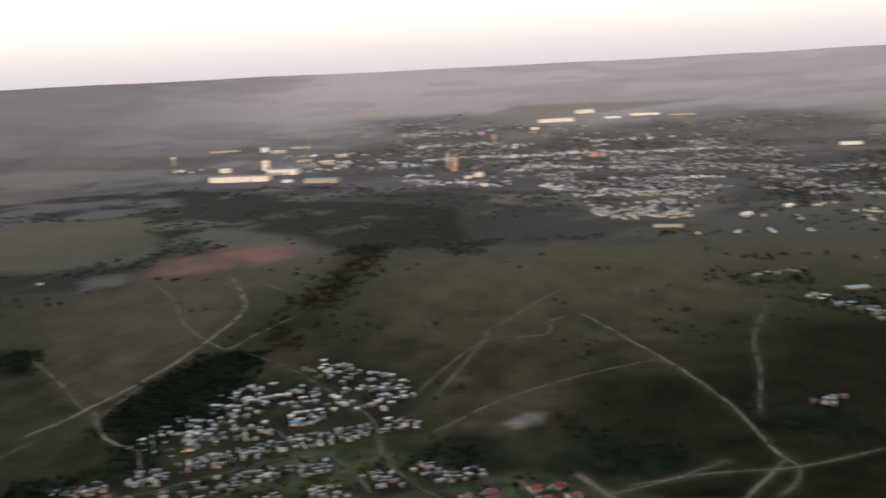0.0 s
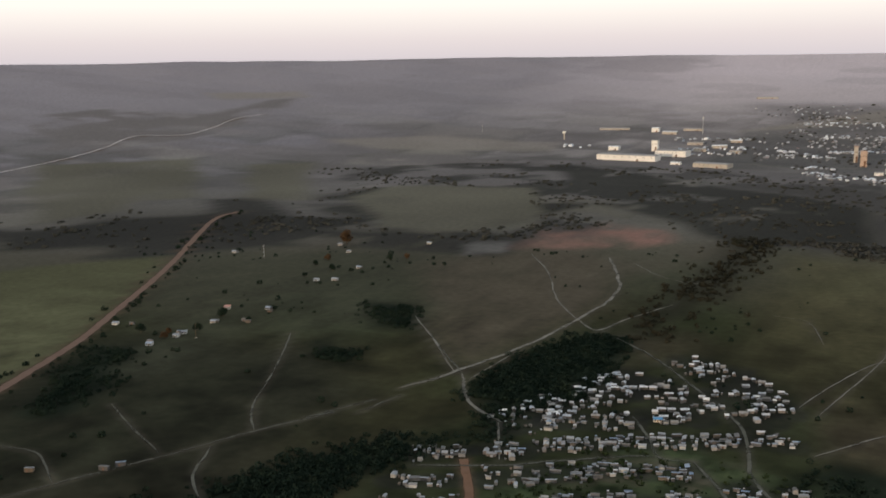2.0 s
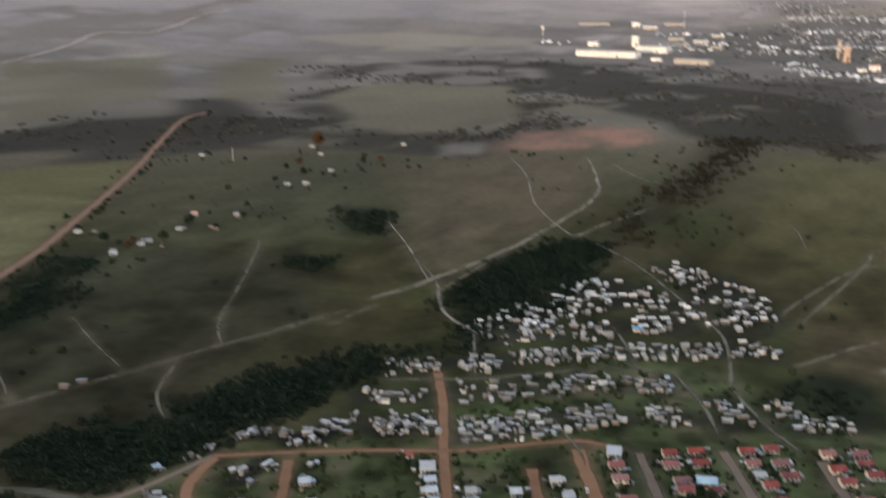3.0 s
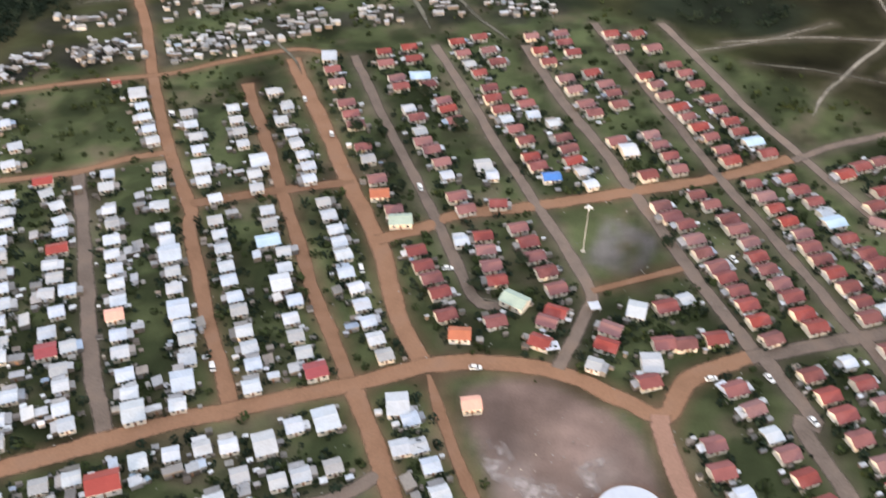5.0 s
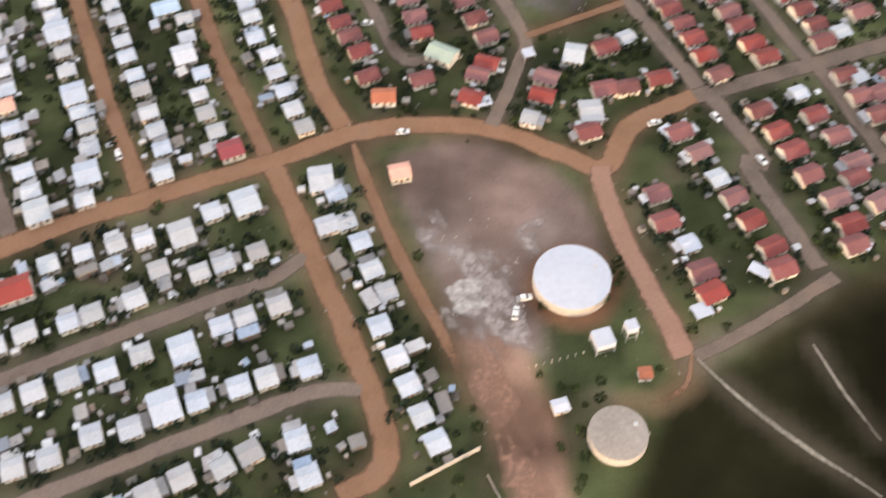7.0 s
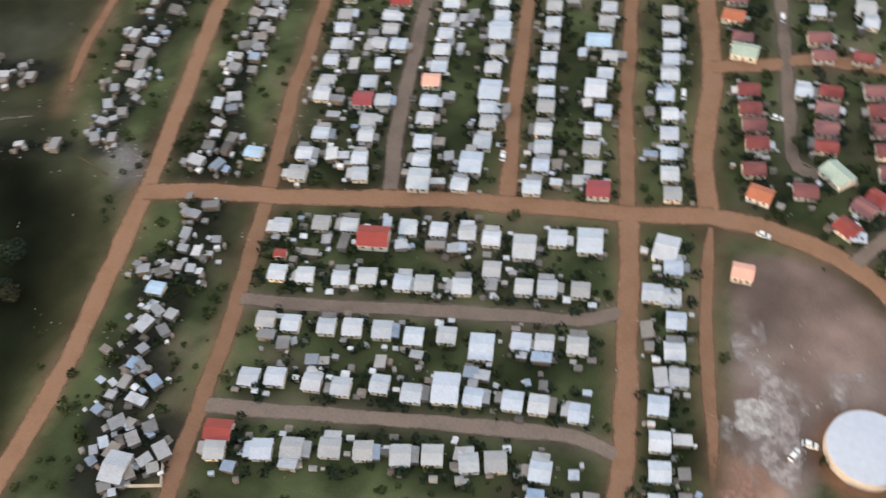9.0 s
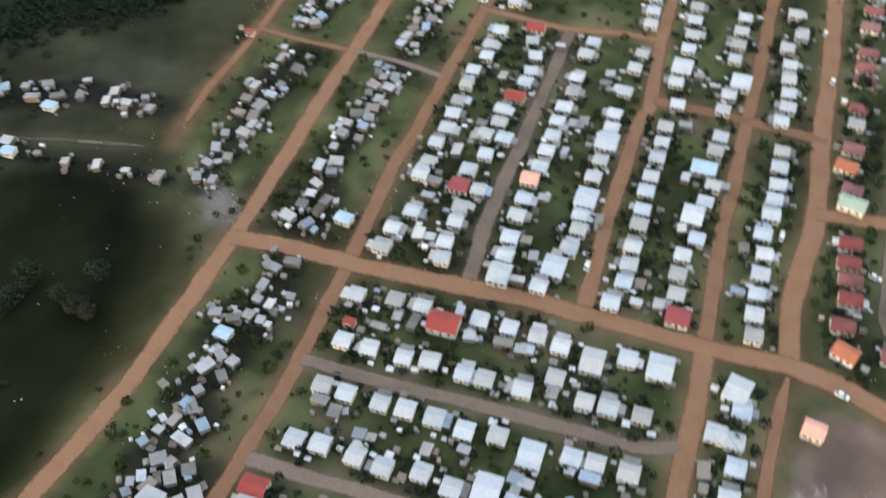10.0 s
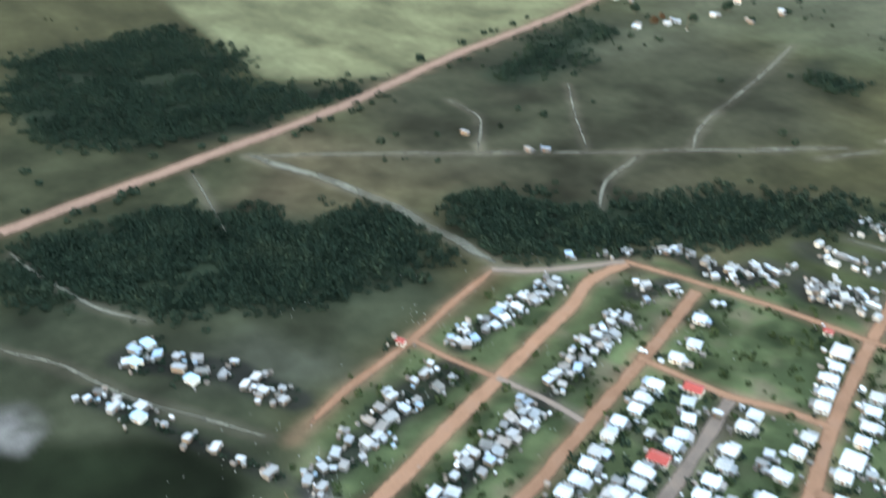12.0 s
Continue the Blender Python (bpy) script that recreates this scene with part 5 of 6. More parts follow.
house_row("red", (77.7, 288.2), (99.0, 244.3), (0.000, 0.198, 0.429, 0.592, 0.787, 1.000), (-0.5, 0.5, -0.1, 0.4, 0.0, -0.3))
house_row("red", (67.0, 263.0), (77.7, 235.7), (0.000, 0.346, 0.672, 1.000), (0.8, -1.7, 0.9, -0.0))
house_row("red", (104.0, 297.3), (123.3, 252.6), (0.000, 0.197, 0.373, 0.581, 0.804, 1.000), (-0.1, 0.2, 0.3, -0.9, 1.0, -0.4))
house_row("red", (117.7, 304.8), (129.8, 276.1), (0.000, 0.315, 0.641, 1.000), (0.1, -0.5, 0.6, -0.2))
house_row("red", (139.1, 312.8), (148.0, 295.4), (0.000, 0.462, 1.000), (-0.7, 1.4, -0.6))
house_row("red", (37.5, 311.8), (31.2, 293.7), (0.000, 0.431, 1.000), (-0.4, 0.6, -0.3))
house_row("red", (57.2, 325.9), (57.2, 325.9), (0.0,))
house_row("red", (55.4, 306.3), (73.6, 311.1), (0.000, 0.399, 1.000), (0.4, -0.7, 0.3))
house_row("red", (48.9, 288.2), (48.9, 288.2), (0.0,))
house_row("red", (100.1, 236.8), (100.1, 236.8), (0.0,))
house_row("red", (122.5, 245.1), (122.5, 245.1), (0.0,))
house_row("red", (128.2, 270.5), (138.1, 252.3), (0.000, 0.528, 1.000), (-0.1, 0.1, -0.1))
house_row("red", (134.2, 313.2), (148.4, 277.1), (0.000, 0.255, 0.481, 0.756, 1.000), (0.1, -0.6, 0.3, 0.6, -0.5))
house_row("red", (149.2, 312.8), (166.1, 323.6), (0.000, 0.602, 1.000), (-0.2, 0.4, -0.3))
house_row("red", (158.2, 363.6), (177.9, 373.9), (0.000, 0.433, 1.000), (0.4, -0.8, 0.3))
house_row("red", (160.6, 350.7), (171.6, 349.4), (0.000, 0.352, 1.000), (1.9, -3.0, 1.1))

for strip in STRIPS:
    crowd_shacks(*strip)
for strip in FAR_STRIPS:
    crowd_far(*strip)

for kind, x, y, turn in (("redbig", -116.8, 227.4, 0.43), ("pink", -9.5, 270.9, 0.25), ("maroon", -62.7, 279.9, 0.43), ("sky", -51.1, 478.9, 0.2), ("blue", 14.5, 401.6, 0.25), ("orange", -56.3, 380.7, 0.2), ("orange", -16.1, 302.8, 0.05), ("redbright", -197.0, 372.4, 0.43), ("redbright", -173.6, 330.7, 0.43), ("pink", -138.9, 297.7, 0.43), ("maroon", -155.8, 278.0, 0.43), ("green", 2.5, 322.4, -0.5), ("green", -45.4, 364.1, 0.2),
                         ("broad", -65.5, 208.9, 0.43), ("broad", -72.4, 247.4, 0.43), ("broad", -55.4, 259.5, 0.43), ("broad", -67.5, 191.9, 0.43), ("broad", -33.4, 268.3, 0.2), ("broad", -117.3, 255.3, 0.43), ("broad", -105.6, 270.0, 0.4), ("broad", -117.4, 303.5, 0.4), ("broad", -129.9, 333.3, 0.4), ("broad", -84.4, 321.7, 0.4), ("sky", -94.8, 345.2, 0.4), ("broad", -181.8, 445.5, 0.4), ("broad", -134.7, 391.1, 0.4), ("broad", -130.6, 332.6, 0.4),
                         ("sky", 104.3, 439.8, 0.4), ("sky", 128.8, 384.1, 0.4), ("white", -20.0, 354.3, 0.3), ("white", 5.2, 450.5, 0.3), ("broad", 48.4, 426.5, 0.3), ("broad", 46.7, 322.5, -0.2), ("white", 64.8, 330.5, 0.5), ("broad", 50.4, 296.4, 0.1), ("broad", -14.8, 406.2, 0.3), ("broad", -98.8, 492.7, 0.2), ("white", 137.5, 333.6, 0.4), ("redbright", 79.1, 228.1, 0.5), ("broad", -111.4, 398.1, 0.4), ("redbright", -117.0, 148.5, 0.43), ("broad", -134.9, 124.8, 0.3)):
    house_at(kind, (x, y), turn)
for kind, x, y, turn in (("redsmall", -287.6, 288.2, 0.5), ("skysmall", -332.4, 186.5, 0.5), ("skysmall", -309.2, 202.4, 0.4), ("skysmall", -342.7, 195.3, 0.3), ("skysmall", -297.1, 176.7, 0.5), ("skysmall", -175.3, 238.3, 0.3), ("skysmall", -166.8, 177.1, 0.3), ("redsmall", -139.9, 207.4, 0.43), ("redsmall", -195.3, 454.1, 0.4)):
    house_at(kind, (x, y), turn)


# east edge of the red-roofed blocks
for kind, x, y in (("red", 147.1, 386.5), ("red", 160.9, 404.6), ("red", 177.3, 414.4), ("red", 171.6, 397.8), ("red", 180.1, 402.0), ("red", 193.5, 418.2), ("red", 191.2, 407.4), ("red", 181.1, 358.7), ("red", 172.7, 363.1), ("white", 167.4, 390.0)):
    house_at(kind, (x, y), -0.35)

# ---- the two water tanks ----
def water_tank(x, y, radius, height, lid, words):
    tank = thing("water_tank", x, y, 0, words, "water tank", "round water tanks")
    part("tank_wall", lathe_mesh("tank_wall", CONCRETE, [(radius + 0.25, -0.3), (radius + 0.25, 0.3), (radius, 0.35), (radius, height - 0.3), (radius + 0.12, height - 0.28), (radius + 0.12, height)]), tank)
    part("tank_roof", lathe_mesh("tank_roof", lid, [(radius + 0.02, height - 0.1), (radius + 0.02, height + 0.06), (radius * 0.98, height + 0.12), (radius * 0.5, height + 0.45), (0.35, height + 0.6)], smooth=False), tank)
    hatch = part("hatch", boxes("hatch", STEEL, (-0.5, 0.5, -0.5, 0.5, 0, 0.35)), tank, at=(radius * 0.6, radius * 0.3, height + 0.3))
    part("hatch_lid", boxes("hatch_lid", STEEL, (-0.56, 0.56, -0.56, 0.56, 0.36, 0.43)), hatch)
    ladder = part("ladder", boxes("ladder", STEEL, (-0.28, -0.22, -0.05, 0.05, 0, height + 0.9), (0.22, 0.28, -0.05, 0.05, 0, height + 0.9)), tank, at=(radius + 0.35, 0, 0), turn=math.pi / 2)
    rung = boxes("rung", STEEL, (-0.22, 0.22, -0.03, 0.03, 0, 0.05))
    for k in range(1, int(height / 0.4)):
        part("rung", rung, ladder, at=(0, 0, 0.4 * k))


water_tank(40.7, 232.4, 10.9, 3.3, LID_WHITE, "large round concrete water tank with a white roof")
water_tank(49.6, 185.2, 7.5, 3.0, LID_GREY, "smaller round concrete water tank with a grey slab roof")


# ---- light mast, walls and sheds round the open ground ----
def light_mast(x, y, height):
    mast = thing("light_mast", x, y, 0, "tall pale steel light mast on the green", "light mast")
    part("pole", lathe_mesh("pole", STEEL, [(0.26, -0.3), (0.22, 0.4), (0.1, height)], 12), mast)
    part("base_plate", boxes("base_plate", CONCRETE, (-0.8, 0.8, -0.8, 0.8, -0.2, 0.25)), mast)
    head = part("lamp_ring", lathe_mesh("lamp_ring", STEEL, [(0.25, height - 0.6), (1.1, height - 0.4), (1.1, height - 0.25), (0.2, height)], 12), mast)
    for k in range(4):
        t = k * math.pi / 2
        part("floodlight", boxes("floodlight", CAR_PAINT, (-0.35, 0.35, -0.25, 0.25, -0.4, 0.05)), head, at=(1.2 * math.cos(t), 1.2 * math.sin(t), height - 0.45), turn=t)


light_mast(27.7, 356.2, 22.0)


def yard_wall(line, height, words, mat=CONCRETE):
    ob = thing("yard_wall", line[0][0], line[0][1], 0, words, "wall")
    o = Vector(line[0])
    for p, q in zip(line, line[1:]):
        p, q = Vector(p) - o, Vector(q) - o
        d = q - p
        n = max(1, int(d.length / 3.0))
        for k in range(n):
            m = p + d * ((k + 0.5) / n)
            seg = d.length / n
            part("wall_panel", boxes("wall_panel", mat, (-seg / 2 + 0.1, seg / 2 - 0.1, -0.1, 0.1, -0.2, height), (-seg / 2 + 0.1, seg / 2 - 0.1, -0.14, 0.14, height, height + 0.08)), ob, at=(m.x, m.y, 0), turn=math.atan2(d.y, d.x))
        for k in range(n + 1):
            m = p + d * (k / n)
            part("wall_post", boxes("wall_post", mat, (-0.16, 0.16, -0.16, 0.16, -0.2, height + 0.2)), ob, at=(m.x, m.y, 0), turn=math.atan2(d.y, d.x))


yard_wall([(-45, 149), (-29.2, 157.1), (-14.4, 164.9)], 1.9, "long cream precast concrete wall in evening sun")
yard_wall([(-2.7, 171.7), (14.4, 181.4)], 2.1, "cream precast concrete wall behind the last house")
yard_wall([(16.5, 174.5), (23.0, 161.5), (31, 146)], 0.7, "low grey weathered wall along the dirt track", LID_GREY)
yard_wall([(-130.2, 121.7), (-120.8, 127.4), (-124.4, 132.4)], 1.6, "pale wall round a crowded yard")
house_at("shedorange", (58.3, 202.9), 0.1)
house_at("shedwhite", (35.4, 193.2), 0.3)


def tank_stand(x, y, turn, size, height):
    """A square white tank on a braced steel stand."""
    stand = thing("tank_stand", x, y, turn, "square white water tank on a tall steel stand", "tank stand", "raised tanks")
    k = size / 2
    for sx in (-1, 1):
        for sy in (-1, 1):
            part("leg", boxes("leg", STEEL, (sx * k - 0.12, sx * k + 0.12, sy * k - 0.12, sy * k + 0.12, -0.2, height)), stand)
    for z in (height * 0.45, height - 0.1):
        for s in (-1, 1):
            part("brace", boxes("brace", STEEL, (-k, k, s * k - 0.05, s * k + 0.05, z, z + 0.12)), stand)
            part("brace", boxes("brace", STEEL, (s * k - 0.05, s * k + 0.05, -k, k, z, z + 0.12)), stand)
    part("platform", boxes("platform", CONCRETE, (-k - 0.2, k + 0.2, -k - 0.2, k + 0.2, height + 0.02, height + 0.14)), stand)
    part("tank", boxes("tank", LID_WHITE, (-k, k, -k, k, height + 0.14, height + 2.2), (-k - 0.06, k + 0.06, -k - 0.06, k + 0.06, height + 2.2, height + 2.3)), stand)


tank_stand(47.7, 212.0, 0.3, 5.2, 2.8)
tank_stand(55.3, 215.0, 0.3, 3.0, 4.5)
for k in range(8):
    post = thing("fence_post", 27.5 + 2.15 * k, 204.6 + 0.7 * k, 0.3, "slim pale fence post beside the trodden track", "fence post", "fence posts")
    part("post", boxes("post", CONCRETE, (-0.09, 0.09, -0.09, 0.09, -0.2, 1.5)), post)
    part("post_cap", boxes("post_cap", CONCRETE, (-0.12, 0.12, -0.12, 0.12, 1.5, 1.56)), post)


def carport(x, y, turn, w, d):
    """A flat pale sheet roof with a fascia on four posts."""
    ob = thing("carport", x, y, turn, "flat white sheet carport beside a red-roofed house", "carport", "carports")
    a, b = w / 2, d / 2
    part("roof", boxes("roof", LID_WHITE, (-a, a, -b, b, 2.3, 2.38), (-a, a, -b - 0.04, -b, 2.2, 2.4), (-a, a, b, b + 0.04, 2.2, 2.4)), ob)
    for sx in (-1, 1):
        for sy in (-1, 1):
            part("post", boxes("post", STEEL, (sx * (a - 0.2) - 0.06, sx * (a - 0.2) + 0.06, sy * (b - 0.2) - 0.06, sy * (b - 0.2) + 0.06, -0.1, 2.3)), ob)


for spot in ((93.8, 235.7, -0.6, 6, 3.5), (75.8, 222.4, 0.4, 5.5, 4.5), (74.2, 287.8, -0.9, 6, 4), (16.3, 300.6, 0.3, 5, 4), (31.4, 323.0, 0.3, 4, 4), (89.2, 463.9, 0.4, 5, 4), (124.8, 245.1, -0.6, 5, 3)):
    carport(*spot)


# ---- cars ----
def car_meshes():
    def hull(rows):
        v, f = [], []
        for x, w, z0, z1 in rows:
            v += [(x, -w, z0), (x, w, z0), (x, w * 0.92, z1), (x, -w * 0.92, z1)]
        for k in range(len(rows) - 1):
            a = 4 * k
            f += [(a + j, a + (j + 1) % 4, a + 4 + (j + 1) % 4, a + 4 + j) for j in range(4)]
        f += [(3, 2, 1, 0), tuple(4 * (len(rows) - 1) + j for j in range(4))]
        return v, f
    body = mesh_of("body", *hull([(-2.1, 0.75, 0.4, 0.85), (-1.9, 0.85, 0.3, 0.98), (0.9, 0.87, 0.28, 1.0), (1.9, 0.84, 0.3, 0.85), (2.15, 0.72, 0.4, 0.7)]), CAR_PAINT)
    cabin = mesh_of("cabin", *hull([(-1.85, 0.78, 0.97, 1.0), (-1.3, 0.74, 0.97, 1.45), (0.3, 0.74, 0.98, 1.47), (1.05, 0.78, 0.97, 1.0)]), DARK)
    roof = mesh_of("car_roof", *hull([(-1.35, 0.7, 1.44, 1.48), (-1.1, 0.7, 1.45, 1.52), (0.1, 0.7, 1.46, 1.53), (0.35, 0.68, 1.45, 1.48)]), CAR_PAINT)
    n = 12
    v = [(0.32 * math.cos(2 * math.pi * k / n), y, 0.32 + 0.32 * math.sin(2 * math.pi * k / n)) for y in (-0.1, 0.1) for k in range(n)]
    f = [(k, (k + 1) % n, n + (k + 1) % n, n + k) for k in range(n)] + [tuple(range(n))[::-1], tuple(range(n, 2 * n))]
    return body, cabin, roof, mesh_of("wheel", v, f, RUBBER)


CAR = car_meshes()
RIM = boxes("rim", STEEL, (-0.16, 0.16, -0.115, 0.115, -0.05, 0.05), (-0.05, 0.05, -0.115, 0.115, -0.16, 0.16))
for x, y, turn in ((-40.5, 389.7, 1.9), (-23.8, 338.8, 0.2), (90.1, 295.3, -1), (101.6, 277.5, -1), (70.4, 292.8, 0.3), (-56.5, 335.3, 1.9), (-84.8, 424.6, 1.9), (-102.9, 452.4, 1.9), (-161.6, 432.1, 1.9), (-98.0, 278.7, 2), (-40.1, 388.9, 1.9), (-98.3, 278.9, 1.9), (-56.2, 334.4, 1.9), (-228.7, 373.7, 0.6), (-160.8, 432.1, 1.9), (85.7, 357.3, -1), (-9.4, 288.6, 0.1), (27.2, 226.8, 0.2), (24.6, 221.8, 1.4)):
    car = thing("car", x, y, turn, "white parked car on a dirt street", "car", "parked cars")
    car.location.z += 0.3
    part("body", CAR[0], car)
    part("cabin", CAR[1], car, "dark car windows")
    part("car_roof", CAR[2], car)
    for cx in (-1.3, 1.3):
        for cy in (-0.78, 0.78):
            part("rim", RIM, part("wheel", CAR[3], car, at=(cx, cy, 0)), at=(0, 0, 0.32))


# ---- many small buildings joined: the settlement beyond and the distant town ----
def building_cloud(name, spots, label, mats, category):
    """spots: x, y, turn, width, depth, wall height, rise, roof tone, wall tone. Gabled or flat-roofed blocks with eaves."""
    s = np.array([p[:7] for p in spots], float)
    n = len(s)
    roof_tone, wall_tone = np.array([p[7] for p in spots], float), np.array([p[8] for p in spots], float)
    w, d, h, r = s[:, 3] / 2, s[:, 4] / 2, s[:, 5], s[:, 6]
    o = 0.05 * s[:, 3]
    zero = np.zeros(n)
    corner = [(-w, -d, zero - 0.3), (w, -d, zero - 0.3), (w, d, zero - 0.3), (-w, d, zero - 0.3), (-w, -d, h), (w, -d, h), (w, d, h), (-w, d, h), (-w, zero, h + r), (w, zero, h + r),
              (-w - o, -d - o, h - 0.05), (w + o, -d - o, h - 0.05), (w + o, zero, h + r + 0.15), (-w - o, zero, h + r + 0.15), (w + o, d + o, h - 0.05), (-w - o, d + o, h - 0.05),
              (-w - o, -d - o, h - 0.2), (w + o, -d - o, h - 0.2)]
    local = np.stack([np.stack(c, -1) for c in corner], 1)
    c, si = np.cos(s[:, 2])[:, None], np.sin(s[:, 2])[:, None]
    gx_ = s[:, 0][:, None] + local[..., 0] * c - local[..., 1] * si
    gy_ = s[:, 1][:, None] + local[..., 0] * si + local[..., 1] * c
    base = terrain(s[:, 0], s[:, 1])[:, None]
    verts = np.stack([gx_, gy_, local[..., 2] + base], -1).reshape(-1, 3)
    quads_ = [(0, 1, 5, 4), (1, 2, 6, 5), (2, 3, 7, 6), (3, 0, 4, 7), (5, 6, 9, 9), (7, 4, 8, 8), (10, 11, 12, 13), (13, 12, 14, 15), (16, 17, 11, 10)]
    is_roof = [False] * 6 + [True] * 3
    faces, tone = [], []
    for k in range(n):
        for q, top in zip(quads_, is_roof):
            q = q[:3] if q[2] == q[3] else q
            faces.append(tuple(i + 18 * k for i in q))
            tone += [(*(roof_tone[k] if top else wall_tone[k]), 1)] * len(q)
    me = bpy.data.meshes.new(name)
    me.from_pydata(verts.tolist(), [], faces)
    layer = me.color_attributes.new("tone", "FLOAT_COLOR", "CORNER")
    layer.data.foreach_set("color", np.array(tone).ravel())
    me.materials.append(mats)
    me.update()
    return tagged(new(name, me), label, category, kind="stuff")


PALES = [(0.45, 0.47, 0.50), (0.58, 0.60, 0.64), (0.26, 0.25, 0.24), (0.17, 0.15, 0.14), (0.38, 0.39, 0.42), (0.22, 0.17, 0.14), (0.62, 0.62, 0.65), (0.28, 0.36, 0.45)]
DULL = [(0.14, 0.13, 0.12), (0.10, 0.085, 0.075), (0.20, 0.17, 0.15), (0.24, 0.24, 0.25)]
WALLS = [(0.20, 0.175, 0.155), (0.13, 0.115, 0.10), (0.32, 0.30, 0.29), (0.14, 0.115, 0.10)]
HUTS = []
for w, d, h, rise in ((4.6, 3.8, 2.3, 0.6), (3.6, 3.0, 2.2, 0.4), (2.8, 2.4, 2.0, 0.3), (5.4, 4.0, 2.4, 0.8)):
    HUTS.append((gable_walls("wall", HUT_WALL, w, d, h, rise), gable_roof("roof", HUT_ROOF, w, d, h, rise, 0.2, 0.06)))
for meshes in [m for _, m in SHACKS[:3]]:
    HUTS.append(meshes)
FAR_SHACKS.sort(key=lambda p: math.hypot(p[0] + 40, p[1]))
for x, y, turn in FAR_SHACKS[:300]:
    hut = thing("hut", x, y, turn, "small hut with a pale iron roof in a crowded settlement", "hut", "huts of the settlement beyond")
    hut.scale = (dice.uniform(0.65, 1.3), dice.uniform(0.6, 0.95), dice.uniform(0.72, 0.92))
    walls, cap = HUTS[dice.randrange(len(HUTS))]
    part("wall", walls, hut)
    part("roof", cap, hut)
    part("door", SHACK_DOOR, hut, at=(0.2, -1.75, 0)) if walls is HUTS[1][0] else None
HUT_TONES = [(0.60, 0.60, 0.62), (0.16, 0.155, 0.15), (0.68, 0.68, 0.70), (0.30, 0.29, 0.28), (0.54, 0.55, 0.58), (0.42, 0.43, 0.45), (0.66, 0.66, 0.66)]
building_cloud("far_huts", [(x, y, turn, dice.uniform(2.6, 6.2), dice.uniform(2.2, 3.8), dice.uniform(1.7, 2.2), dice.uniform(0.3, 0.9), dice.choice(HUT_TONES), dice.choice(WALLS)) for x, y, turn in FAR_SHACKS[300:]],
               "farther huts with pale iron roofs, crowded along paths", TOWN_MIX, "huts")
house_at("bluesmall", (-121, 666), 0.2)
spots = []
for x, y, turn in FAR_SHACKS + SHACK_SPOTS + SHACK_SPOTS:
    a, r = dice.uniform(0, 6.3), dice.uniform(2.6, 5.0)
    k = dice.uniform(0.9, 2.2)
    spots.append((x + r * math.cos(a), y + r * math.sin(a), turn + dice.uniform(-0.4, 0.4), k, k * dice.uniform(0.6, 1), dice.uniform(0.8, 1.9), 0.1, dice.choice(PALES + DULL), dice.choice(WALLS)))


def on_bare(x, y):
    return inside(np.array([x]), np.array([y]), BARE)[0] or (30 < x < 65 and 185 < y < 220)


for x, y, turn in HOUSE_SPOTS:
    for _ in range(0 if on_bare(x, y) else 3):
        a, r = dice.uniform(0, 6.3), dice.uniform(4.8, 7.4)
        k = dice.uniform(0.9, 2.4)
        spots.append((x + r * math.cos(a), y + r * math.sin(a), turn, k, k * dice.uniform(0.6, 1), dice.uniform(0.7, 2.0), 0.1, dice.choice(PALES[:4] + DULL), dice.choice(WALLS)))
near = np.array([p[:2] for p in spots])
free = np.ones(len(near), bool)
for kind, width, line in ROADS:
    free &= near_line(near[:, 0], near[:, 1], line) > width * 0.5 + 0.8
spots = [p for p, ok in zip(spots, free) if ok]
dice.shuffle(spots)
OUTHOUSE = [lean_meshes(w, d, lo, hi) for w, d, lo, hi in ((1.5, 1.3, 1.7, 1.9), (2.2, 1.7, 1.6, 1.9), (1.2, 1.1, 1.8, 2.0))]
for x, y, turn, *_ in spots[:290]:
    hut = thing("outhouse", x, y, turn, "tiny iron outhouse in a crowded yard", "outhouse", "yard outhouses")
    walls, cap = OUTHOUSE[dice.randrange(3)]
    part("wall", walls, hut)
    part("roof", cap, hut)
building_cloud("yard_clutter", spots[290:], "outhouses, coops and scrap in crowded yards", TOWN_MIX, "yard clutter")
spots = []
for a, b, count, wide in (((353, 999), (411, 875), 34, 28), ((335, 1083), (399, 1105), 9, 18), ((500, 1148), (560, 1160), 8, 30), ((254, 653), (274, 671), 7, 18)):
    for k in range(count):
        p = Vector(a).lerp(Vector(b), dice.random()) + Vector((dice.uniform(-0.5, 0.5), dice.uniform(-0.5, 0.5))) * wide
        spots.append((p.x, p.y, dice.uniform(0, 3), dice.uniform(3.5, 6.5), dice.uniform(3.5, 5), 2.4, 0.9, dice.choice(PALES + DULL), dice.choice(WALLS)))
spots.append((418, 1000, 0.2, 22, 12, 3.0, 1.0, (0.42, 0.45, 0.48), WALLS[1]))
building_cloud("far_houses", spots, "distant little houses with pale iron roofs", TOWN_MIX, "houses")

# bright streets: start, end, how many houses
STREETS = [((-71, 2619), (76, 2646), 44), ((76, 2627), (275, 2595), 66), ((277, 2614), (405, 2616), 36), ((399, 2580), (689, 2546), 80), ((133, 2346), (227, 2449), 46), ((179, 2041), (230, 1903), 40),
           ((-100, 2250), (-46, 2125), 26), ((-10, 2171), (77, 2065), 22), ((-90, 2525), (-224, 2649), 26), ((-153, 3092), (20, 3108), 26), ((20, 3055), (107, 3110), 14), ((156, 2766), (207, 2835), 14)]
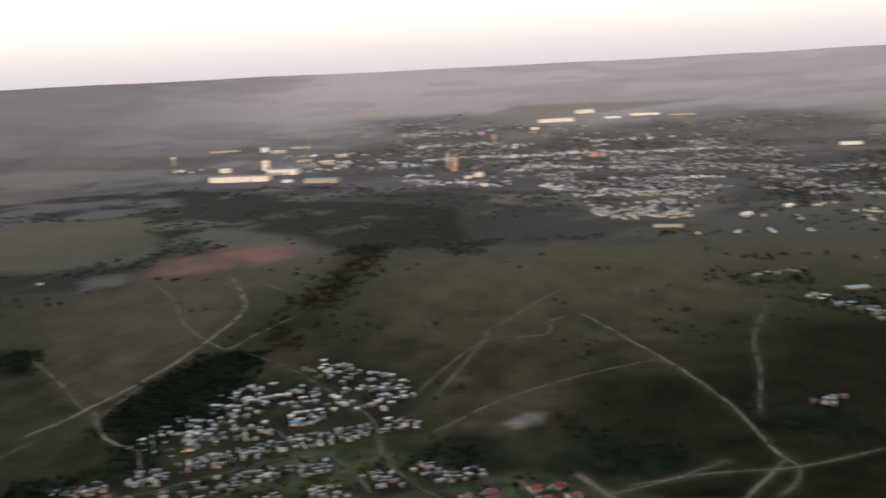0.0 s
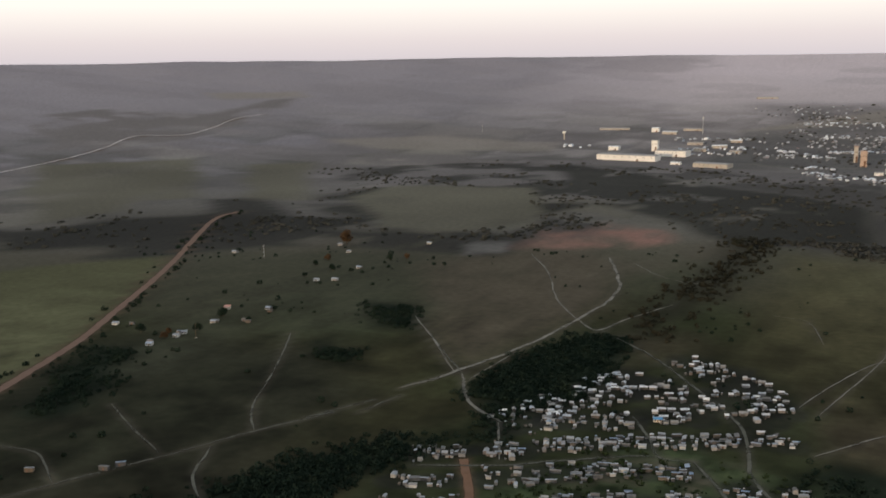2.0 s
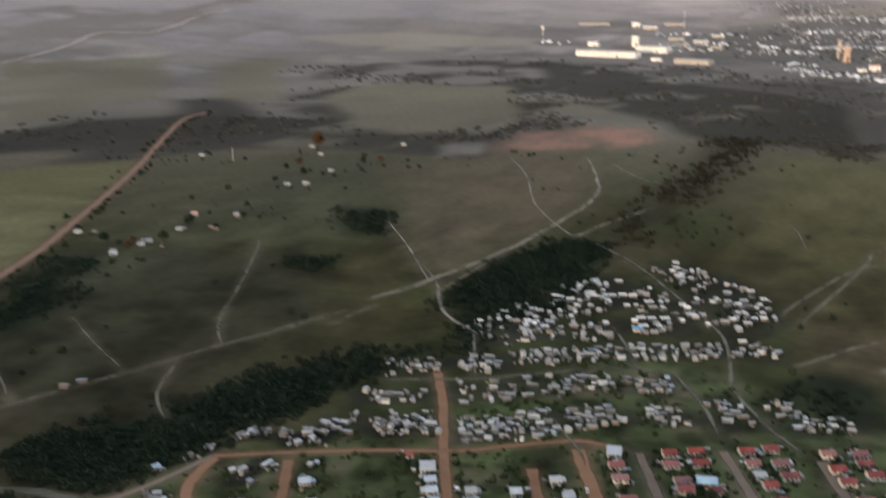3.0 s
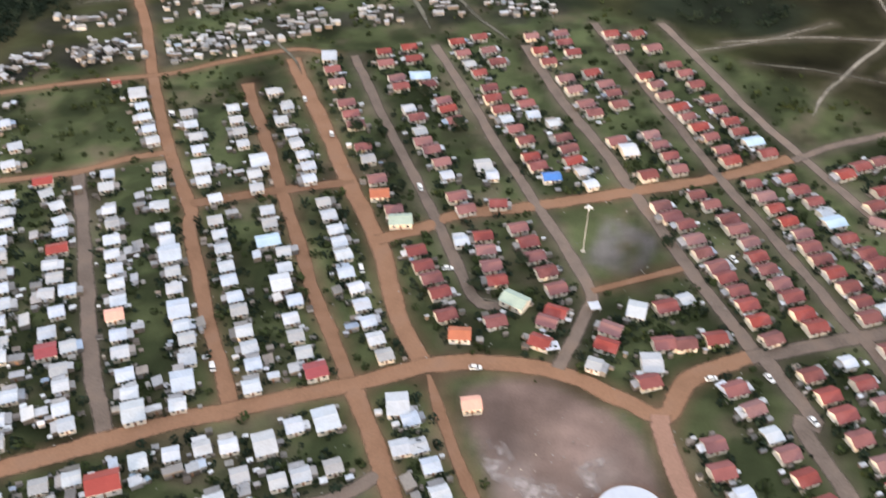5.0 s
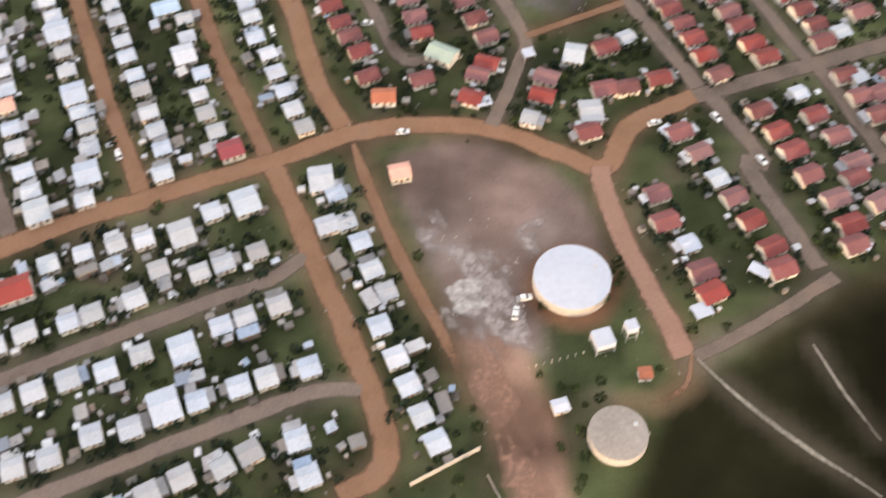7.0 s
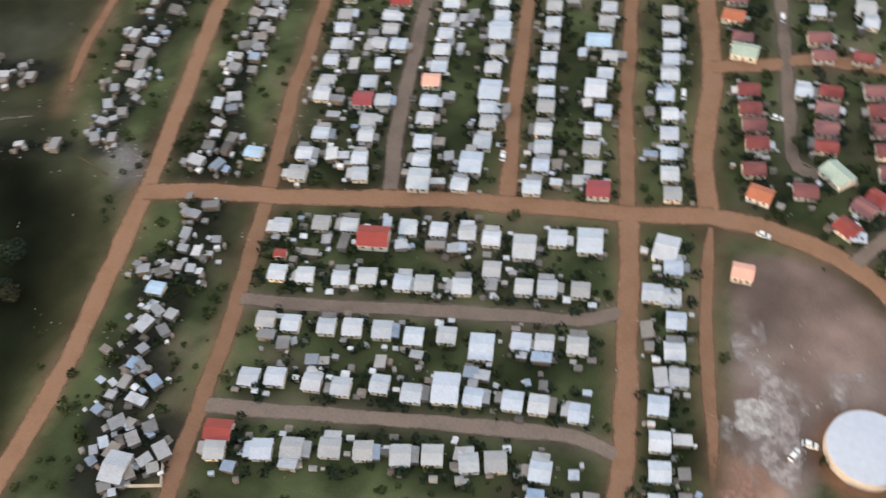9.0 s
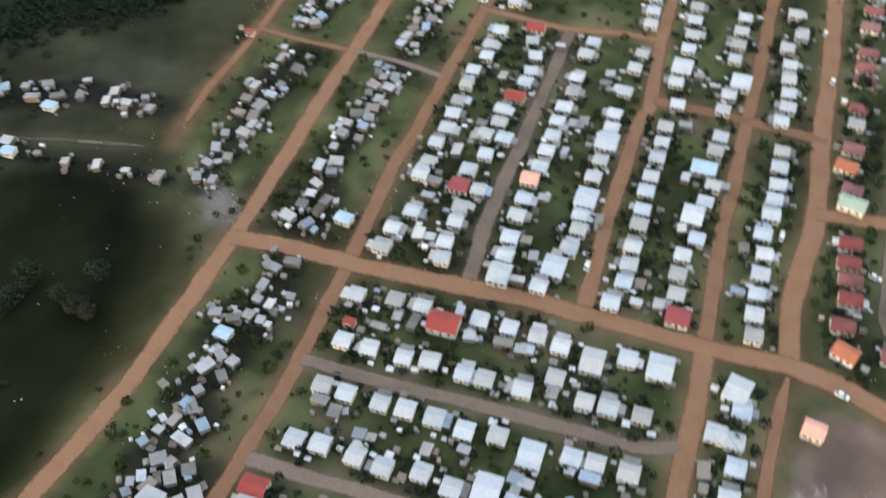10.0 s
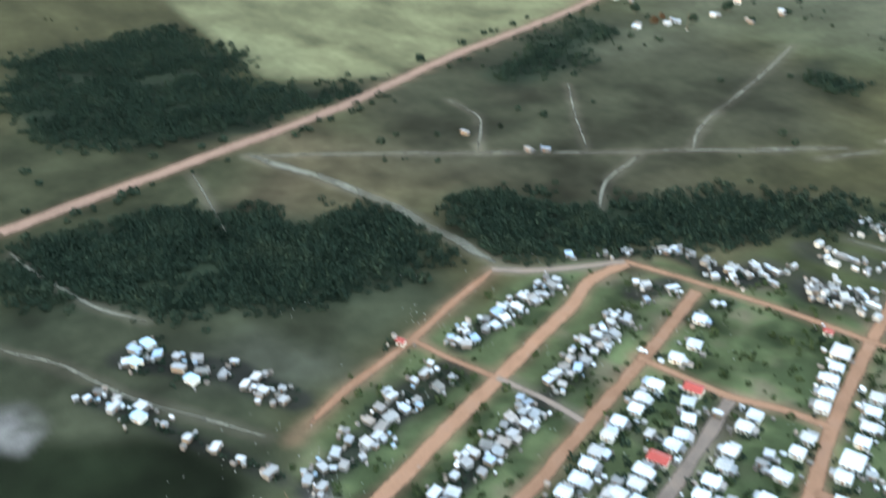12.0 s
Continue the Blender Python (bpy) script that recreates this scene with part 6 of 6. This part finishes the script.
LANES = [((233, 1656), (264, 1571), 22), ((262, 1560), (370, 1573), 26), ((267, 1912), (425, 1798), 40), ((335, 2084), (543, 2032), 44), ((241, 2395), (416, 2288), 44), ((-94, 2875), (114, 2858), 34),
         ((-63, 2325), (-117, 2340), 10), ((-479, 2784), (-302, 2812), 20), ((-442, 2612), (-271, 2657), 34), ((-406, 2528), (-291, 2560), 16), ((-750, 2613), (-680, 2589), 8), ((373, 2804), (605, 2776), 26)]
# bluish cast of the town tones is skylight put into their colour
PALE_TOWN = [(0.80, 0.83, 0.90), (0.60, 0.63, 0.70), (0.86, 0.88, 0.92), (0.42, 0.44, 0.48), (0.30, 0.30, 0.32), (0.72, 0.72, 0.76)]
DARK_TOWN = [(0.28, 0.27, 0.27), (0.20, 0.19, 0.18), (0.16, 0.15, 0.14), (0.36, 0.35, 0.36), (0.24, 0.13, 0.11), (0.48, 0.48, 0.50)]
TOWN_WALLS = [(0.34, 0.33, 0.34), (0.24, 0.235, 0.245), (0.18, 0.175, 0.18), (0.28, 0.28, 0.29), (0.52, 0.52, 0.55)]
spots = []
for a, b, count in STREETS + LANES:
    d = Vector(b) - Vector(a)
    side = Vector((-d.y, d.x)).normalized()
    turn = math.atan2(d.y, d.x)
    for k in range(count):
        p = Vector(a) + d * (dice.uniform(-0.06, 1.06)) + side * dice.gauss(0, 12)
        big = 1.0 if dice.random() < 0.82 else dice.uniform(1.4, 2.3)
        spots.append((p.x, p.y, turn * 0.4 + dice.choice((0, math.pi / 2)) + dice.uniform(-0.3, 0.3), dice.uniform(3.6, 7.4) * big, dice.uniform(3.4, 5.6) * big, dice.uniform(2.2, 3.4) * big ** 0.5, dice.uniform(0.6, 1.8),
                      dice.choice(PALE_TOWN), dice.choice([(0.80, 0.82, 0.87), (0.84, 0.84, 0.86)] + TOWN_WALLS)))
for ring, count in zip(TOWN, (1150, 330, 110, 150, 90, 22)):
    xs, ys = [p[0] for p in ring], [p[1] for p in ring]
    made = 0
    while made < count:
        x, y = dice.uniform(min(xs), max(xs)), dice.uniform(min(ys), max(ys))
        if inside(np.array([x]), np.array([y]), ring)[0] and rough_field(x, y, 110, 51) > 0.40 + 0.2 * dice.random():
            made += 1
            big = 1.0 if dice.random() < 0.93 else dice.uniform(1.4, 2.2)
            light = dice.random() < 0.33
            spots.append((x, y, dice.uniform(0, 3.1), dice.uniform(3.4, 6.6) * big, dice.uniform(3.2, 5.0) * big ** 0.5, dice.uniform(2.0, 2.9) * big ** 0.4, dice.uniform(0.4, 1.6),
                          dice.choice(PALE_TOWN if light else DARK_TOWN), dice.choice(TOWN_WALLS)))
spots.sort(key=lambda p: math.hypot(p[0], p[1]))
TOWN_HOUSE = [(gable_walls("wall", WALL, w, d, 2.5, 1.1), gable_roof("roof", ROOF_PALE, w, d, 2.5, 1.1, 0.3, 0.12)) for w, d in ((4.4, 4.0), (5.6, 4.6), (7.5, 5.5))]
for x, y, turn, w, d, *_ in spots[:210]:
    home = thing("town_house", x, y, turn, "pale-roofed house at the near edge of town", "house", "houses at the edge of town")
    walls, cap = TOWN_HOUSE[0 if w < 5 else 1 if w < 6.5 else 2]
    part("wall", walls, home)
    part("roof", cap, home)
building_cloud("distant_town", spots[210:], "distant town of low pale-roofed buildings among trees", TOWN_MIX, "town")


# ---- single large buildings of the town ----
def hall(x, y, turn, w, d, h, words, wall=None, roof=None, rise=1.5, bays=8):
    """A long hall: wall, roof, a band of windows and doors on its near side."""
    ob = thing("industrial_hall", x, y, turn, words, "building", "large town buildings")
    part("wall", gable_walls("wall", wall or FACADE, w, d, h, rise), ob)
    part("roof", gable_roof("roof", roof or FACTORY_ROOF, w, d, h, rise, over=0.6, thick=0.4), ob)
    pane = boxes("window", DARK, (-w / bays * 0.18, w / bays * 0.18, -0.12, 0.1, 0, h * 0.05))
    for k in range(bays):
        part("window", pane, ob, at=(-w / 2 + (k + 0.5) * w / bays, -d / 2, h * 0.66))
    part("door", boxes("door", DOOR, (-2.2, 2.2, -0.2, 0.1, 0, h * 0.4)), ob, at=(w * 0.2, -d / 2, 0))


hall(-533, 2406, -0.15, 150, 40, 13, "long cream factory hall lit by the evening sun")
hall(-442, 2500, -0.14, 78, 44, 14, "cream factory block behind the long hall")
hall(-501, 2575, -0.11, 16, 14, 27, "square white factory tower above the halls", bays=3, rise=0.8)
hall(-319, 2320, -0.26, 82, 34, 9, "low grey factory shed beside the yard", wall=CONCRETE)
hall(-606, 2566, -0.11, 27, 18, 9, "white-roofed annex beside the factory hall", roof=SHED_WHITE, bays=4)
hall(-565, 2905, -0.06, 21, 18, 11, "white shed behind the factory", roof=SHED_WHITE, bays=4)
hall(-518, 2872, -0.12, 42, 16, 7, "grey shed behind the factory", wall=CONCRETE, roof=SHED_WHITE)
hall(-689, 2916, 0.16, 88, 14, 4, "long low grey shed beyond the factory", wall=CONCRETE)
hall(-464, 2946, 0.05, 55, 14, 5, "low grey store behind the factory", wall=CONCRETE, bays=5)
hall(-390, 2590, 0.1, 30, 18, 7, "grey workshop in the factory yard", wall=CONCRETE, bays=4)
hall(-350, 2655, 0.3, 36, 16, 7, "pale workshop in the factory yard", roof=SHED_WHITE, wall=CONCRETE, bays=4)
hall(-300, 2580, -0.2, 28, 16, 6, "small grey store in the factory yard", wall=CONCRETE, bays=3)
hall(-420, 2700, 0.2, 40, 14, 6, "long grey store behind the factory yard", wall=CONCRETE, bays=4)
hall(-320, 2760, 0.1, 30, 14, 6, "white-roofed store behind the factory yard", roof=SHED_WHITE, wall=CONCRETE, bays=3)
hall(-408, 2352, -0.2, 24, 12, 5, "small white gatehouse shed beside the factory", roof=SHED_WHITE, bays=3)
hall(330, 3219, 0.12, 114, 22, 9, "long white warehouse beyond the town", roof=SHED_WHITE)
hall(443, 3365, 0.44, 62, 22, 11, "white warehouse beyond the town", roof=SHED_WHITE, bays=5)
hall(515, 3226, -0.13, 48, 12, 5, "pale shed on the rising land", roof=SHED_WHITE, bays=4)
hall(623, 3243, -0.27, 90, 16, 6, "long white shed on the rising land", roof=SHED_WHITE)
hall(733, 3186, -0.19, 78, 14, 4, "long dull shed on the rising land", wall=CONCRETE)
hall(250, 3090, 0.1, 22, 14, 6, "small white shed below the warehouses", roof=SHED_WHITE, bays=3)
hall(989, 2465, -0.2, 50, 16, 6, "white shed at the edge of town", roof=SHED_WHITE, bays=5)
hall(316, 1445, -0.3, 42, 7, 3, "long low pale roof at the near edge of town", wall=CONCRETE)
hall(543, 1588, 0.2, 13, 9, 4, "white hall among dark trees", roof=SHED_WHITE, bays=4)
hall(455, 1522, 0.5, 15, 9, 4, "pale hall at the edge of town", roof=SHED_WHITE, bays=4)
hall(-3, 2409, 0.0, 14, 13, 35, "square brick tower block in town, toned sun-orange", wall=BRICK_ORANGE, roof=BRICK_ORANGE, rise=0.6, bays=3)
hall(-20, 2480, 0.0, 9, 9, 36, "slender pale-brick tower with pointed roof", wall=CONCRETE, roof=BRICK_ORANGE, rise=2.0, bays=2)
hall(52, 2266, 0.35, 19, 14, 11, "bright cream building at the foot of the tower", wall=FACADE, roof=ROOF_PINK, bays=4)
hall(28, 2246, 0.35, 15, 11, 6, "low cream building beside the tower", wall=FACADE, bays=3)
# the orange light on this tower is painted into its wall and roof
hall(115, 2905, 0.0, 9, 9, 22, "distant square tower in orange light", wall=BRICK_ORANGE, roof=ROOF_ORANGE, rise=1.0, bays=2)
hall(360, 2545, 0.1, 20, 14, 9, "pink town building in evening light", wall=ROOF_PINK, bays=4)
hall(-320, 3590, 0.24, 70, 12, 4, "faint long shed on the far slope", wall=CONCRETE)


def town_mast(x, y, height, words, tank=False, mat=STEEL):
    ob = thing("water_tower" if tank else "radio_mast", x, y, 0, words, "water tower" if tank else "mast")
    if tank:
        part("stem", lathe_mesh("stem", CONCRETE, [(2.6, -0.5), (2.0, 2), (1.8, height - 8)], 16), ob)
        part("bowl", lathe_mesh("bowl", FACADE, [(2.0, height - 8), (5.0, height - 5), (5.2, height - 1), (4.0, height)], 24), ob)
    else:
        part("pole", lathe_mesh("pole", mat, [(0.022 * height, -0.5), (0.01 * height, height)], 8), ob)
        part("antenna", boxes("antenna", mat, (-0.02 * height, 0.02 * height, -0.02 * height, 0.02 * height, height * 0.88, height * 0.97)), ob)
        part("footing", boxes("footing", CONCRETE, (-0.8, 0.8, -0.8, 0.8, -0.5, 0.5)), ob)


town_mast(-784, 2710, 24, "pale mushroom-shaped water tower", True)
town_mast(-430, 2896, 48, "slim radio mast behind the factory")
town_mast(-1057, 2778, 20, "slim radio mast on open land")
town_mast(-555, 727, 14, "rust-coloured pole mast at the farm", mat=BARK)
town_mast(-710, 1075, 16, "slim pale mast near the farmhouse")

# ---- the farm along the road ----
for kind, x, y, turn in (("pink", -592, 828, 0.5), ("white", -573, 778, 0.3), ("white", -575, 736, 0.6), ("white", -575, 724, 0.2), ("white", -580, 693, 0.3), ("white", -552, 842, 0.3), ("white", -573, 975, 0.1), ("white", -555, 984, 0.2), ("white", -560, 1053, 0.4), ("white", -620, 1139, 0.2), ("white", -656, 1182, 0.2), ("white", -765, 1088, 0.1), ("white", -544, 1230, 0.1), ("white", -659, 739, 0.2)):
    house_at(kind, (x, y), turn)
for x, y, turn in ((-548, 794, 0.4), (-644, 745, 0.2), (-465, 441, 0.4), (-423, 460, 0.2), (-418, 469, 0.6), (-580, 735, 0.2), (-572, 782, 0.3), (-541, 790, 0.3), (-544, 833, 0.2), (-586, 701, 0.2)):
    shack_at(x, y, turn, 2, "farm_shed", "small pale farm shed beside a footpath", "farm sheds")


# ---- plants ----
def leaf_cloud(centres, radii, leaves, leaf, seed):
    """Small leaf quads strewn over uneven round crowns: arrays of corners, four to a leaf."""
    rng = np.random.default_rng(seed)
    n = len(centres)
    c = np.repeat(np.asarray(centres, float), leaves, 0)
    r = np.repeat(np.asarray(radii, float), leaves, 0)
    way = rng.normal(size=(n * leaves, 3))
    way /= np.linalg.norm(way, axis=1, keepdims=True)
    lump = 0.75 + 0.5 * rng.random((n * leaves, 1)) ** 0.7
    p = c + way * r * lump * np.array([1, 1, 1])
    p[:, 2] = np.maximum(p[:, 2], 0.1 * r[:, 2])
    u = rng.normal(size=p.shape)
    u /= np.linalg.norm(u, axis=1, keepdims=True)
    v = np.cross(u, way + 0.4 * rng.normal(size=p.shape))
    v /= np.linalg.norm(v, axis=1, keepdims=True) + 1e-9
    k = (leaf * np.repeat(np.asarray(radii, float)[:, :1], leaves, 0)) * rng.uniform(0.6, 1.4, (len(p), 1))
    q = np.stack([p - u * k - v * k * 0.7, p + u * k - v * k * 0.7, p + u * k * 0.8 + v * k * 0.7, p - u * k * 0.8 + v * k * 0.7], 1)
    return q.reshape(-1, 3)


def leaf_mesh(name, corners, mat):
    me = bpy.data.meshes.new(name)
    n = len(corners)
    me.vertices.add(n)
    me.vertices.foreach_set("co", corners.ravel())
    me.loops.add(n)
    me.loops.foreach_set("vertex_index", np.arange(n))
    me.polygons.add(n // 4)
    me.polygons.foreach_set("loop_start", np.arange(0, n, 4))
    me.update(calc_edges=True)
    me.materials.append(mat)
    return me


def scatter(ring, count, seed, clump=40, level=0.4, edge=7.0):
    """Places within a ring, gathered in clumps."""
    rng = np.random.default_rng(seed)
    xs, ys = [p[0] for p in ring], [p[1] for p in ring]
    x, y = rng.uniform(min(xs), max(xs), count * 12), rng.uniform(min(ys), max(ys), count * 12)
    wx, wy = x + 26 * (rough_field(x, y, 60, 21) - 0.5), y + 26 * (rough_field(x, y, 60, 22) - 0.5)
    wx, wy = wx + rng.normal(0, edge, len(x)), wy + rng.normal(0, edge, len(x))
    keep = inside(wx, wy, ring) & (rough_field(x, y, clump, seed + 60) > level)
    return np.stack([x[keep][:count], y[keep][:count]], -1)


def clear_of_roads(p, gap=2.5):
    ok = np.ones(len(p), bool)
    for kind, width, line in ROADS:
        ok &= near_line(p[:, 0], p[:, 1], line) > width / 2 + gap
    return p[ok]


def bushes(name, places, low, high, leaves, leaf, mat, label, seed, flat=0.8):
    rng = np.random.default_rng(seed)
    r = rng.uniform(low, high, len(places)) * rng.uniform(0.7, 1.2, len(places))
    radii = np.stack([r, r, r * flat], -1)
    centres = np.stack([places[:, 0], places[:, 1], terrain(places[:, 0], places[:, 1]) + r * flat * 0.75], -1)
    return tagged(new(name, leaf_mesh(name, leaf_cloud(centres, radii, leaves, leaf, seed), mat)), label, "bushes", kind="stuff")


AREAS = {"slope": 3400, "valley": 4200, "plantation": 2900, "roadside": 150, "hedge": 330, "copse": 170, "scrub": 110, "thicket": 80, "verge": 60, "clump": 60}
woods = np.concatenate([scatter(FOREST[k], n, 70 + i, 30, 0.28 if k in ("slope", "valley", "plantation") else 0.42, 8.0) for i, (k, n) in enumerate(AREAS.items())])
bushes("valley_woods", clear_of_roads(woods, 1.0), 1.3, 2.5, 56, 0.2, LEAF, "dark evergreen scrub woods filling the valley", 5, flat=0.7)
bushes("gully_bushes", clear_of_roads(scatter(FOREST["gully"], 520, 72, 55, 0.40, 17.0), 1.0), 1.0, 2.8, 44, 0.28, LEAF_GULLY, "dark red-brown bushes along a gully", 13)
EAST_BUSH = [(360, 1212), (561, 1192), (418, 885), (334, 903), (302, 1061)]
VELD = [(-900, 100), (-900, 1300), (-150, 1300), (380, 1250), (330, 500), (120, 560), (-120, 660), (-260, 640), (-300, 400), (-260, 200), (-200, 100)]
open_bush = np.concatenate([scatter(VELD, 420, 91, 55, 0.63), scatter(EAST_BUSH, 160, 92, 60, 0.5)])
open_bush = open_bush[~inside(open_bush[:, 0], open_bush[:, 1], CROP)]
bushes("veld_bushes", clear_of_roads(open_bush), 0.6, 2.6, 40, 0.32, LEAF, "scattered dark bushes on dry veld", 6)
lane = []
for kind, width, line in ROADS:
    if kind == "mainroad":
        for a, b in zip(line, line[1:]):
            d = Vector(b) - Vector(a)
            side = Vector((d.y, -d.x)).normalized()
            for k in range(int(d.length / 7)):
                if dice.random() < 0.6:
                    p = Vector(a) + d * dice.random() + side * (dice.choice((1, 1, 1, -1)) * (dice.uniform(8, 16)))
                    lane.append((p.x, p.y))
bushes("roadside_bushes", np.array(lane), 1.2, 2.8, 44, 0.3, LEAF, "dark and rusty bushes along the dirt road", 7)
belts = [FAR_BELTS[k] for k in (1, 2, 3, 4, 5, 9, 10, 11)]
far_bush = np.concatenate([scatter(ring, n, 120 + i, 120, 0.52, 45.0) for i, (ring, n) in enumerate(zip(belts, (900, 300, 300, 120, 160, 260, 240, 200)))] + [scatter(ring, n, 140 + i, 90, 0.4) for i, (ring, n) in enumerate(zip(TOWN, (1000, 260, 300, 120, 150, 60)))])
open_land = np.ones(len(far_bush), bool)
for ring in PASTURES + [SCAR]:
    open_land &= ~inside(far_bush[:, 0], far_bush[:, 1], ring)
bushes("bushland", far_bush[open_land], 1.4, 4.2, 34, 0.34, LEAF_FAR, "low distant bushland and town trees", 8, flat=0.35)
yard = scatter(TOWNSHIP, 3000, 95, 18, 0.46)
yard = yard[~inside(yard[:, 0], yard[:, 1], BARE) & ~inside(yard[:, 0], yard[:, 1], TRACKLAND) & ~inside(yard[:, 0], yard[:, 1], EAST_NEAR) & ~inside(yard[:, 0], yard[:, 1], [(16, 380), (50, 392), (68, 352), (31, 334)])]
bushes("yard_bushes", clear_of_roads(yard, 1.5), 0.4, 1.7, 30, 0.34, LEAF_LIGHT, "small green bushes in the yards and verges", 9)

# shrubs added close in; they also stand in for dark shade beside houses
shrubs = []
for x, y, turn in HOUSE_SPOTS:
    for _ in range(7 if math.hypot(x, y) < 620 and not on_bare(x, y) else 0):
        a, r = dice.uniform(0, 6.3), dice.uniform(4.0, 8.0)
        shrubs.append((x + r * math.cos(a), y + r * math.sin(a)))
bushes("house_shrubs", clear_of_roads(np.array(shrubs), 0.5), 0.5, 1.7, 26, 0.33, LEAF, "dark shrubs and small trees deepening the shade round the houses", 12)
# bushes added along the strips to blacken the shaded gaps
gaps = []
for start, end, gap, wide in STRIPS:
    a, b = Vector(start), Vector(end)
    side = Vector((b.y - a.y, a.x - b.x)).normalized()
    for _ in range(int((b - a).length / 1.6)):
        p = a.lerp(b, dice.random()) + side * dice.uniform(-0.6, 0.6) * wide
        gaps.append((p.x, p.y))
bushes("shack_yard_bushes", np.array(gaps), 0.5, 1.3, 30, 0.3, LEAF, "dark low bushes deepening the gaps between the iron shacks", 10)


def tree(x, y, height, spread, mat, words):
    t = thing("tree", x, y, dice.uniform(0, 6), words, "tree", "single trees")
    trunk = lathe_mesh("trunk", BARK, [(0.05 * height, -0.3), (0.03 * height, height * 0.2), (0.02 * height, height * 0.6)], 8)
    stem = part("trunk", trunk, t)
    centres, radii = [], []
    for k in range(9):
        a, up = dice.uniform(0, 6.3), dice.uniform(0.45, 0.95)
        out = spread * 0.55 * math.sqrt(dice.random()) * (1.2 - 0.5 * up)
        r = spread * dice.uniform(0.28, 0.42)
        centres.append((out * math.cos(a), out * math.sin(a), height * up - r * 0.3))
        radii.append((r, r, r * 0.8))
        tip = Vector(centres[-1])
        foot = Vector((0, 0, height * 0.3))
        side = (tip - foot).cross(Vector((0.3, 0.2, 1))).normalized() * 0.012 * height
        v = [foot + side, foot - side, tip - side * 0.3, tip + side * 0.3]
        part("limb", mesh_of("limb", [tuple(q) for q in v] + [(q.x, q.y, q.z + 0.015 * height) for q in v], [(0, 1, 2, 3), (7, 6, 5, 4), (0, 4, 5, 1), (1, 5, 6, 2), (2, 6, 7, 3), (3, 7, 4, 0)], BARK), t)
    part("crown", leaf_mesh("crown", leaf_cloud(centres, radii, 120, 0.16, dice.randrange(999)), mat), t)


tree(-652, 1192, 20, 13, LEAF_RUST, "tall rust-leaved tree beside a farmhouse")
for x, y, h in ((-66, 416, 4.5), (-59, 408, 5.1), (-54, 398, 5.7), (-62, 428, 4.5), (-49, 387, 5.1), (-74, 429, 5.7), (-13, 330, 4.5), (4, 345, 5.1), (-28, 437, 5.7), (-49, 375, 4.5), (61, 363, 5.1), (-47, 464, 5.7)):
    tree(x, y, h, h * 0.75, LEAF, "dark leafy yard tree between red-roofed houses")
for x, y, h in ((-589, 731, 5), (-581, 714, 6), (-570, 749, 7), (-578, 801, 8), (-542, 792, 5), (-618, 1050, 6), (-622, 1086, 7), (-581, 1028, 8), (-597, 989, 5), (-547, 1113, 6), (-526, 1120, 7), (-614, 722, 8)):
    tree(x, y, h, h * 0.85, LEAF if dice.random() < 0.7 else LEAF_RUST, "rounded farm tree on grass")
for x, y, h in ((-232, 143, 6), (-230, 138, 7), (-234, 148, 8), (-211, 152, 6), (-218, 150, 7), (-217, 164, 8), (-228, 133, 6)):
    tree(x, y, h, h * 0.8, LEAF, "bushy tree at the edge of dark scrub")

for x, y, h in ((-212, 151, 5), (-206, 152, 5), (-232, 144, 5)):
    tree(x, y, h, h * 0.9, LEAF_GULLY, "low yellow-brown tree in dark scrub")

# ---- a fallen pole, a red hut, light-blue roofs ----
pole = thing("fallen_pole", -232.0, 207.3, -0.07, "long pale wooden pole lying in the grass", "pole")
part("shaft", lathe_mesh("shaft", BARK, [(0.16, 0.0), (0.16, 16.3)], 8), pole).rotation_euler = (0, math.pi / 2, 0)
part("crossarm", boxes("crossarm", BARK, (15.1, 15.3, -0.9, 0.9, -0.05, 0.12)), pole)
pole.location.z = 0.2

# ---- rubble and rubbish ----
rng = np.random.default_rng(3)


def chips(name, places, low, high, mat, label):
    """Small uneven blocks strewn on the ground."""
    verts, faces = [], []
    for x, y in places:
        w, d, h = (dice.uniform(low, high) for _ in range(3))
        a = dice.uniform(0, 3)
        z = float(terrain(x, y))
        v, f = box_data(-w / 2, w / 2, -d / 2, d / 2, -0.05, h * 0.5, at=len(verts))
        verts += [(x + p * math.cos(a) - q * math.sin(a) + dice.uniform(-0.1, 0.1), y + p * math.sin(a) + q * math.cos(a), z + r + dice.uniform(0, 0.1)) for p, q, r in v]
        faces += f
    return tagged(new(name, mesh_of(name, verts, faces, mat)), label, name.replace("_", " "), kind="stuff")


chips("rubble", scatter(RUBBLE, 40, 31, 8, 0.5, 1.5), 0.15, 0.4, CONCRETE, "pale broken rubble heaped on bare soil")
SHACK_LAND = [(-420, 240), (-300, 420), (-120, 420), (-60, 480), (60, 400), (200, 400), (150, 260), (-30, 160), (-110, 110), (-200, 130), (-330, 260)]
chips("litter", clear_of_roads(scatter(SHACK_LAND, 900, 33, 14, 0.55), -1.0), 0.15, 0.5, LITTER, "scattered pale rubbish and yard clutter")
chips("dumped_rubbish", scatter(DUMP, 110, 35, 6, 0.3, 1.0), 0.15, 0.5, LITTER, "pale rubbish dumped beside a dirt crossing")
